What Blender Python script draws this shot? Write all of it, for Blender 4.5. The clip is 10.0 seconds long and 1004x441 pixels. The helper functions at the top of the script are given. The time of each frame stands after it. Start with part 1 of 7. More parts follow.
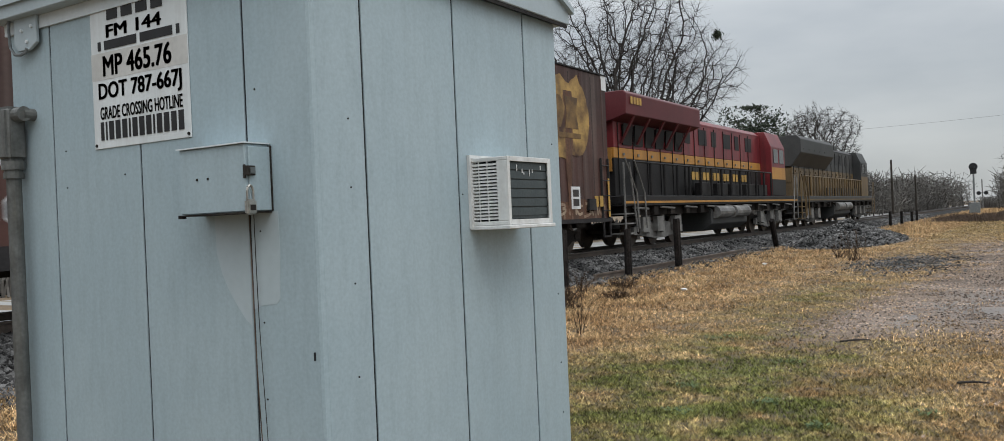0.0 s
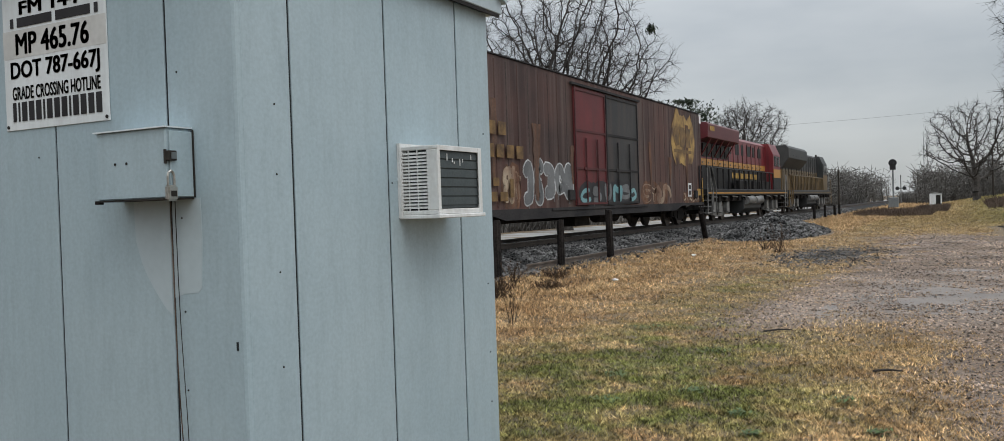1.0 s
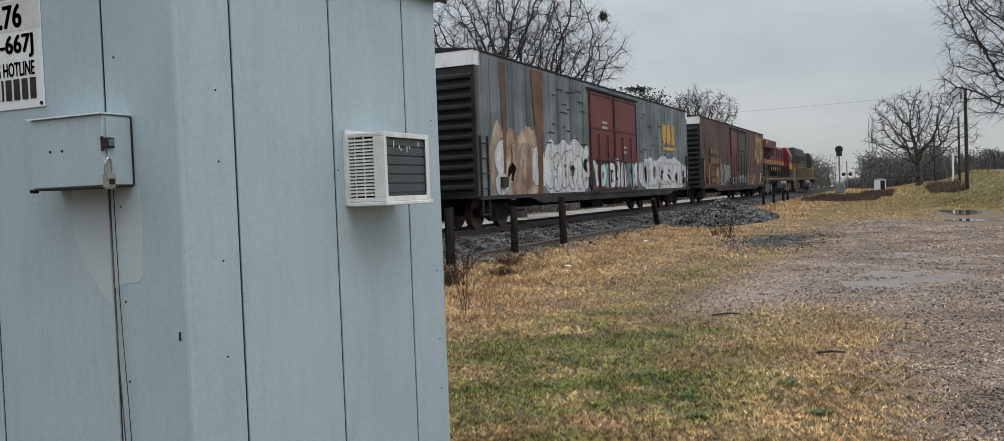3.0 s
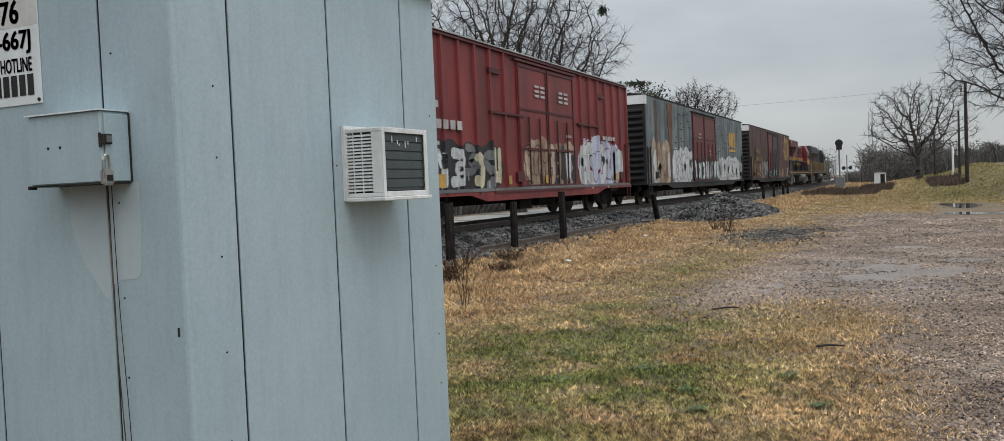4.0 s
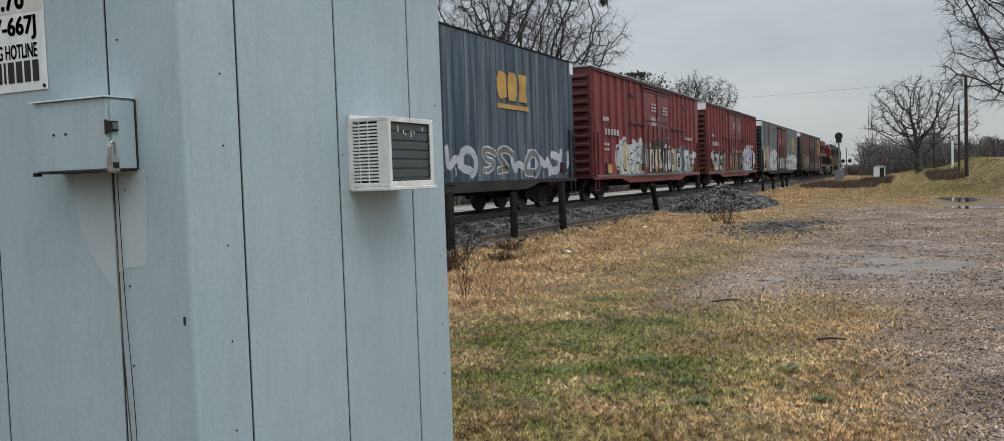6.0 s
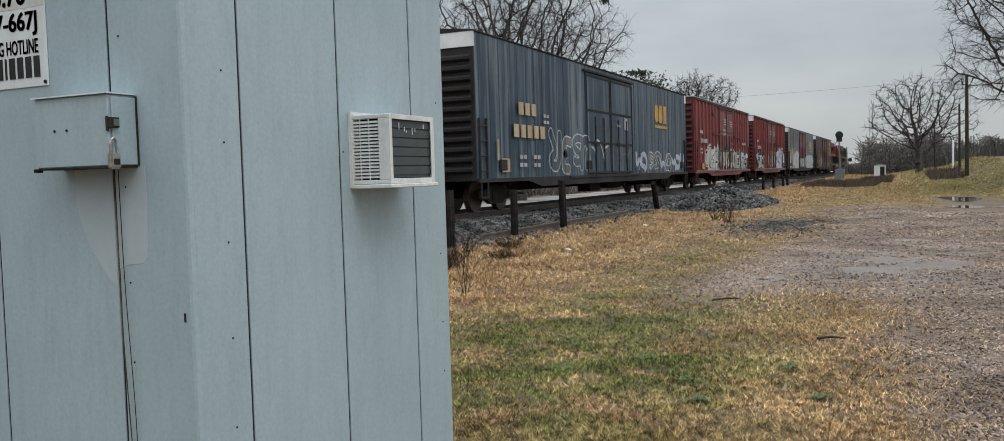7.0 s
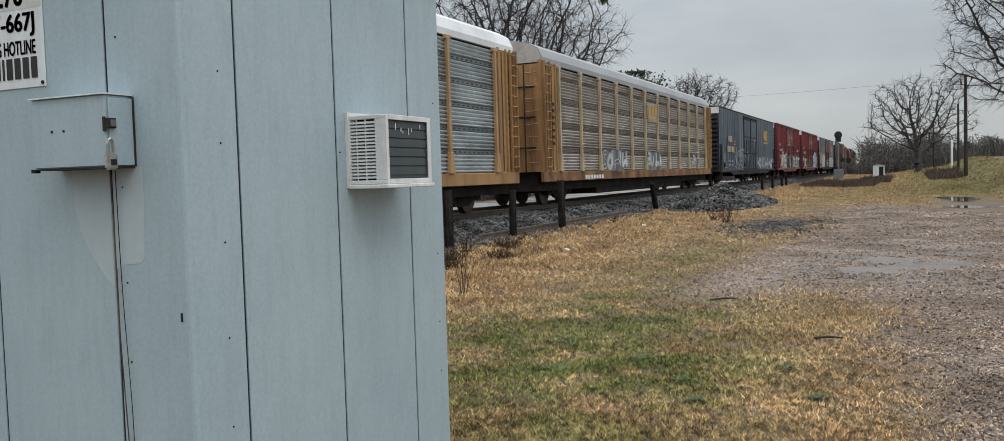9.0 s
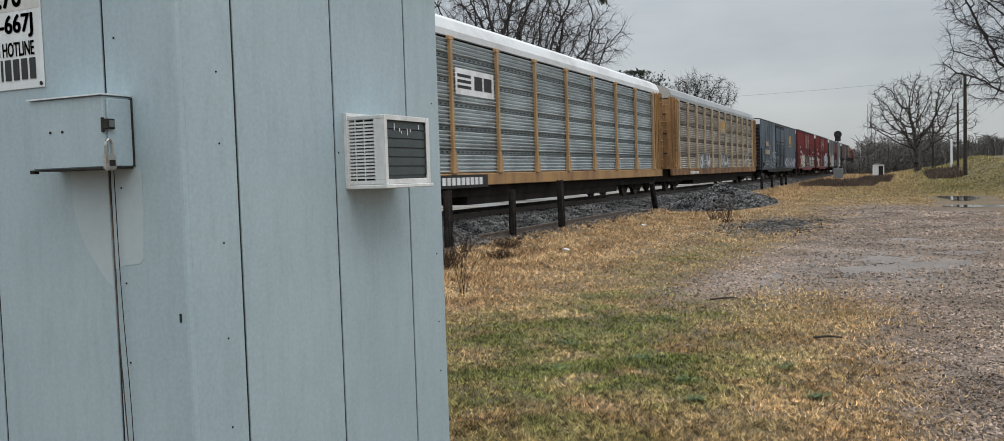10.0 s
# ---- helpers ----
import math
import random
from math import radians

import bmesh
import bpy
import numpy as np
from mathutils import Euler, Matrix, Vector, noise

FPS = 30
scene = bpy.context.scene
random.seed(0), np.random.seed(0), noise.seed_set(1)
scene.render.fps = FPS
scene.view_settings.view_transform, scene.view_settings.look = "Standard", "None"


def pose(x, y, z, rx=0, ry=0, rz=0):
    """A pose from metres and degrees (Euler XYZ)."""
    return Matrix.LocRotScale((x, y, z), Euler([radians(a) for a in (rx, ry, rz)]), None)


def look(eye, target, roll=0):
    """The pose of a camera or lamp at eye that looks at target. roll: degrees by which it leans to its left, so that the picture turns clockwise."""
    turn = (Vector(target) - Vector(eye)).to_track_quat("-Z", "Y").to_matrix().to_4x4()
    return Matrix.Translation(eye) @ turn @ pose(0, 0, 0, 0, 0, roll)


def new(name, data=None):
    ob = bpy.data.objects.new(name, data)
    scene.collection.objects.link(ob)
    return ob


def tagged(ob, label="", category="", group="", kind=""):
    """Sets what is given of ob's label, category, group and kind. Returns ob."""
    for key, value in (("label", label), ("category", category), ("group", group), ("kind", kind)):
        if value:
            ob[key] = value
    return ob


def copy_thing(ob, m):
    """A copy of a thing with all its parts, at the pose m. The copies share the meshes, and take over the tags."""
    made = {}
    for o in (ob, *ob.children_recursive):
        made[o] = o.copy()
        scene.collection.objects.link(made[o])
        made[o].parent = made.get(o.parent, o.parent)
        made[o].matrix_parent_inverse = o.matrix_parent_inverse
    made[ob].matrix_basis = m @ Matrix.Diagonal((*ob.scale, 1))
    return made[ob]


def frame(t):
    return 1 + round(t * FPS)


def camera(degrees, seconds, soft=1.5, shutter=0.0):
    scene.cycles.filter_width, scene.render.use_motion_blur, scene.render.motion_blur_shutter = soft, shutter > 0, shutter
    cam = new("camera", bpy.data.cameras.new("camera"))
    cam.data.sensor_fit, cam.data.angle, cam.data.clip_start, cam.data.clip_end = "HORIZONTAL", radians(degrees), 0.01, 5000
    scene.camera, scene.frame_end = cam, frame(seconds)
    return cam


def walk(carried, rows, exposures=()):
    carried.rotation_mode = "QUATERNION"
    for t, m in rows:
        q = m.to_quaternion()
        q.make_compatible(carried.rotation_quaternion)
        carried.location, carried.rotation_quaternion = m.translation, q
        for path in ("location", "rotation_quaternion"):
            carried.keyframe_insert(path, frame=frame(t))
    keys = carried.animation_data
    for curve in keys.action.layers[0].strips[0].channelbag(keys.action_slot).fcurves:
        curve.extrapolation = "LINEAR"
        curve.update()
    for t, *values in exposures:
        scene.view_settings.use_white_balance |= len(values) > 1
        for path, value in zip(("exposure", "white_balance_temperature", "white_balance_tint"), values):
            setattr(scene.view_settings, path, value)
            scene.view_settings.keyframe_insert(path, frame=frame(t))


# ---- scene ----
cam = camera(59.9, 10.0, 0.55, 0.12)
PATH = [
    (0, (-0.029, 0.015, 1.6), (1.662, 1.084, 1.6), -2.5),
    (0.5, (-0.017, 0.007, 1.597), (1.716, 1.006, 1.582), -2.3),
    (1, (-0.013, -0.001, 1.598), (1.752, 0.939, 1.569), -1.9),
    (1.5, (-0.011, -0.003, 1.6), (1.778, 0.891, 1.562), -1.7),
    (2, (-0.011, -0.015, 1.597), (1.792, 0.849, 1.551), -1.8),
    (2.5, (-0.005, -0.024, 1.595), (1.804, 0.828, 1.54), -2.0),
    (4, (-0.002, -0.038, 1.593), (1.808, 0.81, 1.52), -2.4),
    (4.5, (0.004, -0.027, 1.594), (1.814, 0.82, 1.513), -2.3),
    (5, (0.003, -0.016, 1.595), (1.812, 0.831, 1.507), -2.3),
    (5.5, (-0.001, -0.008, 1.597), (1.809, 0.838, 1.505), -2.1),
    (7, (-0.003, -0.001, 1.597), (1.807, 0.845, 1.496), -1.7),
    (7.5, (-0.002, -0.002, 1.598), (1.807, 0.843, 1.497), -1.7),
    (8, (-0.007, -0.009, 1.6), (1.803, 0.836, 1.499), -1.7),
    (8.5, (-0.011, -0.015, 1.599), (1.799, 0.829, 1.498), -1.7),
    (9, (-0.009, -0.018, 1.598), (1.801, 0.826, 1.497), -1.7),
    (9.5, (-0.011, -0.02, 1.599), (1.799, 0.824, 1.498), -1.7),
    (10, (-0.009, -0.023, 1.598), (1.802, 0.821, 1.497), -1.8),
]
walk(cam, [(t, look(eye, target, roll)) for t, eye, target, roll in PATH])

# ---- light: a closed overcast, brightest overhead ----
SUN_EL, SUN_ROT = radians(48), radians(200)
world = bpy.data.worlds.new("overcast")
scene.world = world
world.use_nodes = True
wn, wl = world.node_tree.nodes, world.node_tree.links
wn.clear()
w_out = wn.new("ShaderNodeOutputWorld")
w_bg = wn.new("ShaderNodeBackground")
w_sky = wn.new("ShaderNodeTexSky")
w_sky.sky_type, w_sky.sun_disc = "NISHITA", False
w_sky.sun_elevation, w_sky.sun_rotation = SUN_EL, SUN_ROT
w_tc = wn.new("ShaderNodeTexCoord")
w_sep = wn.new("ShaderNodeSeparateXYZ")
w_map = wn.new("ShaderNodeMapping")
w_map.inputs["Scale"].default_value = (1.6, 1.6, 5.5)
w_noise = wn.new("ShaderNodeTexNoise")
w_noise.inputs["Scale"].default_value, w_noise.inputs["Detail"].default_value = 1.7, 5
w_ramp = wn.new("ShaderNodeValToRGB")
w_ramp.color_ramp.elements[0].position, w_ramp.color_ramp.elements[0].color = 0.30, (0.72, 0.775, 0.82, 1)
w_ramp.color_ramp.elements[1].position, w_ramp.color_ramp.elements[1].color = 0.70, (1.075, 1.11, 1.125, 1)
w_el = wn.new("ShaderNodeMapRange")
w_el.inputs["From Min"].default_value, w_el.inputs["From Max"].default_value = 0.0, 1.0
w_el.inputs["To Min"].default_value, w_el.inputs["To Max"].default_value = 0.47, 2.35
w_pow = wn.new("ShaderNodeMath")
w_pow.operation, w_pow.use_clamp = "POWER", True
w_pow.inputs[1].default_value = 1.6
w_mul = wn.new("ShaderNodeMix")
w_mul.data_type, w_mul.blend_type = "RGBA", "MULTIPLY"
w_mul.inputs["Factor"].default_value = 1.0
w_mix = wn.new("ShaderNodeMix")
w_mix.data_type = "RGBA"
w_mix.inputs["Factor"].default_value = 0.015
wl.new(w_tc.outputs["Generated"], w_sep.inputs[0])
wl.new(w_tc.outputs["Generated"], w_map.inputs[0])
wl.new(w_map.outputs[0], w_noise.inputs["Vector"])
wl.new(w_noise.outputs["Fac"], w_ramp.inputs[0])
wl.new(w_sep.outputs["Z"], w_pow.inputs[0])
wl.new(w_pow.outputs[0], w_el.inputs["Value"])
wl.new(w_ramp.outputs[0], w_mul.inputs["A"])
wl.new(w_el.outputs[0], w_mul.inputs["B"])
wl.new(w_mul.outputs["Result"], w_mix.inputs["A"])
wl.new(w_sky.outputs[0], w_mix.inputs["B"])
wl.new(w_mix.outputs["Result"], w_bg.inputs["Color"])
w_bg.inputs["Strength"].default_value = 1.0
wl.new(w_bg.outputs[0], w_out.inputs["Surface"])
sun_data = bpy.data.lights.new("sun", "SUN")
sun_data.energy, sun_data.angle, sun_data.color = 0.6, radians(25), (1.0, 0.97, 0.93)
sun = new("sun", sun_data)
sun.matrix_world = look((-20, -40, 60), (0, 0, 0))
scene.view_settings.exposure = 0.0

# ---- materials ----
def surface(name, a, b, scale=1.0, rough=0.6, metal=0.0, fine=0.25, bump=0.15, grain=40.0,
            dirt=None, dirt_amount=0.0, streak=(3.0, 3.0, 0.35), rand=0.0, spec=0.4, island=0.0):
    """A surface of two tones with grain, relief and stains that run down it."""
    m = bpy.data.materials.new(name)
    m.use_nodes = True
    n, l = m.node_tree.nodes, m.node_tree.links
    p = n["Principled BSDF"]
    p.inputs["Roughness"].default_value, p.inputs["Metallic"].default_value = rough, metal
    p.inputs["Specular IOR Level"].default_value = spec
    tc = n.new("ShaderNodeTexCoord")
    big = n.new("ShaderNodeTexNoise")
    big.inputs["Scale"].default_value, big.inputs["Detail"].default_value = scale, 4
    small = n.new("ShaderNodeTexNoise")
    small.inputs["Scale"].default_value, small.inputs["Detail"].default_value = grain, 4
    for t in (big, small):
        l.new(tc.outputs["Object"], t.inputs["Vector"])
    ramp = n.new("ShaderNodeValToRGB")
    ramp.color_ramp.elements[0].position, ramp.color_ramp.elements[1].position = 0.35, 0.65
    ramp.color_ramp.elements[0].color, ramp.color_ramp.elements[1].color = (*a, 1), (*b, 1)
    l.new(big.outputs["Fac"], ramp.inputs[0])
    color = ramp.outputs[0]
    if dirt:
        mp = n.new("ShaderNodeMapping")
        mp.inputs["Scale"].default_value = streak
        st = n.new("ShaderNodeTexNoise")
        st.inputs["Scale"].default_value, st.inputs["Detail"].default_value = 1.0, 6
        st.inputs["Roughness"].default_value = 0.65
        l.new(tc.outputs["Object"], mp.inputs[0])
        l.new(mp.outputs[0], st.inputs["Vector"])
        mr = n.new("ShaderNodeMapRange")
        mr.inputs["From Min"].default_value, mr.inputs["From Max"].default_value = 0.46, 0.66
        mr.inputs["To Max"].default_value = dirt_amount
        l.new(st.outputs["Fac"], mr.inputs["Value"])
        mx = n.new("ShaderNodeMix")
        mx.data_type = "RGBA"
        l.new(mr.outputs[0], mx.inputs["Factor"])
        l.new(color, mx.inputs["A"])
        mx.inputs["B"].default_value = (*dirt, 1)
        color = mx.outputs["Result"]
    val = n.new("ShaderNodeMapRange")
    val.inputs["From Min"].default_value, val.inputs["From Max"].default_value = 0.3, 0.7
    val.inputs["To Min"].default_value, val.inputs["To Max"].default_value = 1 - fine, 1 + fine
    l.new(small.outputs["Fac"], val.inputs["Value"])
    mul = n.new("ShaderNodeMix")
    mul.data_type, mul.blend_type = "RGBA", "MULTIPLY"
    mul.inputs["Factor"].default_value = 1.0
    l.new(color, mul.inputs["A"])
    l.new(val.outputs[0], mul.inputs["B"])
    color = mul.outputs["Result"]
    if rand or island:
        src = n.new("ShaderNodeNewGeometry").outputs["Random Per Island"] if island else n.new("ShaderNodeObjectInfo").outputs["Random"]
        rr = n.new("ShaderNodeMapRange")
        amount = island or rand
        rr.inputs["To Min"].default_value, rr.inputs["To Max"].default_value = 1 - amount, 1 + amount
        l.new(src, rr.inputs["Value"])
        m2 = n.new("ShaderNodeMix")
        m2.data_type, m2.blend_type = "RGBA", "MULTIPLY"
        m2.inputs["Factor"].default_value = 1.0
        l.new(color, m2.inputs["A"])
        l.new(rr.outputs[0], m2.inputs["B"])
        color = m2.outputs["Result"]
    l.new(color, p.inputs["Base Color"])
    if bump:
        bp = n.new("ShaderNodeBump")
        bp.inputs["Strength"].default_value, bp.inputs["Distance"].default_value = bump, 0.01
        l.new(small.outputs["Fac"], bp.inputs["Height"])
        l.new(bp.outputs[0], p.inputs["Normal"])
    return m


SHED = surface("painted_steel", (0.335, 0.425, 0.466), (0.375, 0.463, 0.50), 1.3, 0.42, 0, 0.06, 0.05, 70,
               (0.29, 0.36, 0.392), 0.40, (22, 22, 3.4))
SHED_TRIM = surface("trim_paint", (0.36, 0.425, 0.455), (0.42, 0.485, 0.515), 2, 0.4, 0, 0.04, 0.03, 40)
DARK_GAP = surface("dark_joint", (0.02, 0.022, 0.025), (0.03, 0.032, 0.035), 3, 0.8, spec=0.12)
GALV = surface("galvanised_steel", (0.13, 0.145, 0.15), (0.23, 0.245, 0.25), 9, 0.45, 0.35, 0.12, 0.08, 60)
CONDUIT_STEEL = surface("weathered_conduit", (0.085, 0.09, 0.088), (0.17, 0.175, 0.17), 7, 0.5, 0.2, 0.15, 0.08, 60,
                        (0.07, 0.065, 0.05), 0.6, (14, 14, 2))
# lighter than the shed paint: holds the lid highlight and brightens the eave trim
PALE_EDGE = surface("lightened_edge", (0.60, 0.66, 0.69), (0.68, 0.73, 0.75), 6, 0.4, 0, 0.04, 0.02, 40)
WHITE_PLASTIC = surface("white_enamel", (0.62, 0.63, 0.62), (0.74, 0.75, 0.74), 5, 0.4, 0, 0.05, 0.03, 50,
                        (0.42, 0.40, 0.36), 0.35, (14, 14, 3))
FIN = surface("condenser_fins", (0.05, 0.064, 0.066), (0.078, 0.092, 0.095), 8, 0.55, 0.3, 0.12, 0.08, 90)
SIGN_WHITE = surface("sign_white", (0.62, 0.66, 0.67), (0.70, 0.74, 0.75), 3, 0.45, 0, 0.03, 0.02, 40,
                     (0.50, 0.51, 0.51), 0.4, (16, 16, 1.5))
SIGN_TAPE = surface("sign_tape", (0.50, 0.50, 0.48), (0.58, 0.58, 0.56), 6, 0.5, 0, 0.05, 0.02, 40)
BLACK_PAINT = surface("black_lettering", (0.012, 0.012, 0.013), (0.022, 0.022, 0.024), 4, 0.5, 0, 0.1, 0.0)
BRASS = surface("worn_lock_steel", (0.30, 0.29, 0.26), (0.44, 0.43, 0.40), 20, 0.35, 0.7, 0.15, 0.05, 90)
STEEL_DARK = surface("dark_steel", (0.018, 0.017, 0.016), (0.04, 0.036, 0.032), 2, 0.6, 0.2, 0.25, 0.2, 30, spec=0.12)
SPARE_STEEL = surface("rusty_spare_rail", (0.09, 0.072, 0.06), (0.16, 0.13, 0.11), 3, 0.5, 0.1, 0.2, 0.1, 30)
RAIL_STEEL = surface("rail_steel", (0.045, 0.036, 0.03), (0.085, 0.064, 0.05), 3, 0.5, 0.15, 0.2, 0.1, 30)
RAIL_SHINE = surface("rail_head_polished", (0.30, 0.30, 0.31), (0.42, 0.42, 0.43), 2, 0.22, 0.9, 0.1, 0.02, 30)
TIE_WOOD = surface("creosoted_wood", (0.018, 0.015, 0.013), (0.045, 0.037, 0.03), 4, 0.85, 0, 0.35, 0.5, 35, rand=0.25, spec=0.12)
POST_WOOD = surface("blackened_post_wood", (0.008, 0.007, 0.007), (0.02, 0.017, 0.016), 5, 0.85, 0, 0.4, 0.6, 25,
                    (0.05, 0.043, 0.038), 0.3, (20, 20, 1), rand=0.2, spec=0.12)
POLE_WOOD = surface("weathered_pole_wood", (0.03, 0.026, 0.023), (0.055, 0.047, 0.04), 3, 0.9, 0, 0.3, 0.4, 25, spec=0.12)
STONE = surface("ballast_stone", (0.034, 0.034, 0.034), (0.13, 0.127, 0.125), 0.8, 0.75, 0, 0.3, 0.3, 40, island=0.95, spec=0.12)
BALLAST_BED = surface("ballast_bed", (0.012, 0.012, 0.012), (0.034, 0.033, 0.033), 14, 0.9, 0, 0.5, 1.0, 22, spec=0.12)
GRAVEL_STONE = surface("lot_gravel", (0.10, 0.070, 0.052), (0.36, 0.275, 0.215), 0.7, 0.5, 0, 0.3, 0.2, 60, island=0.95)
BARK = surface("grey_bark", (0.05, 0.045, 0.042), (0.095, 0.087, 0.08), 2, 0.95, 0, 0.3, 0.4, 12, spec=0.12)
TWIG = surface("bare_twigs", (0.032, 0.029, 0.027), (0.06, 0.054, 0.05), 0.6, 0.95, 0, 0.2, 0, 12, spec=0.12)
# paler than the near twigs: distance haze is mixed into this colour
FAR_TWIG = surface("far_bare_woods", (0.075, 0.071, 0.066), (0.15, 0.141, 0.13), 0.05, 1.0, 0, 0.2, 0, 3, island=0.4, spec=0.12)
EVERGREEN = surface("dark_evergreen_leaves", (0.022, 0.032, 0.02), (0.045, 0.06, 0.036), 0.8, 0.8, 0, 0.3, 0, 10, island=0.4)
WEED = surface("dry_weed_stems", (0.04, 0.026, 0.018), (0.085, 0.055, 0.036), 3, 0.95, 0, 0.3, 0, 20, island=0.3, spec=0.12)
BRUSH = surface("brown_brush", (0.075, 0.055, 0.045), (0.12, 0.09, 0.07), 0.4, 0.95, 0, 0.3, 0, 8, island=0.35, spec=0.12)
CONCRETE = surface("pale_concrete", (0.22, 0.22, 0.215), (0.29, 0.29, 0.28), 0.6, 0.85, 0, 0.15, 0.2, 12)
WHITE_PAINT = surface("white_paint", (0.68, 0.69, 0.70), (0.78, 0.79, 0.80), 2, 0.5, 0, 0.05, 0.03, 20,
                      (0.36, 0.33, 0.30), 0.5, (2, 2, 0.5))

GRIME = (0.035, 0.028, 0.024)
BROWN_CAR = surface("faded_brown_car_paint", (0.034, 0.016, 0.014), (0.085, 0.036, 0.028), 0.45, 0.6, 0, 0.16, 0.08, 18,
                    (0.15, 0.115, 0.10), 0.55, (3.6, 3.6, 0.13))
GRAY_CAR = surface("faded_slate_car_paint", (0.075, 0.100, 0.108), (0.20, 0.23, 0.238), 0.6, 0.55, 0, 0.12, 0.06, 18,
                   (0.033, 0.034, 0.034), 0.85, (2.2, 2.2, 0.10))
BLUE_CAR = surface("weathered_blue_car_paint", (0.014, 0.031, 0.052), (0.029, 0.054, 0.082), 0.5, 0.5, 0, 0.12, 0.06, 18,
                   (0.21, 0.25, 0.275), 0.65, (4.2, 4.2, 0.17))
RED_CAR = surface("red_car_paint", (0.15, 0.024, 0.026), (0.22, 0.037, 0.037), 0.5, 0.5, 0, 0.1, 0.05, 18,
                  (0.08, 0.026, 0.025), 0.7, (2.6, 2.6, 0.15))
RED_DOOR = surface("red_door_paint", (0.095, 0.013, 0.016), (0.14, 0.020, 0.023), 0.6, 0.5, 0, 0.1, 0.05, 18,
                   (0.06, 0.02, 0.02), 0.6, (2.4, 2.4, 0.2))
DARK_DOOR = surface("black_door_paint", (0.022, 0.022, 0.024), (0.042, 0.040, 0.040), 0.6, 0.55, 0, 0.15, 0.05, 18,
                    (0.09, 0.06, 0.05), 0.5, (1.8, 1.8, 0.2))
CAR_END = surface("grimy_car_end", (0.022, 0.022, 0.024), (0.045, 0.042, 0.042), 0.8, 0.65, 0, 0.2, 0.1, 18, spec=0.12)
RED_END = surface("grimy_red_car_end", (0.06, 0.017, 0.017), (0.10, 0.026, 0.024), 0.8, 0.6, 0, 0.2, 0.1, 18)
UNDER = surface("underframe_grime", (0.014, 0.012, 0.011), (0.032, 0.027, 0.024), 1.5, 0.8, 0, 0.3, 0.2, 20, spec=0.12)
CAR_ROOF = surface("galvanised_car_roof", (0.34, 0.35, 0.35), (0.46, 0.47, 0.47), 0.5, 0.5, 0.3, 0.1, 0.05, 12,
                   (0.18, 0.15, 0.13), 0.5, (1, 1, 1))
YELLOW_MARK = surface("yellow_marking", (0.42, 0.25, 0.055), (0.52, 0.32, 0.08), 2, 0.55, 0, 0.15, 0.02, 30,
                      (0.20, 0.12, 0.06), 0.5, (4, 4, 1))
FADED_MARK = surface("faded_yellow_marking", (0.085, 0.05, 0.025), (0.22, 0.13, 0.045), 2.5, 0.6, 0, 0.2, 0.02, 30)
DULL_WHITE = surface("dull_white_marking", (0.30, 0.27, 0.27), (0.46, 0.44, 0.44), 2.5, 0.6, 0, 0.15, 0.02, 30)
YELLOW_RACK = surface("rack_yellow_paint", (0.31, 0.175, 0.068), (0.40, 0.235, 0.098), 0.8, 0.5, 0, 0.1, 0.05, 18,
                      (0.16, 0.085, 0.05), 0.75, (2.2, 2.2, 0.3))
RACK_PANEL_OLD = surface("weathered_rack_panel", (0.36, 0.335, 0.305), (0.56, 0.535, 0.495), 0.4, 0.42, 0.15, 0.12, 0.05, 18,
                         (0.16, 0.125, 0.105), 0.65, (0.8, 0.8, 1.2))
RACK_BAND_OLD = surface("grimy_rack_band", (0.13, 0.105, 0.09), (0.22, 0.19, 0.168), 0.7, 0.6, 0.1, 0.2, 0.05, 18)
POST_PALE = surface("faded_post_paint", (0.40, 0.31, 0.19), (0.50, 0.41, 0.28), 0.8, 0.5, 0, 0.1, 0.05, 18,
                    (0.20, 0.13, 0.08), 0.6, (3, 3, 0.6))
POST_TAN = surface("tan_post_paint", (0.36, 0.21, 0.095), (0.44, 0.28, 0.14), 0.8, 0.5, 0, 0.1, 0.05, 18,
                   (0.20, 0.13, 0.08), 0.6, (3, 3, 0.6))
WASHED = surface("rain_washed_paint", (0.40, 0.475, 0.505), (0.43, 0.50, 0.53), 1.3, 0.42, 0, 0.03, 0.03, 30)
RUST_SILL = surface("rusty_sill_paint", (0.10, 0.045, 0.026), (0.34, 0.175, 0.06), 1.3, 0.6, 0, 0.15, 0.05, 18,
                    (0.05, 0.03, 0.022), 0.6, (2, 2, 1.5))
DARK_RED_TRIM = surface("grimy_red_trim", (0.05, 0.011, 0.012), (0.085, 0.016, 0.017), 0.6, 0.55, 0, 0.12, 0.05, 18)
RACK_PANEL_NEW = surface("galvanised_rack_panel", (0.42, 0.475, 0.495), (0.60, 0.65, 0.67), 0.4, 0.38, 0.3, 0.1, 0.05, 18,
                         (0.22, 0.235, 0.24), 0.6, (0.5, 0.5, 1.4))
RACK_BAND_NEW = surface("dark_rack_band", (0.10, 0.125, 0.13), (0.17, 0.195, 0.20), 0.7, 0.5, 0.2, 0.15, 0.05, 18)
SPRAY_WHITE = surface("white_spray_paint", (0.46, 0.48, 0.49), (0.62, 0.64, 0.65), 1.5, 0.5, 0, 0.12, 0, 20,
                      (0.17, 0.165, 0.165), 0.75, (5, 5, 0.9))
SPRAY_CREAM = surface("cream_spray_paint", (0.44, 0.41, 0.28), (0.58, 0.54, 0.38), 1.5, 0.5, 0, 0.12, 0, 20,
                      (0.2, 0.18, 0.14), 0.6, (5, 5, 0.9))
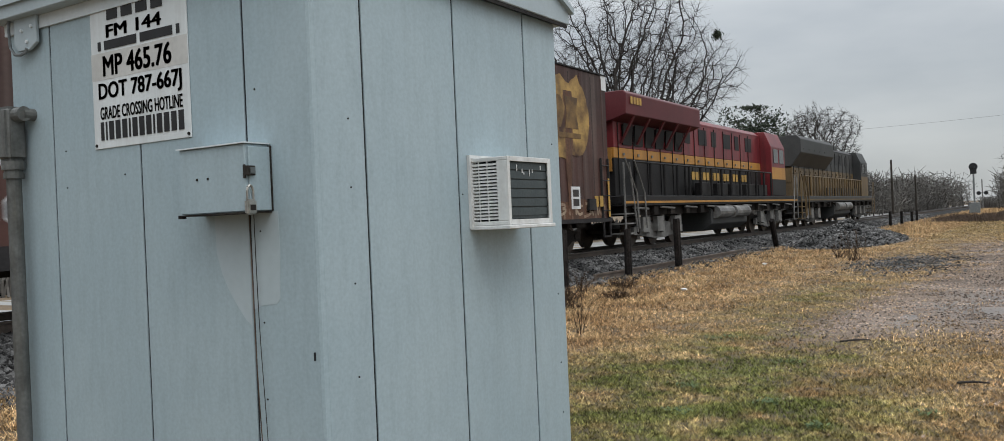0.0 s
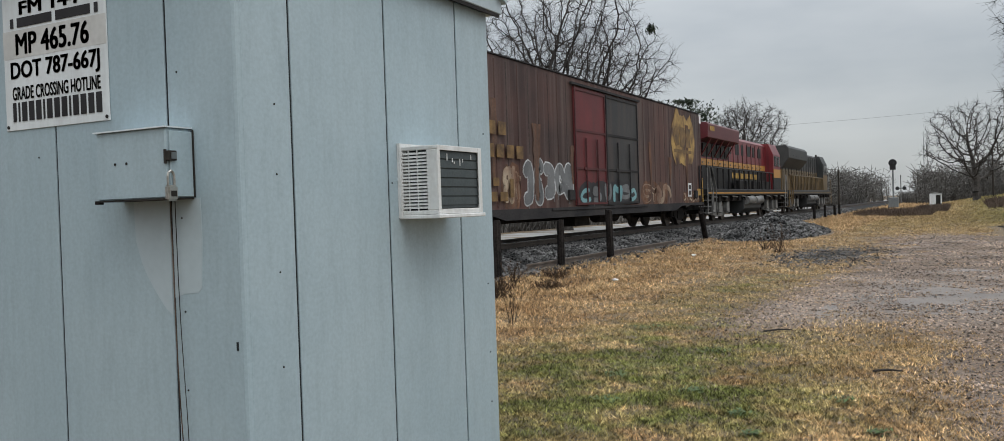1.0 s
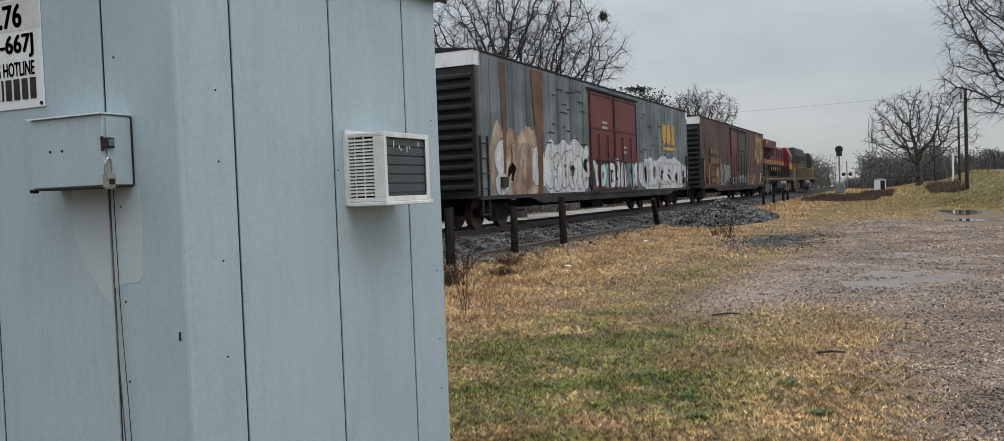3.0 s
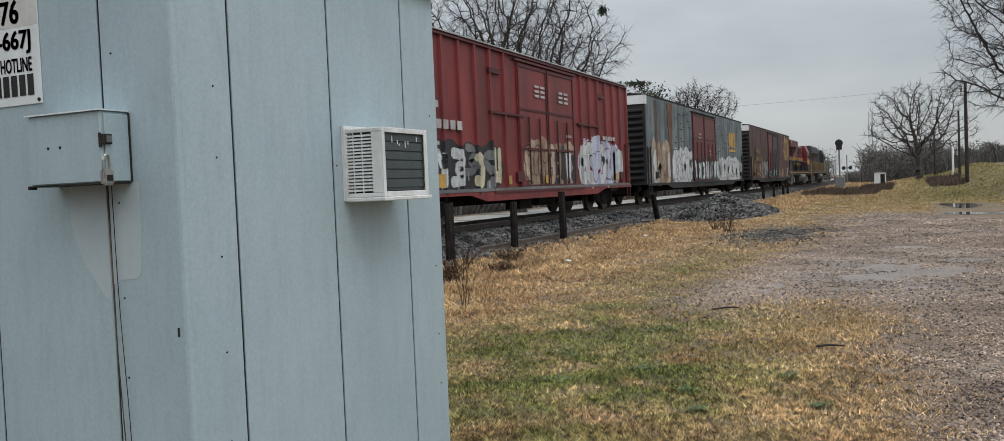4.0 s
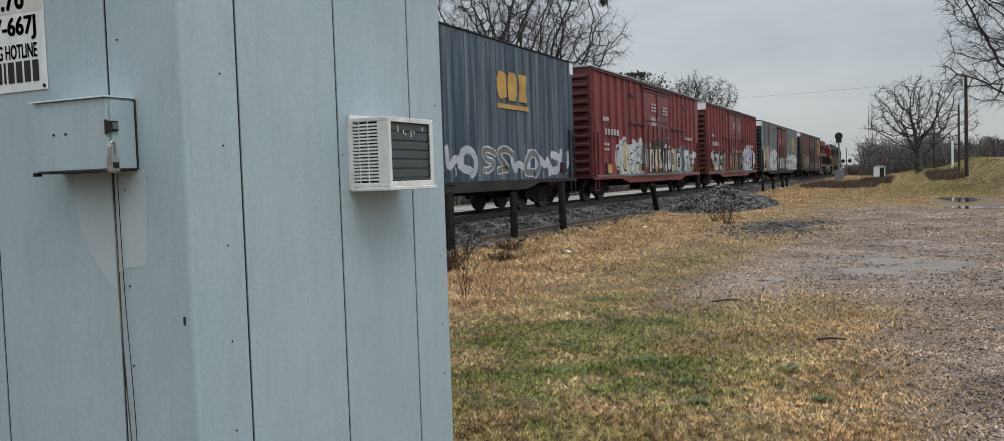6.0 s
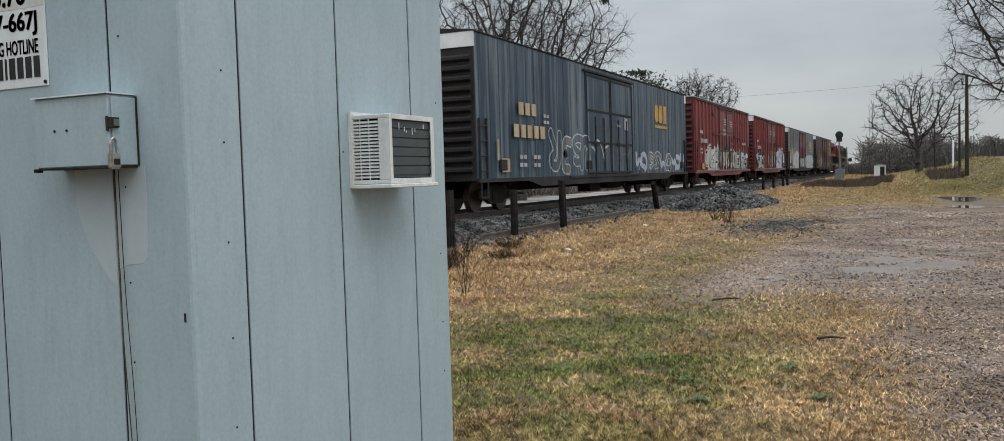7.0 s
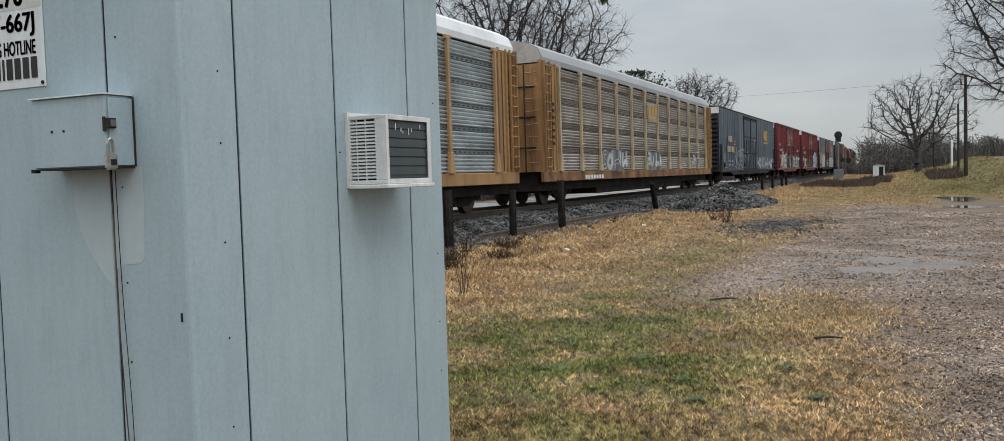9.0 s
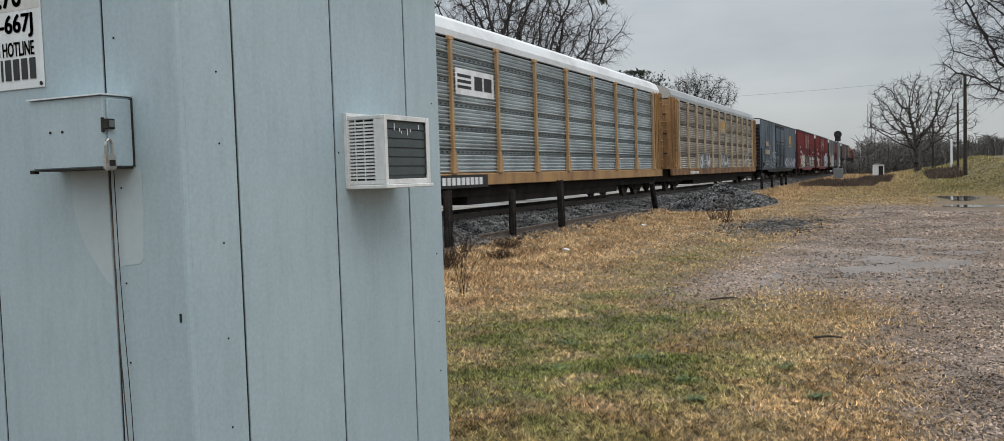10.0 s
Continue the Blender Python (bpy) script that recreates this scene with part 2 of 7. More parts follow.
SPRAY_BLACK = surface("black_spray_paint", (0.015, 0.015, 0.018), (0.03, 0.03, 0.033), 1.5, 0.55, 0, 0.1, 0, 20)
SPRAY_TEAL = surface("teal_spray_paint", (0.12, 0.27, 0.30), (0.20, 0.36, 0.38), 1.5, 0.5, 0, 0.1, 0, 20)
SPRAY_LILAC = surface("lilac_spray_paint", (0.36, 0.38, 0.48), (0.48, 0.50, 0.60), 1.5, 0.5, 0, 0.1, 0, 20)

LOCO_RED = surface("locomotive_red", (0.135, 0.016, 0.022), (0.20, 0.026, 0.03), 0.6, 0.4, 0, 0.08, 0.03, 18,
                   (0.06, 0.016, 0.018), 0.7, (2.2, 2.2, 0.3))
LOCO_DEEP_RED = surface("locomotive_deep_red", (0.085, 0.014, 0.018), (0.12, 0.02, 0.024), 0.6, 0.45, 0, 0.08, 0.03, 18)
LOCO_YELLOW = surface("locomotive_yellow", (0.40, 0.19, 0.035), (0.48, 0.235, 0.05), 0.6, 0.45, 0, 0.08, 0.03, 18,
                      (0.24, 0.12, 0.05), 0.5, (1.5, 1.5, 0.3))
LOCO_BLACK = surface("locomotive_black", (0.014, 0.014, 0.015), (0.03, 0.028, 0.028), 0.6, 0.45, 0, 0.15, 0.03, 18, spec=0.12)
LOCO_GREY = surface("locomotive_grey", (0.028, 0.030, 0.030), (0.05, 0.05, 0.05), 0.6, 0.55, 0, 0.12, 0.05, 18)
UP_YELLOW = surface("dull_yellow", (0.10, 0.068, 0.032), (0.18, 0.118, 0.05), 0.7, 0.5, 0, 0.12, 0.04, 18,
                    (0.08, 0.06, 0.04), 0.75, (1.5, 1.5, 0.3))
SILVER = surface("silver_paint", (0.13, 0.127, 0.123), (0.25, 0.245, 0.235), 1.2, 0.5, 0.2, 0.12, 0.05, 18,
                 (0.05, 0.045, 0.04), 0.6, (3, 3, 3))
GLASS_DARK = surface("dark_window_glass", (0.010, 0.011, 0.012), (0.02, 0.021, 0.022), 2, 0.08, 0, 0.05, 0)

# ---- mesh helpers ----
def box(bm, x0, x1, y0, y1, z0, z1):
    v = [bm.verts.new((x, y, z)) for z in (z0, z1) for x, y in ((x0, y0), (x1, y0), (x1, y1), (x0, y1))]
    for f in ((3, 2, 1, 0), (4, 5, 6, 7), (0, 1, 5, 4), (1, 2, 6, 5), (2, 3, 7, 6), (3, 0, 4, 7)):
        bm.faces.new([v[i] for i in f])
    return bm


def tube(bm, p, q, r, r2=None, n=8):
    p, q = Vector(p), Vector(q)
    r2 = r if r2 is None else r2
    w = (q - p).normalized()
    a = w.orthogonal().normalized()
    b = w.cross(a)
    rings = []
    for c, rad in ((p, r), (q, r2)):
        rings.append([bm.verts.new(c + rad * (math.cos(2 * math.pi * i / n) * a + math.sin(2 * math.pi * i / n) * b)) for i in range(n)])
    for i in range(n):
        j = (i + 1) % n
        bm.faces.new((rings[0][i], rings[0][j], rings[1][j], rings[1][i]))
    bm.faces.new(rings[0][::-1])
    bm.faces.new(rings[1])
    return bm


def prism(bm, outline, axis, lo, hi):
    """A closed outline drawn out along an axis: 'x' takes (y, z) pairs, 'y' takes (x, z), 'z' takes (x, y)."""
    def at(u, v, w):
        return {"x": (w, u, v), "y": (u, w, v), "z": (u, v, w)}[axis]
    a = [bm.verts.new(at(u, v, lo)) for u, v in outline]
    b = [bm.verts.new(at(u, v, hi)) for u, v in outline]
    n = len(a)
    for i in range(n):
        j = (i + 1) % n
        bm.faces.new((a[i], a[j], b[j], b[i]))
    bm.faces.new(a[::-1])
    bm.faces.new(b)
    return bm


def soft_edges(bm, width=0.006, segments=1):
    bmesh.ops.recalc_face_normals(bm, faces=bm.faces)
    bmesh.ops.bevel(bm, geom=list(bm.edges), offset=width, segments=segments, affect="EDGES", clamp_overlap=True)
    return bm


def mesh_of(name, bm, material):
    bmesh.ops.recalc_face_normals(bm, faces=bm.faces)
    me = bpy.data.meshes.new(name)
    bm.to_mesh(me)
    bm.free()
    me.materials.append(material)
    return me


def part(name, bm, material, parent, label=""):
    ob = new(name, mesh_of(name, bm, material))
    ob.parent = parent
    return tagged(ob, label)


def again(ob, parent, m):
    """The same mesh once more, as a part of its own."""
    o = new(ob.name.split(".")[0], ob.data)
    o.parent = parent
    o.matrix_basis = m
    return o


def thing(name, label, category, m=None, group=""):
    ob = new(name)
    ob.empty_display_size = 0.2
    if m is not None:
        ob.matrix_basis = m
    return tagged(ob, label, category, group)


def setting(name, bm, material, label="", category=""):
    ob = new(name, mesh_of(name, bm, material))
    return tagged(ob, label, category, kind="structure")


def B():
    return bmesh.new()


def soup(name, verts, faces, material):
    me = bpy.data.meshes.new(name)
    me.from_pydata([tuple(v) for v in verts], [], [tuple(f) for f in faces])
    me.materials.append(material)
    return me


def strokes(segments, sides=3):
    """Tapered tubes from rows of p, q, r, r2 as one list of points and faces."""
    seg = np.array(segments, float)
    p, q, r, r2 = seg[:, 0:3], seg[:, 3:6], seg[:, 6], seg[:, 7]
    w = q - p
    w /= np.linalg.norm(w, axis=1, keepdims=True) + 1e-9
    up = np.where(np.abs(w[:, 2:3]) > 0.9, [[1.0, 0, 0]], [[0, 0, 1.0]])
    a = np.cross(w, up)
    a /= np.linalg.norm(a, axis=1, keepdims=True) + 1e-9
    b = np.cross(w, a)
    vs, n = [], len(seg)
    for base, rad in ((p, r), (q, r2)):
        for i in range(sides):
            t = 2 * math.pi * i / sides
            vs.append(base + rad[:, None] * (math.cos(t) * a + math.sin(t) * b))
    verts = np.stack(vs, 1).reshape(-1, 3)
    faces = []
    for i in range(sides):
        j = (i + 1) % sides
        o = np.arange(n) * 2 * sides
        faces.append(np.stack([o + i, o + j, o + sides + j, o + sides + i], 1))
    return verts, np.concatenate(faces)

# ---- the ground ----
YC, RAIL_Z = 12.4, 0.57          # track centre line and top of rail
LOT = [(5.5, -0.1), (6.8, 0.1), (8.9, 0.2), (10.5, 0.2), (11.8, 0.7), (12.0, 1.4), (10.7, 1.9), (9.8, 2.5), (11.6, 3.1),
       (13.6, 2.9), (16.2, 2.6), (19.9, 2.4), (25.4, 1.9), (32.5, 2.8), (36.5, 3.4), (38.3, 0.8), (36.6, -1.0), (31, -3.2),
       (28, -9), (2.0, -9), (2.0, -1.0)]


def step(x, lo, hi):
    t = np.clip((np.asarray(x, float) - lo) / (hi - lo), 0, 1)
    return t * t * (3 - 2 * t)


def waves(x, y, seed=0.0, k=1.0):
    """Smooth uneven values from about -1 to 1 over the plan."""
    x, y = np.asarray(x, float) * k + seed, np.asarray(y, float) * k - 1.7 * seed
    return (np.sin(1.3 * x + 0.7 * y + 1.1 * np.sin(0.9 * y)) + np.sin(2.1 * y - 1.2 * x + 1.3 * np.sin(1.7 * x + seed))
            + 0.7 * np.sin(3.7 * x + 2.9 * y + seed) + 0.5 * np.sin(6.1 * x - 5.3 * y + np.sin(4.1 * y))) / 3.2


def height(x, y):
    x, y = np.asarray(x, float), np.asarray(y, float)
    dry = 1 - np.exp(-(((x - 40) / 9.0) ** 2 + ((y + 2.0) / 2.0) ** 2) ** 2)
    z = (0.022 * waves(x, y, 1.0, 0.9) + 0.012 * waves(x, y, 4.0, 3.1)) * dry
    z = z + 1.35 * step(-y, 3.4, 9.0) * step(x, 38, 60)
    z = z + 0.95 * step(x, 75, 135) * step(5 - y, 0, 9)
    return z + 0.05 * step(y, 6.0, 8.5) * (1 + waves(x, y, 7.0, 1.4))


def in_lot(x, y):
    x, y = np.asarray(x, float), np.asarray(y, float)
    x, y = x + 0.5 * waves(x, y, 2.0, 1.1) + 0.5 * waves(x, y, 6.5, 3.3), y + 0.25 * waves(x, y, 5.0, 1.6) + 0.16 * waves(x, y, 3.0, 4.0)
    inside = np.zeros(x.shape, bool)
    for (x0, y0), (x1, y1) in zip(LOT, LOT[1:] + LOT[:1]):
        cross = (y0 > y) != (y1 > y)
        inside ^= cross & (x < (x1 - x0) * (y - y0) / (y1 - y0 + 1e-9) + x0)
    return inside


def lot_share(x, y):
    """How far the gravel has won over the grass, 0 to 1."""
    total = np.zeros(np.asarray(x, float).shape)
    for i in range(12):
        a, r = 2.4 * i, (0.12 + 0.075 * i) * (0.8 + np.asarray(x, float) / 14)
        total += in_lot(x + 1.5 * r * math.cos(a), y + 0.55 * r * math.sin(a))
    return total / 12


def greenness(x, y):
    g = 0.3 * waves(x, y, 9.0, 0.55) + 0.6 * waves(x, y, 11.0, 1.9) + 0.7 * waves(x, y, 2.0, 4.3)
    near = np.exp(-(((x - 9.0) / 3.4) ** 2 + ((y - 2.9) / 1.3) ** 2)) + 0.8 * np.exp(-(((x - 6.5) / 1.3) ** 2 + ((y - 2.0) / 0.9) ** 2))
    near = near + 0.5 * np.exp(-(((x - 6.4) / 0.8) ** 2 + ((y - 0.8) / 0.35) ** 2)) + 0.55 * np.exp(-(((x - 16.5) / 4.0) ** 2 + ((y - 3.6) / 0.9) ** 2))
    olive = 0.34 * step(11.0 - x, 0, 3.5) * step(y, 0.5, 1.6) * (0.75 + 0.5 * waves(x, y, 1.3, 2.6))
    far = 0.42 * step(x, 40, 55) * step(2 - y, 0, 5) + 0.2 * step(x, 30, 50)
    return np.clip(0.06 + 0.60 * near + olive + far + 0.8 * g * (0.16 + near) - 0.55 * step(y, 4.4, 5.8), 0, 1)


def cover_material(name, blades):
    m = bpy.data.materials.new(name)
    m.use_nodes = True
    n, l = m.node_tree.nodes, m.node_tree.links
    p = n["Principled BSDF"]
    at = n.new("ShaderNodeAttribute")
    at.attribute_name = "cover"
    sep = n.new("ShaderNodeSeparateColor")
    l.new(at.outputs["Color"], sep.inputs[0])
    tc = n.new("ShaderNodeTexCoord")

    def noise_at(scale, detail=5):
        t = n.new("ShaderNodeTexNoise")
        t.inputs["Scale"].default_value, t.inputs["Detail"].default_value = scale, detail
        l.new(tc.outputs["Object"], t.inputs["Vector"])
        return t.outputs["Fac"]

    def ramp(fac, lo, hi, a, b):
        r = n.new("ShaderNodeValToRGB")
        r.color_ramp.elements[0].position, r.color_ramp.elements[1].position = lo, hi
        r.color_ramp.elements[0].color, r.color_ramp.elements[1].color = (*a, 1), (*b, 1)
        l.new(fac, r.inputs[0])
        return r.outputs[0]

    def mix(fac, a, b, kind="MIX"):
        x = n.new("ShaderNodeMix")
        x.data_type, x.blend_type = "RGBA", kind
        if isinstance(fac, float):
            x.inputs["Factor"].default_value = fac
        else:
            l.new(fac, x.inputs["Factor"])
        l.new(a, x.inputs["A"])
        l.new(b, x.inputs["B"])
        return x.outputs["Result"]

    straw = ramp(noise_at(0.55 if not blades else 0.9), 0.35, 0.66, (0.35, 0.222, 0.116), (0.63, 0.455, 0.258))
    green = ramp(noise_at(1.4), 0.35, 0.65, (0.120, 0.138, 0.036), (0.255, 0.272, 0.092))
    grass = mix(sep.outputs["Green"], straw, green)
    fine = ramp(noise_at(60 if not blades else 25), 0.3, 0.7, (0.62, 0.62, 0.62), (1.2, 1.2, 1.2))
    if blades:
        rnd = n.new("ShaderNodeNewGeometry").outputs["Random Per Island"]
        vary = ramp(rnd, 0.0, 1.0, (0.22, 0.22, 0.21), (1.72, 1.69, 1.62))
        tuft = ramp(noise_at(17, 3), 0.36, 0.64, (0.30, 0.29, 0.28), (1.64, 1.62, 1.58))
        color = mix(1.0, mix(1.0, grass, vary, "MULTIPLY"), tuft, "MULTIPLY")
        p.inputs["Roughness"].default_value = 0.8
        p.inputs["Specular IOR Level"].default_value = 0.25
    else:
        lot = ramp(noise_at(0.8), 0.35, 0.65, (0.108, 0.070, 0.044), (0.200, 0.140, 0.096))
        speck = ramp(noise_at(38, 3), 0.42, 0.62, (0.42, 0.41, 0.41), (1.45, 1.42, 1.38))
        lot = mix(1.0, lot, speck, "MULTIPLY")
        soil = ramp(noise_at(9), 0.35, 0.62, (0.026, 0.019, 0.013), (0.12, 0.082, 0.046))
        grass = mix(0.85, grass, soil)
        edge = n.new("ShaderNodeMath")
        edge.operation = "MULTIPLY_ADD"
        l.new(noise_at(7), edge.inputs[0])
        edge.inputs[1].default_value = 1.1
        sub = n.new("ShaderNodeMath")
        sub.operation = "SUBTRACT"
        l.new(sep.outputs["Red"], sub.inputs[0])
        sub.inputs[1].default_value = 0.52
        l.new(sub.outputs[0], edge.inputs[2])
        mr = n.new("ShaderNodeMapRange")
        mr.inputs["From Min"].default_value, mr.inputs["From Max"].default_value = 0.40, 0.60
        l.new(edge.outputs[0], mr.inputs["Value"])
        color = mix(1.0, mix(mr.outputs[0], grass, lot), fine, "MULTIPLY")
        wet = n.new("ShaderNodeMapRange")
        wet.inputs["To Min"].default_value, wet.inputs["To Max"].default_value = 0.9, 0.16
        damp = n.new("ShaderNodeMath")
        damp.operation = "MULTIPLY"
        l.new(sep.outputs["Blue"], damp.inputs[0])
        l.new(mr.outputs[0], damp.inputs[1])
        l.new(damp.outputs[0], wet.inputs["Value"])
        l.new(wet.outputs[0], p.inputs["Roughness"])
        bp = n.new("ShaderNodeBump")
        bp.inputs["Strength"].default_value, bp.inputs["Distance"].default_value = 0.6, 0.02
        l.new(noise_at(30, 6), bp.inputs["Height"])
        l.new(bp.outputs[0], p.inputs["Normal"])
    l.new(color, p.inputs["Base Color"])
    return m


GROUND = cover_material("grass_and_gravel_ground", False)
BLADES = cover_material("grass_blades", True)


def set_cover(me, x, y, lot):
    damp = np.clip(0.30 + 0.9 * np.exp(-(((x - 15.0) / 2.6) ** 2 + ((y - 0.3) / 1.5) ** 2)) + 0.4 * waves(x, y, 6.0, 0.8), 0, 1)
    data = np.stack([lot, greenness(x, y), damp, np.ones_like(x)], 1).astype(np.float32)
    at = me.color_attributes.new("cover", "FLOAT_COLOR", "POINT")
    at.data.foreach_set("color", data.ravel())


def build_ground():
    xs = np.concatenate([[-1500, -600, -200, -80, -40, -20, -10, -5], np.arange(-2, 2, 1.0), np.arange(2, 40, 0.2),
                         np.arange(40, 80, 0.8), np.arange(80, 160, 4), [170, 200, 260, 400, 700, 1200, 2500]])
    ys = np.concatenate([[-1500, -500, -150, -60, -35, -22, -15], np.arange(-11, -4, 0.6), np.arange(-4, 10, 0.2),
                         [10.5, 11.5, 13, 15, 18, 24, 35, 60, 150, 500, 1500]])
    gx, gy = np.meshgrid(xs, ys, indexing="ij")
    x, y = gx.ravel(), gy.ravel()
    z = height(x, y)
    ny = len(ys)
    i, j = np.meshgrid(np.arange(len(xs) - 1), np.arange(ny - 1), indexing="ij")
    o = (i * ny + j).ravel()
    me = soup("ground", np.stack([x, y, z], 1), np.stack([o, o + ny, o + ny + 1, o + 1], 1), GROUND)
    worn = step(x, 30, 40) * step(70 - x, 0, 25) * step(waves(x, y, 3.3, 0.6), 0.1, 0.6) * step(7 - y, 0, 2) * step(y, -1, 1)
    set_cover(me, x, y, np.maximum(lot_share(x, y), 0.75 * worn))
    me.shade_smooth()
    tagged(new("ground", me), "dry tan and green grass with a damp gravel lot", "ground", kind="structure")


build_ground()


def build_grass():
    rng = np.random.default_rng(5)
    n = 105000
    r = np.exp(rng.uniform(math.log(4.3), math.log(150), n))
    a = np.radians(rng.uniform(-7, 34, n))
    x, y = r * np.cos(a), r * np.sin(a)
    keep = (y < 9.2) & (y > -9) & ~((x < 4.4) & (y > 1.8)) & (rng.random(n) < np.clip(1.04 - lot_share(x, y) + 0.22 * step(waves(x, y, 12.0, 0.9), 0.2, 0.7), 0.02, 1) ** 1.6)
    keep &= ~(((x - 39.5) / 7.0) ** 2 + ((y - 7.3) / 2.3) ** 2 < 1)
    keep &= ~((x > 31.5) & (x < 46.8) & (y > -3.7) & (y < -0.9))
    keep &= rng.random(n) < np.clip(0.80 + 0.35 * waves(x, y, 8.0, 1.9) + 0.3 * waves(x, y, 3.0, 6.0), 0.3, 1)
    x, y, r = x[keep], y[keep], r[keep]
    x = np.concatenate([x, rng.uniform(3.2, 6.6, 2600)])
    y = np.concatenate([y, rng.uniform(5.4, 9.1, 2600)])
    r = np.hypot(x, y)
    k = 10
    tall = (0.016 + 0.022 * rng.random(len(x)) + 0.0011 * np.maximum(r - 25, 0)) * (1 + 1.0 * step(y, 4.4, 6.6) + 0.6 * (rng.random(len(x)) < 0.05))
    x, y, r, tall = (np.repeat(v, k) for v in (x, y, r, tall))
    m = len(x)
    spread = 0.030 + 0.0032 * r
    x = x + rng.normal(0, 1, m) * spread
    y = y + rng.normal(0, 1, m) * spread
    z = height(x, y) - 0.004
    t = rng.uniform(0, 2 * math.pi, m)
    w = 0.0027 * (1 + r / 9)
    lean = tall * rng.uniform(0.3, 1.7, m)
    d = rng.uniform(0, 2 * math.pi, m)
    h = tall * rng.uniform(0.5, 1.35, m)
    a0 = np.stack([x - w * np.cos(t), y - w * np.sin(t), z], 1)
    a1 = np.stack([x + w * np.cos(t), y + w * np.sin(t), z], 1)
    tip = np.stack([x + lean * np.cos(d), y + lean * np.sin(d), z + h], 1)
    verts = np.stack([a0, a1, tip], 1).reshape(-1, 3)
    me = soup("grass", verts, np.arange(3 * m).reshape(-1, 3), BLADES)
    set_cover(me, verts[:, 0], verts[:, 1], np.zeros(3 * m))
    tagged(new("grass", me), "short dry straw-coloured grass with green patches", "grass", kind="stuff")


build_grass()


def green_weed(x, y, spread, seed):
    """A low rosette of dark broad leaves."""
    rng = np.random.default_rng(seed)
    n = 90
    c = np.stack([rng.normal(0, spread, n), rng.normal(0, spread, n), rng.uniform(0.004, 0.03, n)], 1)
    a, ln, w = rng.uniform(0, 6.283, n), rng.uniform(0.02, 0.055, n), rng.uniform(0.006, 0.013, n)
    d, e = np.stack([np.cos(a), np.sin(a), 0.35 * np.ones(n)], 1), np.stack([-np.sin(a), np.cos(a), 0 * a], 1)
    v = np.stack([c, c + d * ln[:, None] * 0.5 + e * w[:, None], c + d * ln[:, None], c + d * ln[:, None] * 0.5 - e * w[:, None]], 1).reshape(-1, 3)
    ob = new("green_weed", soup("green_weed", v, np.arange(4 * n).reshape(-1, 4), WEED_LEAF))
    ob.matrix_basis = pose(x, y, float(height(x, y)))
    tagged(ob, "low dark green weed rosette in dry turf", "weed", "green weeds", kind="stuff")


WEED_LEAF = surface("weed_leaves", (0.045, 0.075, 0.018), (0.085, 0.13, 0.034), 3, 0.6, 0, 0.2, 0, 30, island=0.35)
for k, (x, y, sp) in enumerate(((7.09, 0.84, 0.055), (6.22, 0.55, 0.04), (6.5, 1.52, 0.05), (7.18, 2.06, 0.06), (7.6, 2.9, 0.07), (9.14, 2.34, 0.08), (6.6, 2.6, 0.06), (5.9, 1.3, 0.03), (10.6, 3.6, 0.12))):
    green_weed(x, y, sp, 60 + k)


def stones(name, x, y, z, size, material, label, category, seed):
    """Loose broken stones, each an uneven octahedron."""
    rng = np.random.default_rng(seed)
    n = len(x)
    base = np.array([(1, 0, 0), (-1, 0, 0), (0, 1, 0), (0, -1, 0), (0, 0, 1), (0, 0, -1)], float)
    v = base[None] * rng.uniform(0.55, 1.2, (n, 6, 1)) + rng.normal(0, 0.14, (n, 6, 3))
    ang = rng.uniform(0, 2 * math.pi, n)
    til = rng.uniform(-0.8, 0.8, n)
    c, s = np.cos(ang)[:, None], np.sin(ang)[:, None]
    vx, vz = v[..., 0] * np.cos(til)[:, None] + v[..., 2] * np.sin(til)[:, None], -v[..., 0] * np.sin(til)[:, None] + v[..., 2] * np.cos(til)[:, None]
    v = np.stack([vx * c - v[..., 1] * s, vx * s + v[..., 1] * c, vz * 0.8], -1) * size[:, None, None]
    v += np.stack([x, y, z], 1)[:, None]
    f = np.array([(0, 2, 4), (2, 1, 4), (1, 3, 4), (3, 0, 4), (2, 0, 5), (1, 2, 5), (3, 1, 5), (0, 3, 5)])
    faces = (np.arange(n)[:, None, None] * 6 + f[None]).reshape(-1, 3)
    ob = new(name, soup(name, v.reshape(-1, 3), faces, material))
    return tagged(ob, label, category, kind="stuff")


def lot_gravel():
    rng = np.random.default_rng(12)
    n = 105000
    r = np.exp(rng.uniform(math.log(4.6), math.log(40), n))
    a = np.radians(rng.uniform(-9, 16, n))
    x, y = r * np.cos(a), r * np.sin(a)
    keep = rng.random(n) < np.maximum(lot_share(x, y), 0.02)
    x, y, r = x[keep], y[keep], r[keep]
    dry = ~((x > 32) & (y > -4.4) & (y < -0.9))
    x, y, r = x[dry], y[dry], r[dry]
    bare = rng.random(len(x)) > 0.45 * np.exp(-(((x - 15.0) / 2.4) ** 2 + ((y - 0.4) / 1.2) ** 2))
    x, y, r = x[bare], y[bare], r[bare]
    size = (0.004 + 0.011 * rng.random(len(x)) ** 2.5) * (1 + r / 20)
    stones("gravel", x, y, height(x, y) + 0.2 * size, size, GRAVEL_STONE, "small damp brown and grey gravel stones", "gravel", 3)


lot_gravel()

# ---- the track ----
BED = [(9.0, -0.06), (9.5, 0.04), (10.55, 0.37), (14.3, 0.37), (15.6, -0.06)]


def bed_height(y):
    return np.interp(y, [p[0] for p in BED], [p[1] for p in BED])


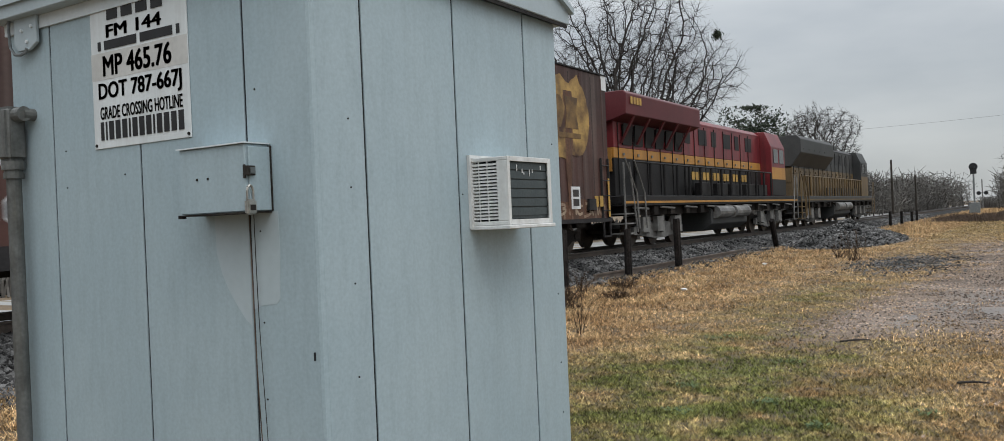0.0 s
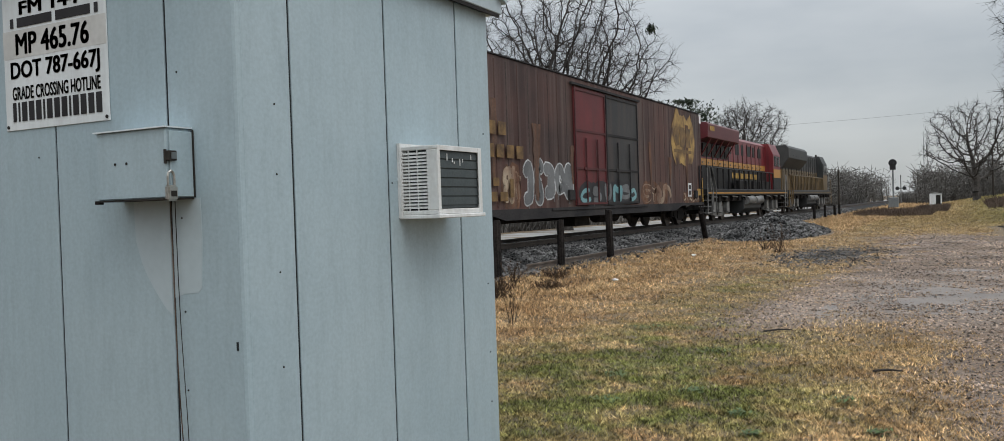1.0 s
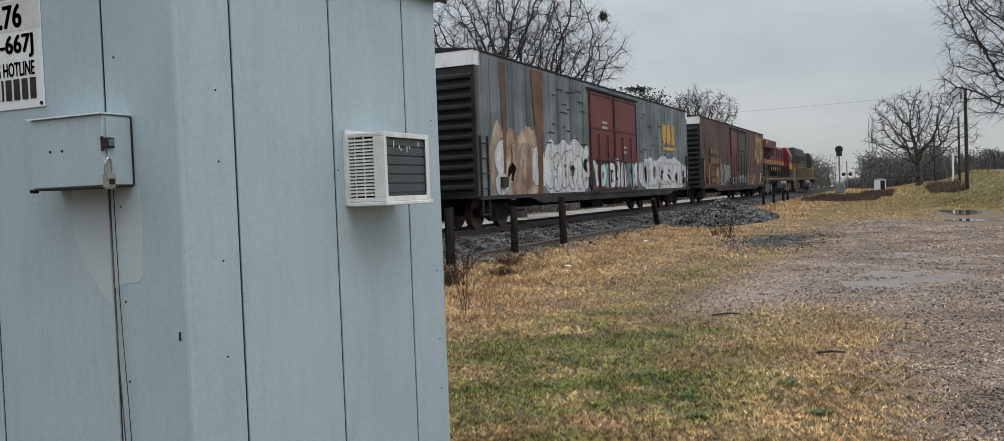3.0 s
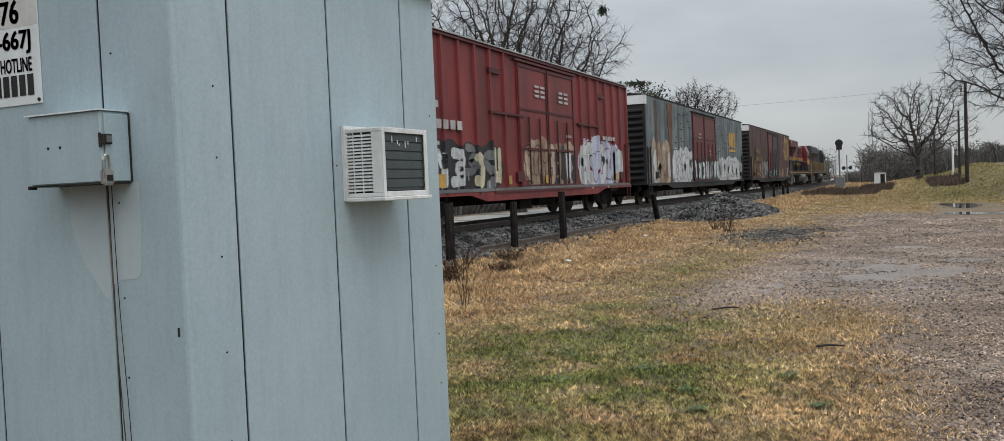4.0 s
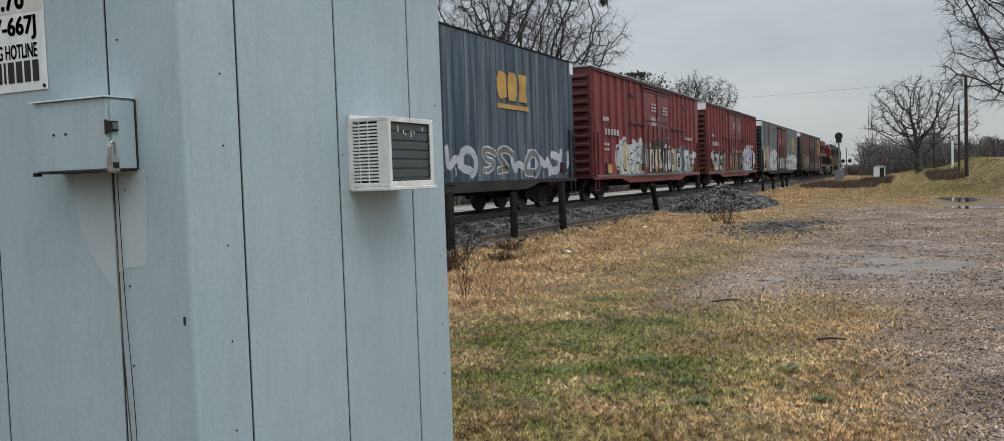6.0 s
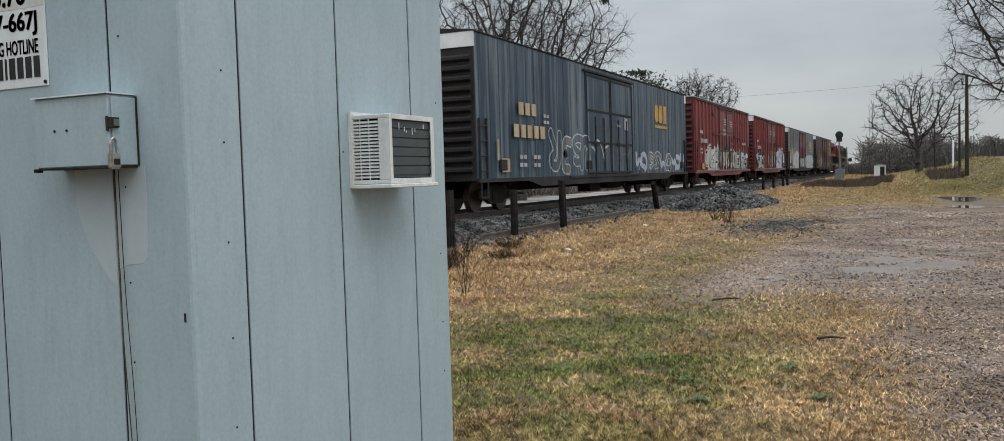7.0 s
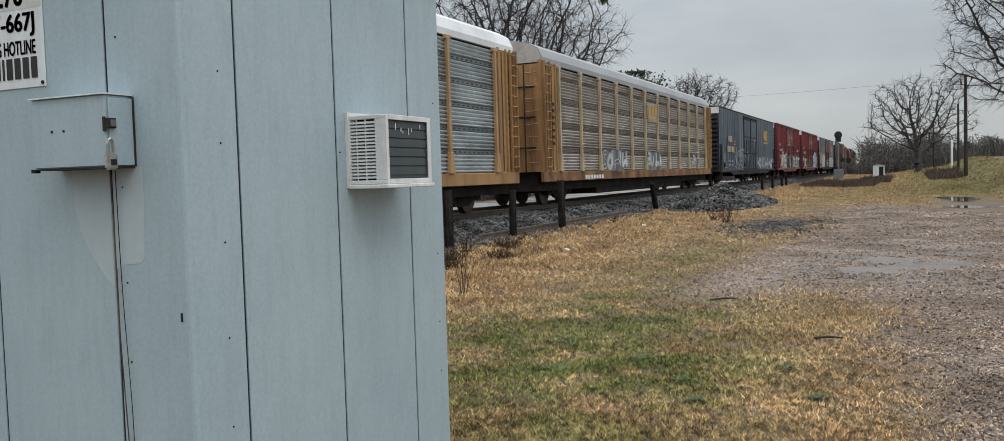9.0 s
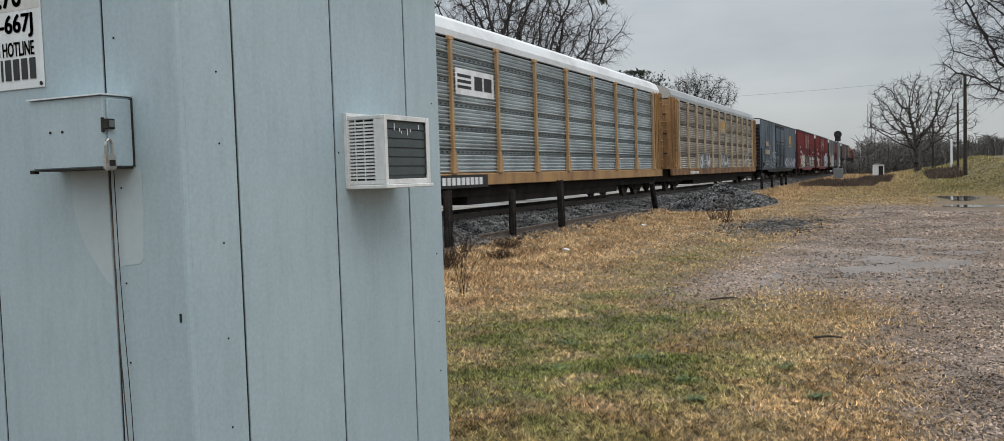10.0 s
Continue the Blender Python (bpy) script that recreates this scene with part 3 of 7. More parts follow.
def build_track():
    bm = B()
    prism(bm, [*BED, (15.6, -0.3), (9.0, -0.3)], "x", -60, 900)
    setting("ballast_bed", bm, BALLAST_BED, "dark grey crushed stone ballast bed", "ballast")
    rng = np.random.default_rng(21)
    n = 62000
    r = np.exp(rng.uniform(math.log(3.2), math.log(95), n))
    x = r
    y = rng.uniform(8.95, 11.6, n)
    far = rng.random(n) < 0.15
    y[far] = rng.uniform(11.7, 14.6, far.sum())
    spill = rng.random(n) < 0.06
    y[spill] = rng.normal(8.9, 0.4, spill.sum())
    size = 0.026 + 0.036 * rng.random(n) + 0.0004 * r
    z = np.maximum(bed_height(y), height(x, y)) + 0.25 * size
    stones("ballast", x, y, z, size, STONE, "dark grey broken ballast stones along the track", "ballast", 4)
    for side, name in ((-1, "rail"), (1, "rail")):
        rail = thing("rail", "worn steel running rail spiked to wooden ties", "rail", pose(0, YC + side * 0.7525, RAIL_Z), "track rails")
        rail_profile(rail, -60, 900)
    tie = B()
    box(tie, -0.115, 0.115, -1.3, 1.3, -0.17, 0.0)
    soft_edges(tie, 0.012)
    first = None
    rng = random.Random(8)
    for i in range(150):
        m = pose(6 + i * 0.52 + rng.uniform(-0.03, 0.03), YC + rng.uniform(-0.05, 0.05), RAIL_Z - 0.185, 0, 0, rng.uniform(-1, 1))
        if first is None:
            first = new("railroad_tie", mesh_of("railroad_tie", tie, TIE_WOOD))
            first.matrix_basis = m
            tagged(first, "creosoted wooden railroad tie bedded in ballast", "railroad tie", "track ties")
        else:
            copy_thing(first, m)


def rail_profile(parent, x0, x1):
    bm = B()
    prism(bm, [(-0.07, -0.185), (0.07, -0.185), (0.07, -0.172), (0.012, -0.155), (0.012, -0.05), (0.036, -0.04), (0.036, -0.004),
               (-0.036, -0.004), (-0.036, -0.04), (-0.012, -0.05), (-0.012, -0.155), (-0.07, -0.172)], "x", x0, x1)
    part("web", bm, RAIL_STEEL, parent)
    bm = B()
    prism(bm, [(-0.034, -0.004), (0.034, -0.004), (0.026, 0.002), (-0.026, 0.002)], "x", x0, x1)
    part("running_surface", bm, RAIL_SHINE, parent, "polished bright running surface")


build_track()

spare = thing("spare_rail", "rusty length of spare rail lying on the ballast shoulder", "rail", pose(0, 9.22, 0.235))
bm = B()
prism(bm, [(-0.07, -0.185), (0.07, -0.185), (0.07, -0.172), (0.012, -0.155), (0.012, -0.05), (0.036, -0.04), (0.036, 0.0),
           (-0.036, 0.0), (-0.036, -0.04), (-0.012, -0.05), (-0.012, -0.155), (-0.07, -0.172)], "x", 18.5, 30.5)
part("rail_length", bm, SPARE_STEEL, spare)

# ---- the pile of ballast beside the track ----
def build_heap():
    rng = np.random.default_rng(31)
    cx, cy, rx, ry, top = 39.8, 7.5, 6.6, 2.1, 0.80

    def hz(x, y):
        d = np.sqrt(((x - cx) / rx) ** 2 + ((y - cy) / ry) ** 2)
        return top * np.clip(1 - d, 0, 1) ** 0.8 * (1 + 0.34 * waves(x, y, 2.2, 0.8)) + 0.09 * waves(x, y, 5.0, 2.0) * (d < 1)
    gx, gy = np.meshgrid(np.linspace(cx - rx, cx + rx, 46), np.linspace(cy - ry, cy + ry, 26), indexing="ij")
    x, y = gx.ravel(), gy.ravel()
    i, j = np.meshgrid(np.arange(45), np.arange(25), indexing="ij")
    o = (i * 26 + j).ravel()
    me = soup("mound", np.stack([x, y, hz(x, y) - 0.02], 1), np.stack([o, o + 26, o + 27, o + 1], 1), BALLAST_BED)
    heap = thing("ballast_pile", "low pile of dark ballast stone beside the track", "stone pile")
    ob = new("mound", me)
    ob.parent = heap
    n = 7000
    a, d = rng.uniform(0, 2 * math.pi, n), np.sqrt(rng.random(n)) * 1.03
    x, y = cx + rx * d * np.cos(a), cy + ry * d * np.sin(a)
    size = 0.05 + 0.06 * rng.random(n)
    st = stones("loose_stone", x, y, np.maximum(hz(x, y), height(x, y)) + 0.02, size, STONE, "", "", 6)
    st.parent = heap
    n = 2600
    x, y = 25.3 + 1.7 * rng.normal(0, 1, n), 3.3 + 0.62 * rng.normal(0, 1, n)
    size = 0.02 + 0.03 * rng.random(n)
    stones("spilled_ballast", x, y, height(x, y) + 0.008, size, STONE, "thin spread of dark ballast spilled on the grass", "ballast", 9)


build_heap()

# ---- puddles ----
WATER = bpy.data.materials.new("standing_water")
WATER.use_nodes = True
wp = WATER.node_tree.nodes["Principled BSDF"]
wp.inputs["Base Color"].default_value = (0.06, 0.05, 0.042, 1)
wp.inputs["Roughness"].default_value = 0.04
wp.inputs["IOR"].default_value = 1.33


WET_FILM = surface("wet_gravel_film", (0.075, 0.058, 0.048), (0.17, 0.128, 0.10), 1.6, 0.34, 0, 0.5, 0.8, 30, spec=0.5)


def puddle(cx, cy, rx, ry, seed, label, material=WATER, z=None):
    rng = random.Random(seed)
    ph = [rng.uniform(0, 6.28) for _ in range(4)]
    bm = B()
    ring = []
    for i in range(40):
        a = 2 * math.pi * i / 40
        r = 1 + 0.22 * math.sin(2 * a + ph[0]) + 0.15 * math.sin(3 * a + ph[1]) + 0.08 * math.sin(5 * a + ph[2])
        ring.append(bm.verts.new((cx + rx * r * math.cos(a), cy + ry * r * math.sin(a), float(height(cx, cy)) + 0.016 if z is None else z)))
    bm.faces.new(ring)
    ob = new("puddle", mesh_of("puddle", bm, material))
    tagged(ob, label, "puddle", kind="structure")


puddle(14.9, 0.0, 2.3, 0.8, 5, "shallow wet film over the gravel lot", WET_FILM, -0.002)
puddle(18.6, -0.6, 2.4, 0.9, 6, "shallow wet film over the gravel lot", WET_FILM, -0.004)
puddle(12.7, 1.75, 0.9, 0.16, 8, "shallow wet film over the gravel lot", WET_FILM, 0.0)
puddle(43.6, -2.1, 2.4, 0.85, 1, "still rain puddle reflecting the grey sky")
puddle(35.4, -2.2, 1.0, 0.95, 2, "still rain puddle reflecting the grey sky")

# ---- wooden guard posts ----
def guard_post(x, y, h, rx, ry, w=0.2, sink=0.1):
    rng = random.Random(int(x * 10))
    bm = B()
    prism(bm, [(w / 2 * math.cos(a) * (1 + rng.uniform(-0.08, 0.08)), w / 2 * math.sin(a) * (1 + rng.uniform(-0.08, 0.08)))
               for a in [2 * math.pi * i / 10 for i in range(10)]], "z", -sink, h)
    for v in bm.verts:
        if v.co.z > h - 0.01:
            v.co.z += rng.uniform(-0.04, 0.02)
            v.co.xy *= 0.93
    ob = new("guard_post", mesh_of("guard_post", bm, POST_WOOD))
    ob.matrix_basis = pose(x, y, float(height(x, y)), rx, ry, 0)
    return tagged(ob, "short blackened timber guard post beside the track", "post", "guard posts")


for x, y, h, rx, ry in ((16.65, 9.03, 1.27, 0, 0), (20.05, 9.03, 1.18, 1, -1), (23.3, 8.95, 1.38, 1, -5), (34.9, 9.3, 1.35, 2, -33),
                        (61.6, 9.0, 1.03, 0, 2), (66.6, 9.0, 0.97, 1, 0), (72.0, 9.0, 0.93, 0, -5), (74.8, 9.0, 0.9, 0, 3)):
    guard_post(x, y, h, rx, ry, 0.22 if h > 1.25 else 0.2)

# ---- the signal shed ----
SX0, SX1, SY0, SY1, SZ = 2.225, 4.03, 2.205, 4.14, 2.62
SEAM_X, SEAM_Y = (2.492, 3.098, 3.70), (2.556, 3.192, 3.815)


def build_shed():
    shed = thing("signal_shed", "pale blue-grey painted steel trackside signal shed", "shed", pose(0, 0, 0))
    g = 0.012
    # wall panels between dark standing joints, on a dark core
    core = B()
    box(core, SX0 + 0.006, SX1 - 0.006, SY0 + 0.006, SY1 - 0.006, 0.09, SZ - 0.002)
    part("core", core, DARK_GAP, shed)
    xs = [SX0 + 0.018, *SEAM_X, SX1]
    for a, b in zip(xs, xs[1:]):
        bm = B()
        box(bm, a + (g / 2 if a != xs[0] else 0), b - g / 2, SY0, SY0 + 0.03, 0.08, SZ)
        part("wall_panel", soft_edges(bm, 0.002), SHED, shed)
    ys = [SY0 + 0.018, *SEAM_Y, SY1]
    for a, b in zip(ys, ys[1:]):
        bm = B()
        box(bm, SX0, SX0 + 0.03, a + (g / 2 if a != ys[0] else 0), b - g / 2, 0.08, SZ)
        part("wall_panel", soft_edges(bm, 0.002), SHED, shed)
    bm = B()      # folded corner
    prism(bm, [(SX0, SY0 + 0.018), (SX0 + 0.003, SY0 + 0.008), (SX0 + 0.008, SY0 + 0.003), (SX0 + 0.018, SY0), (SX0 + 0.05, SY0 + 0.03), (SX0 + 0.03, SY0 + 0.05)], "z", 0.08, SZ)
    part("corner_fold", bm, SHED, shed)
    bm = B()
    box(bm, SX1 - 0.03, SX1, SY0 + 0.031, SY1, 0.08, SZ)
    part("wall_panel", bm, SHED, shed)
    bm = B()
    box(bm, SX0 + 0.031, SX1 - 0.031, SY1 - 0.03, SY1, 0.08, SZ)
    part("wall_panel", bm, SHED, shed)
    bm = B()
    box(bm, SX0 - 0.06, SX1 + 0.06, SY0 - 0.06, SY1 + 0.06, -0.1, 0.08)
    part("foundation", soft_edges(bm, 0.01), CONCRETE, shed, "concrete foundation slab")
    # low gable roof with a folded edge
    mx = (SX0 + SX1) / 2
    bm = B()
    prism(bm, [(SX0 - 0.07, SZ + 0.004), (SX1 + 0.08, SZ + 0.004), (SX1 + 0.08, SZ + 0.075), (mx, SZ + 0.5), (SX0 - 0.07, SZ + 0.075)], "y", SY0 - 0.05, SY1 + 0.06)
    part("roof", soft_edges(bm, 0.004), SHED_TRIM, shed)
    bm = B()
    for s in (-1, 1):
        e = SX0 - 0.085 if s < 0 else SX1 + 0.095
        prism(bm, [(e, SZ + 0.06), (e, SZ + 0.09), (mx, SZ + 0.53), (mx, SZ + 0.503)], "y", SY0 - 0.075, SY1 + 0.08)
    part("roof_sheet", bm, SHED_TRIM, shed, "pale folded metal roof sheet")
    # trim coloured paler to offset the shade of the roof overhang
    bm = B()
    box(bm, SX0 - 0.012, SX0 - 0.001, SY0 + 0.3, SY1 + 0.02, SZ - 0.055, SZ + 0.003)
    part("eave_trim", bm, PALE_EDGE, shed)
    # added dark strip that paints the shadow line below the roof edge
    bm = B()
    box(bm, SX0 - 0.02, SX1 + 0.06, SY0 - 0.046, SY0 - 0.036, SZ - 0.014, SZ + 0.002)
    part("eave_shadow_line", bm, STEEL_DARK, shed, "dark strip drawn as the shadow line under the roof")
    # rivets along the panel edges
    rv = None
    rng = random.Random(3)
    spots = [(x, SY0 - 0.001, z) for x in (2.40,) for z in (0.72, 1.05, 1.39, 1.75, 2.0)] + \
            [(3.12, SY0 - 0.001, z) for z in (1.72,)] + [(3.95, SY0 - 0.001, z) for z in (0.6, 0.86, 1.2, 1.99)] + \
            [(SX0 - 0.001, y, z) for y in (2.50,) for z in (0.98, 1.25, 1.6, 2.12)] + \
            [(SX0 - 0.001, 3.72, z) for z in (1.83, 1.99)] + [(SX0 - 0.001, 3.30, z) for z in (1.87,)]
    for x, y, z in spots:
        if rv is None:
            bm = B()
            bmesh.ops.create_uvsphere(bm, u_segments=8, v_segments=5, radius=0.0038)
            rv = part("rivet", bm, STEEL_DARK, shed)
            rv.matrix_basis = pose(x, y, z)
        else:
            again(rv, shed, pose(x, y, z + rng.uniform(-0.01, 0.01)))
    for outline in ([(2.752, 1.67), (2.747, 1.52), (2.72, 1.44), (2.69, 1.385), (2.65, 1.33), (2.60, 1.27), (2.5635, 1.245), (2.5635, 1.67)],
                    [(2.5485, 1.67), (2.5485, 1.31), (2.50, 1.325), (2.43, 1.33), (2.412, 1.35), (2.402, 1.52), (2.405, 1.67)]):
        part("washed_patch", prism(B(), outline, "x", SX0 - 0.0012, SX0 + 0.0005), WASHED, shed, "paler rain-washed patch of paint")
    bm = B()
    box(bm, SX0 - 0.003, SX0 + 0.002, 2.246, 2.254, 1.13, 1.16)
    part("slot", bm, DARK_GAP, shed)
    # door hinge bracket under the eave
    bm = B()
    prism(bm, [(3.868, 2.70), (4.02, 2.70), (4.05, 2.60), (4.05, 2.51), (4.02, 2.475), (3.93, 2.47), (3.868, 2.50)], "x", SX0 - 0.03, SX0 - 0.014)
    br = part("hinge_bracket", soft_edges(bm, 0.003), SHED_TRIM, shed, "grey riveted hinge bracket")
    for y, z in ((3.90, 2.645), (3.97, 2.65), (3.90, 2.575), (3.98, 2.565), (3.94, 2.51)):
        part("bolt", tube(B(), (SX0 - 0.038, y, z), (SX0 - 0.029, y, z), 0.008, n=8), PALE_EDGE, br)
    bm = B()
    ring = [(4.065, 2.70), (4.085, 2.58), (4.075, 2.50), (4.04, 2.462), (3.99, 2.455), (3.95, 2.462), (3.94, 2.48)]
    for p, q in zip(ring, ring[1:]):
        tube(bm, (SX0 - 0.034, *p), (SX0 - 0.034, *q), 0.007, n=6)
    part("hinge_loop", bm, GALV, shed, "bent steel loop")
    part("eave_bolt", tube(B(), (SX0 - 0.05, 2.66, 2.585), (SX0 - 0.001, 2.66, 2.585), 0.02, n=10), STEEL_DARK, shed)
    return shed


build_shed()


def build_lock_box():
    t = thing("lock_box", "grey steel lock box fixed to the shed wall", "box", pose(SX0, 0, 0))
    bm = B()
    box(bm, -0.115, -0.001, 2.44, 2.80, 1.672, 1.915)
    part("case", soft_edges(bm, 0.004), SHED, t)
    # the bright highlight along the lid is put into its colour
    bm = B()
    box(bm, -0.125, -0.001, 2.432, 2.805, 1.916, 1.921)
    part("lid_edge", bm, PALE_EDGE, t, "bent lid edge with its highlight painted pale")
    # lip coloured dark to draw the shade under the box
    bm = B()
    box(bm, -0.122, -0.001, 2.436, 2.806, 1.666, 1.671)
    box(bm, -0.12, -0.10, 2.79, 2.812, 1.658, 1.671)
    part("bottom_shade_lip", bm, STEEL_DARK, t)
    bm = B()
    box(bm, -0.103, -0.002, 2.431, 2.4395, 1.675, 1.905)
    part("side_seam", soft_edges(bm, 0.002), SHED, t)
    bm = B()
    box(bm, -0.121, -0.085, 2.418, 2.439, 1.80, 1.835)
    tube(bm, (-0.118, 2.44, 1.79), (-0.118, 2.44, 1.84), 0.006)
    part("hasp", soft_edges(bm, 0.002), STEEL_DARK, t, "dark steel hasp")
    bm = B()
    box(bm, -0.112, -0.09, 2.414, 2.4175, 1.806, 1.829)
    part("hasp_plate", bm, GALV, t)
    # dark strip painting the shadow gap between box and wall
    bm = B()
    box(bm, -0.006, -0.002, 2.425, 2.4305, 1.672, 1.912)
    part("edge_shadow_line", bm, STEEL_DARK, t)
    bm = B()
    for y in (2.64, 2.70):
        tube(bm, (-0.118, y, 1.80), (-0.114, y, 1.80), 0.005, n=6)
    part("rivet", bm, STEEL_DARK, t)
    lock = thing("padlock", "worn silver padlock hanging from the lock box hasp", "padlock", pose(SX0 - 0.112, 2.422, 1.715))
    bm = B()
    box(bm, -0.022, 0.022, -0.012, 0.012, -0.055, 0.0)
    part("body", soft_edges(bm, 0.006, 2), BRASS, lock)
    bm = B()
    pts = [(-0.014, 0, 0.0), (-0.014, 0, 0.03), (-0.010, 0, 0.043), (0, 0, 0.05), (0.010, 0, 0.043), (0.014, 0, 0.03), (0.014, 0, 0.0)]
    for p, q in zip(pts, pts[1:]):
        tube(bm, p, q, 0.0045, n=6)
    part("shackle", bm, BRASS, lock, "polished steel shackle")
    bm = B()
    box(bm, -0.012, 0.012, -0.0135, -0.0125, -0.04, -0.02)
    part("label", bm, STEEL_DARK, lock)
    # thin cord and wire that hang below the box
    rng = random.Random(4)
    for name, y0, mat, label, wob, r in (("cord", 2.545, BRUSH, "thin tan cord hanging down the shed wall", 0.02, 0.0022),
                                         ("wire", 2.52, STEEL_DARK, "thin dark wire hanging down the shed wall", 0.028, 0.0016)):
        bm = B()
        y, z = y0, 1.665
        while z > 0.1:
            ny, nz = y0 - 0.02 * (1.665 - z) + wob * math.sin(5.1 * z + y0 * 40) * (1.7 - z) * 0.35, z - 0.06
            tube(bm, (SX0 - 0.012, y, z), (SX0 - 0.012, ny, nz), r, n=5)
            y, z = ny, nz
        tagged(new(name, mesh_of(name, bm, mat)), label, name)


build_lock_box()


def lettering(parent, text, y_left, y_right, z0, z1, x, name="lettering"):
    """Black characters on the left wall, fitted into their space."""
    cu = bpy.data.curves.new(name, "FONT")
    cu.body, cu.size, cu.extrude, cu.resolution_u = text, 1.0, 0.0, 3
    ob = new(name, cu)
    me = bpy.data.meshes.new_from_object(ob)
    bpy.data.objects.remove(ob)
    co = np.array([v.co[:] for v in me.vertices])
    lo, hi = co.min(0), co.max(0)
    bold = bmesh.new()
    for dx in (0, 0.022, 0.044, 0.066):
        for dy in (0, 0.03):
            first = len(bold.verts)
            bold.from_mesh(me)
            bold.verts.ensure_lookup_table()
            bmesh.ops.translate(bold, verts=bold.verts[first:], vec=(dx, dy, 0))
    bold.to_mesh(me)
    bold.free()
    lo, hi = lo, hi + (0.066, 0.03, 0)
    for v in me.vertices:
        u, w = (v.co.x - lo[0]) / (hi[0] - lo[0]), (v.co.y - lo[1]) / (hi[1] - lo[1])
        v.co = (x, y_left + (y_right - y_left) * u, z0 + (z1 - z0) * w)
    me.materials.append(BLACK_PAINT)
    o = new(name, me)
    o.parent = parent
    return o


def bars(parent, y_left, y_right, z0, z1, x, widths, name="lettering"):
    bm = B()
    total = sum(widths) + 0.35 * (len(widths) - 1)
    k = (y_right - y_left) / total
    y = y_left
    for w in widths:
        a, b = sorted((y, y + k * w))
        box(bm, x - 0.0006, x + 0.0004, a, b, z0, z1)
        y += k * (w + 0.35)
    return part(name, bm, BLACK_PAINT, parent)


def build_sign():
    s = thing("crossing_sign", "white metal grade crossing sign with black lettering", "sign", pose(0, -0.016, -0.004))
    x = SX0 - 0.001
    bm = B()
    box(bm, x - 0.004, x, 2.875, 3.512, 1.985, 2.625)
    part("plate", soft_edges(bm, 0.0015), SIGN_WHITE, s)
    bm = B()
    box(bm, x - 0.0048, x - 0.0041, 2.879, 3.512, 2.277, 2.392)
    part("overlay_strip", bm, SIGN_TAPE, s, "greyish overlay strip")
    f = x - 0.0058
    bars(s, 3.39, 3.02, 2.525, 2.60, f, [1, 1, 1, 1])
    lettering(s, "FM 144", 3.40, 3.03, 2.452, 2.506, f)
    bars(s, 3.46, 2.92, 2.402, 2.44, f, [0.3, 3.2, 3, 0.3])
    lettering(s, "MP 465.76", 3.43, 2.975, 2.290, 2.378, f)
    lettering(s, "DOT 787-667J", 3.468, 2.918, 2.174, 2.264, f)
    lettering(s, "GRADE CROSSING HOTLINE", 3.462, 2.918, 2.108, 2.162, f)
    bars(s, 3.462, 2.915, 2.02, 2.098, f, [0.6, 0.3, 0.9, 0.9, 0.9, 0.3, 0.9, 0.9, 0.9, 0.3, 0.9, 0.9, 0.9, 0.9])
    for y, z in ((2.89, 2.0), (3.497, 2.0), (3.497, 2.61), (2.89, 2.61)):
        bm = B()
        tube(bm, (x - 0.008, y, z), (x, y, z), 0.007, n=8)
        part("screw", bm, STEEL_DARK, s)


build_sign()


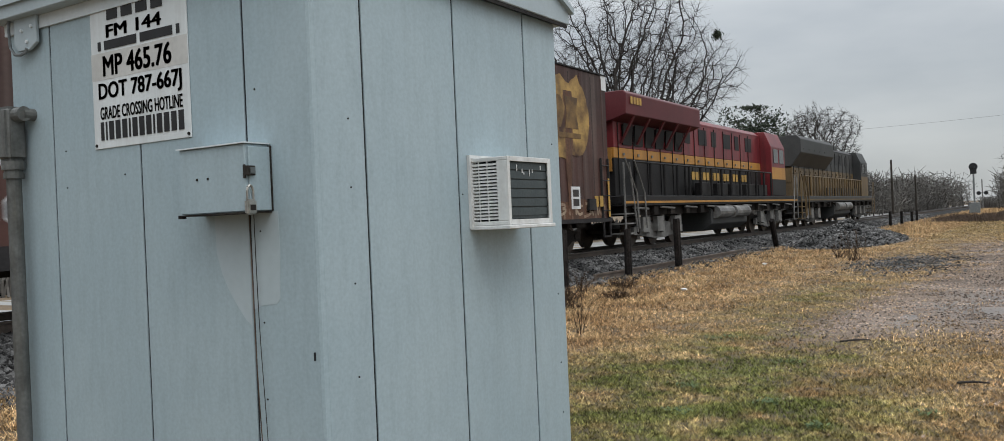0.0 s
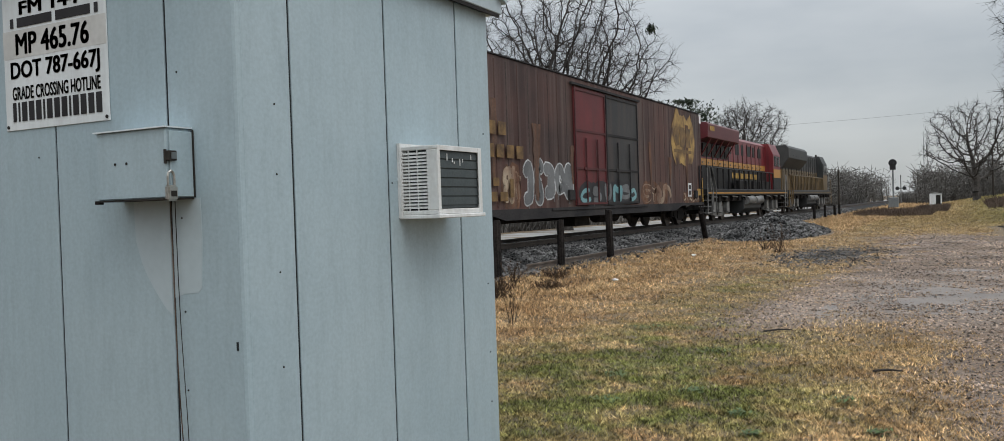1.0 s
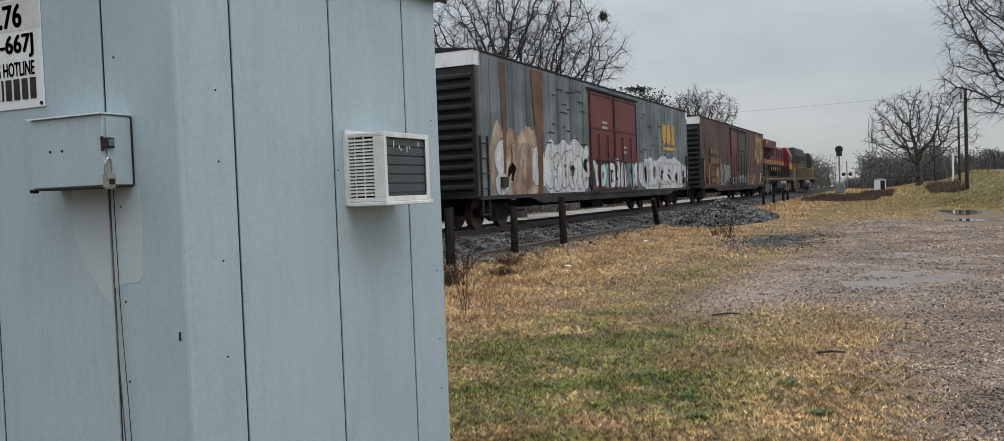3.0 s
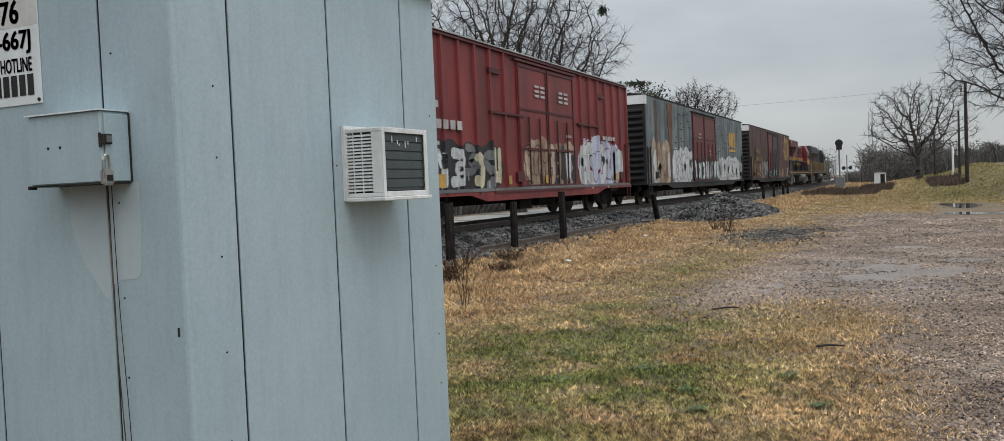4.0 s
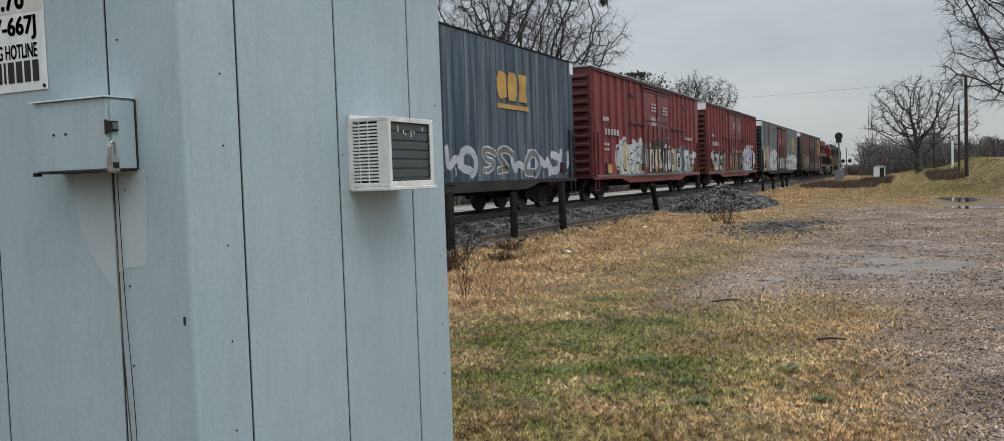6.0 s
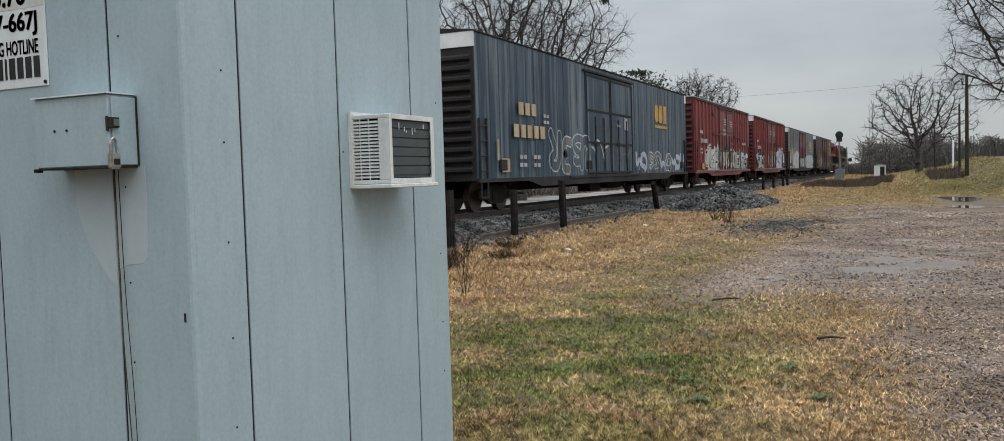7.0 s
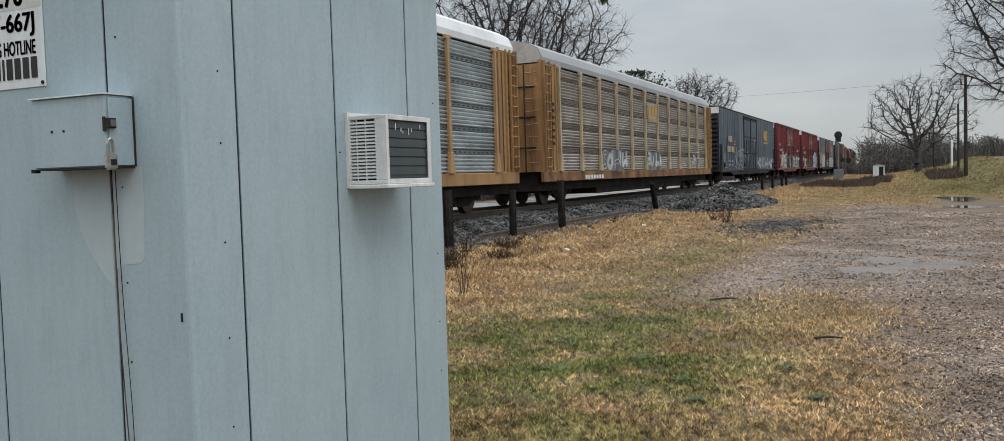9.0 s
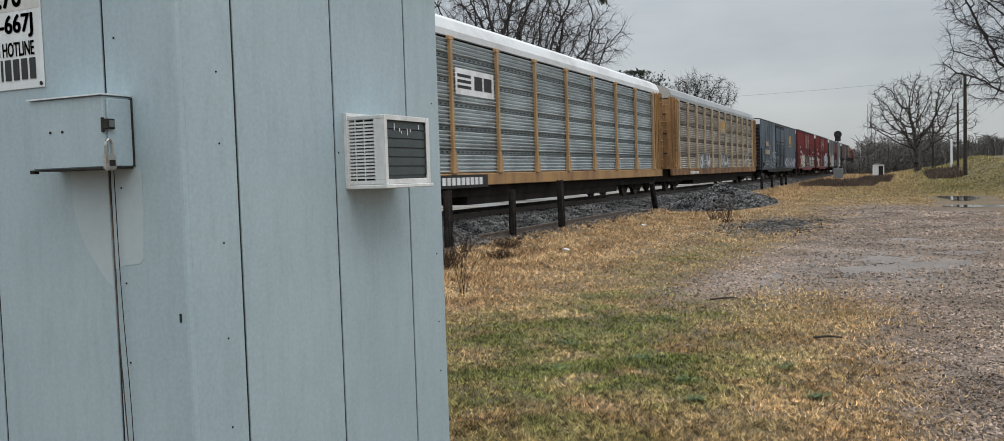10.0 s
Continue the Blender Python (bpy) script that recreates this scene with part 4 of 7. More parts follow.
def build_air_conditioner():
    a = thing("air_conditioner", "small white window air conditioner set into the shed wall", "air conditioner", pose(3.175, SY0, 1.58))
    w, d, h = 0.385, 0.2, 0.30
    t = 0.018
    for b in ((0, w, -d, -0.001, h - t, h), (0, w, -d, -0.001, 0, t), (w - t, w, -d, -0.001, t, h - t),
              (t, w - t, -0.03, -0.002, t, h - t), (0, t, -d, -d + 0.055, t, h - t), (0, t, -0.02, -0.001, t, h - t)):
        part("case_panel", soft_edges(box(B(), *b), 0.003), WHITE_PLASTIC, a)
    bm = B()
    box(bm, t + 0.002, t + 0.006, -d + 0.05, -0.021, t, h - t)
    part("side_backing", bm, DARK_GAP, a)
    sl = None
    for i in range(17):
        z = t + 0.008 + i * (h - 2 * t - 0.012) / 17
        if sl is None:
            bm = B()
            prism(bm, [(0.0, 0.0), (0.0, 0.007), (t, 0.012), (t, 0.009)], "y", -d + 0.054, -0.019)
            sl = part("louvre", bm, WHITE_PLASTIC, a)
            sl.matrix_basis = pose(0, 0, z)
        else:
            again(sl, a, pose(0, 0, z))
    bm = B()
    for y in (-d + 0.1, -d + 0.145):
        box(bm, -0.001, 0.004, y, y + 0.004, t, h - t)
    part("louvre_bar", bm, WHITE_PLASTIC, a)
    bm = B()
    box(bm, t + 0.006, w - t, -d + 0.012, -d + 0.02, t + 0.008, h - t)
    part("condenser", bm, FIN, a, "dark finned condenser coil")
    fin = None
    for i in range(6):
        z = t + 0.018 + i * (h - 2 * t - 0.02) / 6
        if fin is None:
            bm = B()
            prism(bm, [(-d + 0.012, 0.0), (-d + 0.007, 0.004), (-d + 0.009, 0.037), (-d + 0.012, 0.039)], "x", t + 0.008, w - t - 0.002)
            fin = part("fin", bm, FIN, a)
            fin.matrix_basis = pose(0, 0, z)
        else:
            again(fin, a, pose(0, 0, z))
    for x, z, ln in ((0.09, 0.235, 0.03), (0.135, 0.228, 0.018), (0.15, 0.222, 0.01), (0.20, 0.215, 0.03), (0.225, 0.23, 0.016), (0.30, 0.245, 0.02)):
        part("paint_chip", box(B(), x, x + 0.005, -d + 0.0045, -d + 0.0065, z, z + ln), WHITE_PLASTIC, a)
    for b in ((0.0, 0.022, -d - 0.004, -d, 0, h), (w - 0.03, w, -d - 0.004, -d, 0, h), (0.023, w - 0.031, -d - 0.004, -d, h - 0.022, h), (0.023, w - 0.031, -d - 0.004, -d, 0, 0.022)):
        part("front_flange", soft_edges(box(B(), *b), 0.0015), WHITE_PLASTIC, a)
    bm = B()
    box(bm, -0.008, w + 0.012, -d - 0.012, -0.001, -0.018, -0.001)
    part("drip_tray", soft_edges(bm, 0.003), WHITE_PLASTIC, a)
    bm = B()
    box(bm, -0.012, -0.001, -0.016, -0.001, -0.012, h + 0.016)
    box(bm, -0.001, w + 0.01, -0.016, -0.001, h + 0.002, h + 0.016)
    part("wall_collar", bm, WHITE_PLASTIC, a)


build_air_conditioner()


def build_conduit():
    c = thing("conduit", "galvanised steel conduit with an elbow fitting beside the shed", "conduit", pose(SX0 - 0.055, 4.055, 0.03))
    bm = B()
    tube(bm, (0, 0, -0.05), (0, 0, 1.93), 0.032, n=16)
    part("pipe", bm, CONDUIT_STEEL, c)
    bm = B()
    for z0, z1, r in ((1.86, 1.885, 0.044), (1.90, 1.94, 0.05), (1.885, 1.90, 0.041)):
        tube(bm, (0, 0, z0), (0, 0, z1), r, n=16)
    part("coupling", bm, CONDUIT_STEEL, c)
    bm = B()
    box(bm, -0.05, 0.045, -0.05, 0.06, 1.94, 2.19)
    part("elbow_body", soft_edges(bm, 0.018, 3), CONDUIT_STEEL, c, "cast elbow fitting")
    bm = B()
    tube(bm, (0.0, -0.05, 2.15), (0.0, -0.11, 2.15), 0.034, n=14)
    tube(bm, (0.0, -0.09, 2.15), (0.06, -0.09, 2.15), 0.028, n=12)
    part("hub", bm, CONDUIT_STEEL, c)


build_conduit()

# ---- the train; each car's own x runs forward from its rear end, y = 0 on the centre line, z = 0 on the rail ----
UNIT, SPEED = 10.8, 17.28
HW = 1.6
TRAIN = []


def wheel_mesh():
    bm = B()
    tube(bm, (0, -0.07, 0), (0, 0.07, 0), 0.46, n=20)
    tube(bm, (0, -0.10, 0), (0, 0.10, 0), 0.10, n=10)
    tube(bm, (0, 0.05, 0), (0, 0.085, 0), 0.49, n=20)
    return bm


WHEEL = None


def truck(parent, x, axles=2, base=1.75, mat=None):
    """Two or three axles in a cast side frame."""
    global WHEEL
    mat = mat or UNDER
    half = base * (axles - 1) / 2
    bm = B()
    for s in (-1, 1):
        y0, y1 = (-1.12, -0.98) if s < 0 else (0.98, 1.12)
        prism(bm, [(x - half - 0.28, 0.38), (x - half - 0.28, 0.62), (x - half + 0.2, 0.66), (x - 0.35, 0.80), (x + 0.35, 0.80), (x + half - 0.2, 0.66),
                   (x + half + 0.28, 0.62), (x + half + 0.28, 0.38), (x + half - 0.2, 0.36), (x + 0.4, 0.22), (x - 0.4, 0.22), (x - half + 0.2, 0.36)], "y", y0, y1)
        box(bm, x - 0.3, x + 0.3, y0 - 0.03, y1 + 0.03, 0.30, 0.62)
    box(bm, x - 0.25, x + 0.25, -1.0, 1.0, 0.5, 0.78)
    part("truck_frame", bm, mat, parent)
    for i in range(axles):
        for s in (-1, 1):
            m = pose(x - half + i * base, s * 0.78, 0.46, 0, 0, 0 if s < 0 else 180)
            if WHEEL is None:
                WHEEL = part("wheel", wheel_mesh(), RAIL_STEEL, parent)
                WHEEL.matrix_basis = m
            else:
                again(WHEEL, parent, m)
    for i in range(axles):
        bm = B()
        tube(bm, (x - half + i * base, -1.16, 0.5), (x - half + i * base, 1.16, 0.5), 0.09, n=8)
        part("axle", bm, UNDER, parent)


def ladder(parent, x, z0, z1, mat, y=-HW - 0.06, w=0.45, n=7):
    bm = B()
    for dx in (-w / 2, w / 2):
        box(bm, x + dx - 0.02, x + dx + 0.02, y - 0.01, y + 0.05, z0, z1)
    for i in range(n):
        z = z0 + (i + 0.5) * (z1 - z0) / n
        tube(bm, (x - w / 2, y - 0.01, z), (x + w / 2, y - 0.01, z), 0.018, n=5)
    part("ladder", bm, mat, parent)


def coupler(parent, x0, x1):
    bm = B()
    box(bm, x0, x1, -0.12, 0.12, 0.70, 0.95)
    part("coupler", bm, UNDER, parent)


GLYPHS = (      # single bent strokes in a unit square
    [(0.85, 0.8), (0.5, 1.0), (0.12, 0.75), (0.1, 0.3), (0.45, 0.02), (0.9, 0.2)],
    [(0.88, 0.85), (0.5, 1.0), (0.12, 0.8), (0.35, 0.55), (0.75, 0.45), (0.88, 0.2), (0.5, 0.0), (0.1, 0.15)],
    [(0.1, 0.0), (0.15, 0.6), (0.45, 1.0), (0.75, 0.7), (0.9, 0.0)],
    [(0.1, 1.0), (0.12, 0.3), (0.45, 0.0), (0.85, 0.3), (0.9, 1.0)],
    [(0.5, 1.0), (0.1, 0.7), (0.12, 0.25), (0.5, 0.0), (0.9, 0.3), (0.88, 0.75), (0.55, 0.98)],
    [(0.12, 0.0), (0.1, 1.0), (0.7, 0.9), (0.85, 0.65), (0.3, 0.5), (0.9, 0.0)],
    [(0.9, 1.0), (0.15, 0.95), (0.1, 0.5), (0.7, 0.5), (0.12, 0.45), (0.1, 0.03), (0.9, 0.0)],
    [(0.15, 1.0), (0.45, 0.55), (0.85, 1.0), (0.5, 0.5), (0.5, 0.0)],
    [(0.1, 0.0), (0.1, 1.0), (0.5, 0.45), (0.9, 1.0), (0.9, 0.0)],
)


def ribbon(bm, pts, half, y):
    """One flat connected band along a bent line, with rounded ends and bends."""
    p = [Vector((a, b)) for a, b in pts]
    for _ in range(2):      # soften the bends
        q = [p[0]]
        for a, b in zip(p, p[1:]):
            q += [a * 0.75 + b * 0.25, a * 0.25 + b * 0.75]
        p = q + [p[-1]]
    p = [p[0] + (p[0] - p[1]).normalized() * half * 0.6] + p + [p[-1] + (p[-1] - p[-2]).normalized() * half * 0.6]
    rows = []
    for i, c in enumerate(p):
        d = (p[min(i + 1, len(p) - 1)] - p[max(i - 1, 0)]).normalized()
        n = Vector((-d.y, d.x)) * half * (0.5 if i in (0, len(p) - 1) else 1)
        rows.append((bm.verts.new((c.x + n.x, y, c.y + n.y)), bm.verts.new((c.x - n.x, y, c.y - n.y))))
    for a, b in zip(rows, rows[1:]):
        bm.faces.new((a[0], a[1], b[1], b[0]))


def conform(bm, relief, lift):
    """Lay a flat sheet on a car side whose depth changes along x (rows of x, depth)."""
    xs = [v.co.x for v in bm.verts]
    for x, _ in relief:
        if min(xs) < x < max(xs):
            bmesh.ops.bisect_plane(bm, geom=bm.verts[:] + bm.edges[:] + bm.faces[:], plane_co=(x, 0, 0), plane_no=(1, 0, 0))
    for v in bm.verts:
        v.co.y = -HW - float(np.interp(v.co.x, [r[0] for r in relief], [r[1] for r in relief])) - lift
    return bm


def ragged(bm, x0, x1, z0, z1, rng, y=0.0):
    """A filled patch with an uneven outline: a strip of columns."""
    n = max(6, int((x1 - x0) / 0.16))
    ph = [rng.uniform(0, 6.28) for _ in range(3)]
    rows = []
    for i in range(n + 1):
        t = i / n
        e = min(1, 6 * t, 6 * (1 - t)) ** 0.5
        up = 0.10 * math.sin(9 * t + ph[0]) + 0.10 * math.sin(23 * t + ph[1]) + rng.uniform(-0.12, 0.05)
        lo = 0.05 * math.sin(17 * t + ph[2]) + rng.uniform(-0.03, 0.06)
        m, hh = (z0 + z1) / 2, (z1 - z0) / 2
        rows.append((bm.verts.new((x0 + (x1 - x0) * t, y, m + hh * (0.15 + 0.85 * e) * (1 + up))), bm.verts.new((x0 + (x1 - x0) * t, y, m - hh * (0.2 + 0.8 * e) * (1 - lo)))))
    for a, b in zip(rows, rows[1:]):
        bm.faces.new((a[0], a[1], b[1], b[0]))


def graffiti(parent, x0, x1, z0, z1, seed, fills, outline, relief, letters=6, ground=None, fat=0.25):
    """Sprayed letter-like shapes: an overspray ground, dark outlines and pale bodies, laid on the car side."""
    rng = random.Random(seed)
    back = B()
    ragged(back, x0 - 0.1, x1 + 0.1, z0 - 0.06, z1 + 0.02, rng)
    g = part("graffiti", conform(back, relief, 0.004), ground or outline, parent, "sprayed graffiti lettering")
    w, h = (x1 - x0) / letters, z1 - z0
    for i in range(letters):
        shape = GLYPHS[rng.randrange(len(GLYPHS))]
        shape = [(u + rng.uniform(-0.16, 0.16), min(1, max(0, v + rng.uniform(-0.14, 0.14)))) for u, v in shape]
        if rng.random() < 0.5:
            shape = [(1 - u, 1 - v) for u, v in shape]
        sx, sz = w * rng.uniform(1.05, 1.5), h * rng.uniform(0.72, 1.0)
        ox, oz, sk = x0 + i * w + rng.uniform(-0.05, 0.1) * w, z0 + rng.uniform(0, h - sz), rng.uniform(-0.12, 0.12) * w
        half = fat * min(sx, sz * 0.7) * rng.uniform(0.8, 1.1)
        pts = [(ox + half + u * (sx - 2 * half) + sk * v, oz + half + v * (sz - 2 * half)) for u, v in shape]
        for name, extra, m, lift in (("letter_outline", 0.045, outline, 0.008 + 0.002 * (i % 2)), ("graffiti_letter", 0.0, fills[rng.randrange(len(fills))], 0.013 + 0.002 * (i % 2))):
            bm = B()
            ribbon(bm, pts, half + extra, 0)
            part(name, conform(bm, relief, lift), m, g)
        if rng.random() < 0.55:      # a run of paint
            bm = B()
            dx = ox + sx * rng.uniform(0.2, 0.8)
            ribbon(bm, [(dx, oz + 0.2 * sz), (dx + 0.01, oz), (dx, oz - rng.uniform(0.03, 0.12))], 0.022, 0)
            part("paint_run", conform(bm, relief, 0.017), fills[0], g)


def scrawl(parent, x0, x1, z0, z1, seed, mat, relief, r=0.045, loops=None):
    """A quick sprayed line in loops."""
    n = loops or max(3, int((x1 - x0) / 0.7))
    pts = []
    for i in range(n * 6 + 1):
        t = i / 6
        pts.append((x0 + (x1 - x0) * t / n + 0.28 * math.sin(6.283 * t), (z0 + z1) / 2 + (z1 - z0) / 2 * math.cos(6.283 * t + 0.8 * math.sin(t * 1.7)) * (0.65 + 0.35 * math.sin(2.3 * t + seed))))
    bm = B()
    ribbon(bm, pts, r, 0)
    part("graffiti", conform(bm, relief, 0.012), mat, parent, "looping sprayed graffiti line")


def stencil(parent, rows, mat, y=-HW - 0.078, name="marking"):
    """Plain bars in place of car lettering: rows of x, z, width, height, count."""
    for x, z, w, h, n in rows:
        bm = B()
        for i in range(n):
            a = x + i * w / n
            box(bm, a, a + w / n * 0.72, y, y + 0.006, z, z + h)
        part(name, bm, mat, parent)


def boxcar(name, u0, u1, paint, end_paint, doors, top, label, ribs=False, white_top=True, sill_z=0.68, z_side=None):
    L = (u1 - u0) * UNIT
    car = thing(name, label, "boxcar", group="freight cars")
    TRAIN.append((car, u0 * UNIT))
    bot = 0.92
    bm = B()
    box(bm, 0.12, L - 0.12, -HW, HW, bot, top)
    part("body", soft_edges(bm, 0.02), paint, car)
    bm = B()      # shallow peaked roof
    eave = 0.055 if ribs else 0.035
    prism(bm, [(-HW - eave, top - 0.005), (-HW - eave, top + 0.03), (0, top + 0.20), (HW + eave, top + 0.03), (HW + eave, top - 0.005)], "x", 0.05, L - 0.05)
    n = int(L / 1.1)
    for i in range(n):
        x = (i + 0.5) * L / n
        prism(bm, [(-HW - eave + 0.01, top + 0.025), (-HW - eave + 0.01, top + 0.055), (0, top + 0.23), (HW + eave - 0.01, top + 0.055), (HW + eave - 0.01, top + 0.025)], "x", x - 0.05, x + 0.05)
    part("roof", bm, CAR_ROOF if ribs else CAR_END, car)
    # side posts: real ribs, or narrow weld battens
    d0, d1 = doors[0], doors[-1] if len(doors) > 2 else doors[1]
    rib = None
    pitch = 0.95 if ribs else 1.32
    depth, width = (0.08, 0.12) if ribs else (0.014, 0.05)
    relief = []
    for s in (-1, 1):
        x = 0.35
        while x < L - 0.3:
            if not d0 - 0.15 < x < d1 + 0.15:
                if s < 0:
                    relief += [(x - width / 2, 0.0), (x - width * 0.32, depth), (x + width * 0.32, depth), (x + width / 2, 0.0)]
                if rib is None:
                    bm = B()
                    prism(bm, [(-width / 2, 0), (-width * 0.32, -depth), (width * 0.32, -depth), (width / 2, 0)], "z", bot + 0.1, top - 0.1)
                    rib = part("side_post", bm, paint, car)
                    rib.matrix_basis = pose(x, -HW + 0.001, 0)
                else:
                    again(rib, car, pose(x, s * (HW - 0.001), 0, 0, 0, 0 if s < 0 else 180))
            x += pitch
    relief = sorted([(0.0, 0.0), *relief, (d0 + 0.02, 0.0), (d0 + 0.03, 0.05), (d1 - 0.03, 0.05), (d1 - 0.02, 0.0), (L, 0.0)])
    bm = B()      # side sill, deeper between the trucks
    for s in (-1, 1):
        prism(bm, [(0.12, bot + 0.06), (L - 0.12, bot + 0.06), (L - 0.12, bot - 0.05), (L - 3.6, bot - 0.05), (L - 4.6, sill_z), (4.6, sill_z), (3.6, bot - 0.05), (0.12, bot - 0.05)],
              "y", s * HW - 0.03 - (0.04 if s < 0 else -0.02), s * HW + 0.03 + (-0.02 if s < 0 else 0.04))
    part("side_sill", bm, paint if ribs else end_paint, car)
    bm = B()
    box(bm, 0.3, L - 0.3, -0.35, 0.35, 0.55, bot)
    for i in range(6):
        x = 2.5 + i * (L - 5) / 5
        box(bm, x - 0.08, x + 0.08, -HW + 0.1, HW - 0.1, 0.75, bot)
    box(bm, L * 0.42, L * 0.47, -1.2, -0.7, 0.35, 0.75)
    tube(bm, (L * 0.52, -0.9, 0.6), (L * 0.60, -0.9, 0.6), 0.2, n=10)
    part("underframe", bm, UNDER, car)
    # corrugated ends
    e = None
    for end, x in ((0, 0.12), (1, L - 0.12)):
        bm = B()
        s = -1 if end == 0 else 1
        box(bm, min(x, x + s * 0.02), max(x, x + s * 0.02), -HW + 0.01, HW - 0.01, bot, top - 0.02)
        wall = part("car_end", bm, end_paint, car)
        k = 12
        for i in range(k):
            z = bot + 0.2 + i * (top - bot - (0.75 if white_top else 0.35)) / k
            if e is None:
                bm = B()
                prism(bm, [(-0.02, 0), (-0.13, 0.07), (-0.13, 0.14), (-0.02, 0.21)], "y", -HW + 0.12, HW - 0.12)
                e = part("end_rib", bm, end_paint, wall)
                e.matrix_basis = pose(x, 0, z)
            else:
                again(e, wall, pose(x, 0, z, 0, 0, 0 if s < 0 else 180))
        if white_top:
            bm = B()
            box(bm, min(x, x + s * 0.06), max(x, x + s * 0.06), -HW - 0.005, HW + 0.005, top - 0.42, top + 0.03)
            if end == 1 or name == "grey_boxcar":
                box(bm, min(x - s * 0.28, x), max(x - s * 0.28, x), -HW - 0.012, -HW + 0.02, top - 0.42, top + 0.0)
            part("white_end_band", bm, WHITE_PAINT, car, "white painted high-clearance band")
    # plug doors
    for a, b, m in zip(doors[:-1], doors[1:], doors_paint(name)):
        bm = B()
        box(bm, a + 0.03, b - 0.03, -HW - 0.05, -HW + 0.001, bot + 0.1, top - 0.28)
        door = part("door", soft_edges(bm, 0.012), m, car, "plug door")
        bm = B()
        hgt = top - 0.28 - bot - 0.1
        for i in (0, 1, 2, 3):
            z = bot + 0.12 + hgt * (0, 0.30, 0.62, 0.965)[i]
            box(bm, a + 0.05, b - 0.05, -HW - 0.075, -HW - 0.05, z, z + 0.07)
        for x in (a + 0.04, b - 0.1):
            box(bm, x, x + 0.06, -HW - 0.08, -HW - 0.05, bot + 0.12, top - 0.3)
        trim = DARK_RED_TRIM if m in (RED_CAR, RED_DOOR) else CAR_END
        part("door_frame", bm, trim, door)
        bm = B()
        for x in (a + (b - a) * 0.32, a + (b - a) * 0.68):
            tube(bm, (x, -HW - 0.09, bot + 0.2), (x, -HW - 0.09, bot + 0.2 + hgt * 0.55), 0.025, n=6)
        box(bm, a + (b - a) * 0.25, b - (b - a) * 0.25, -HW - 0.10, -HW - 0.05, bot + hgt * 0.33, bot + hgt * 0.33 + 0.08)
        part("locking_bar", bm, trim, door)
    for z in (bot - 0.02, top - 0.24):
        bm = B()
        box(bm, doors[0] - 1.9 if z < 2 else doors[0] - 0.2, doors[-1] + (0.9 if z < 2 else 0.2), -HW - 0.10, -HW - 0.02, z, z + 0.07)
        part("door_track", bm, end_paint, car)
    ladder(car, 0.45, bot + 0.05, bot + 1.75, end_paint, n=4)
    ladder(car, L - 0.45, bot + 0.05, bot + 1.75, end_paint, n=4)
    for x in (0.45, L - 0.45):
        bm = B()
        prism(bm, [(x - 0.23, bot), (x - 0.23, 0.43), (x + 0.23, 0.43), (x + 0.23, bot), (x + 0.19, bot), (x + 0.19, 0.47), (x - 0.19, 0.47), (x - 0.19, bot)], "y", -HW - 0.07, -HW - 0.03)
        part("sill_step", bm, end_paint, car)
    coupler(car, -0.6, 0.3)
    coupler(car, L - 0.3, L + 0.6)
    truck(car, 2.3)
    truck(car, L - 2.3)
    # weld lines and small placard boards on the sides
    x = 0.35 + pitch / 2
    while x < L - 0.3 and not ribs:
        if not d0 - 0.3 < x < d1 + 0.3:
            part("panel_seam", box(B(), x - 0.012, x + 0.012, -HW - 0.003, -HW + 0.002, bot + 0.12, top - 0.12), CAR_END, car)
        x += pitch
    for x in (1.5, L - 1.6, L * 0.36):
        part("placard_board", soft_edges(box(B(), x, x + 0.42, -HW - 0.10, -HW - 0.02, bot + 0.28, bot + 0.6), 0.008), end_paint, car)
    return car, L, relief


def doors_paint(name):
    return {"brown_boxcar": (RED_DOOR, DARK_DOOR), "grey_boxcar": (RED_DOOR, RED_DOOR), "red_boxcar": (RED_CAR, RED_CAR), "blue_boxcar": (BLUE_CAR, BLUE_CAR)}[name]


TOP = 5.05
SPRAY_GREY = surface("grey_spray_paint", (0.10, 0.105, 0.11), (0.17, 0.175, 0.18), 1.5, 0.55, 0, 0.15, 0, 20)
SPRAY_RUST = surface("rusty_cream_spray", (0.20, 0.11, 0.07), (0.46, 0.37, 0.27), 1.6, 0.6, 0, 0.15, 0, 20, (0.10, 0.06, 0.045), 0.7, (4, 4, 0.6))
RUST_STAIN = surface("rust_stain", (0.085, 0.04, 0.024), (0.17, 0.085, 0.05), 1.2, 0.8, 0, 0.2, 0, 20, (0.07, 0.055, 0.05), 0.7, (6, 6, 0.3))


def rust_run(parent, x, w, z0, z1, relief, seed):
    """A long ragged stain down the car side."""
    rng = random.Random(seed)
    bm, rows = B(), []
    for i in range(15):
        t = i / 14
        c, hw = x + 0.04 * math.sin(5 * t + seed), w / 2 * (1 - 0.65 * t) * rng.uniform(0.75, 1.2)
        rows.append((bm.verts.new((c - hw, 0, z1 + (z0 - z1) * t)), bm.verts.new((c + hw, 0, z1 + (z0 - z1) * t))))
    for a, b in zip(rows, rows[1:]):
        bm.faces.new((a[0], a[1], b[1], b[0]))
    part("rust_stain", conform(bm, relief, 0.004), RUST_STAIN, parent, "ragged rust stain")


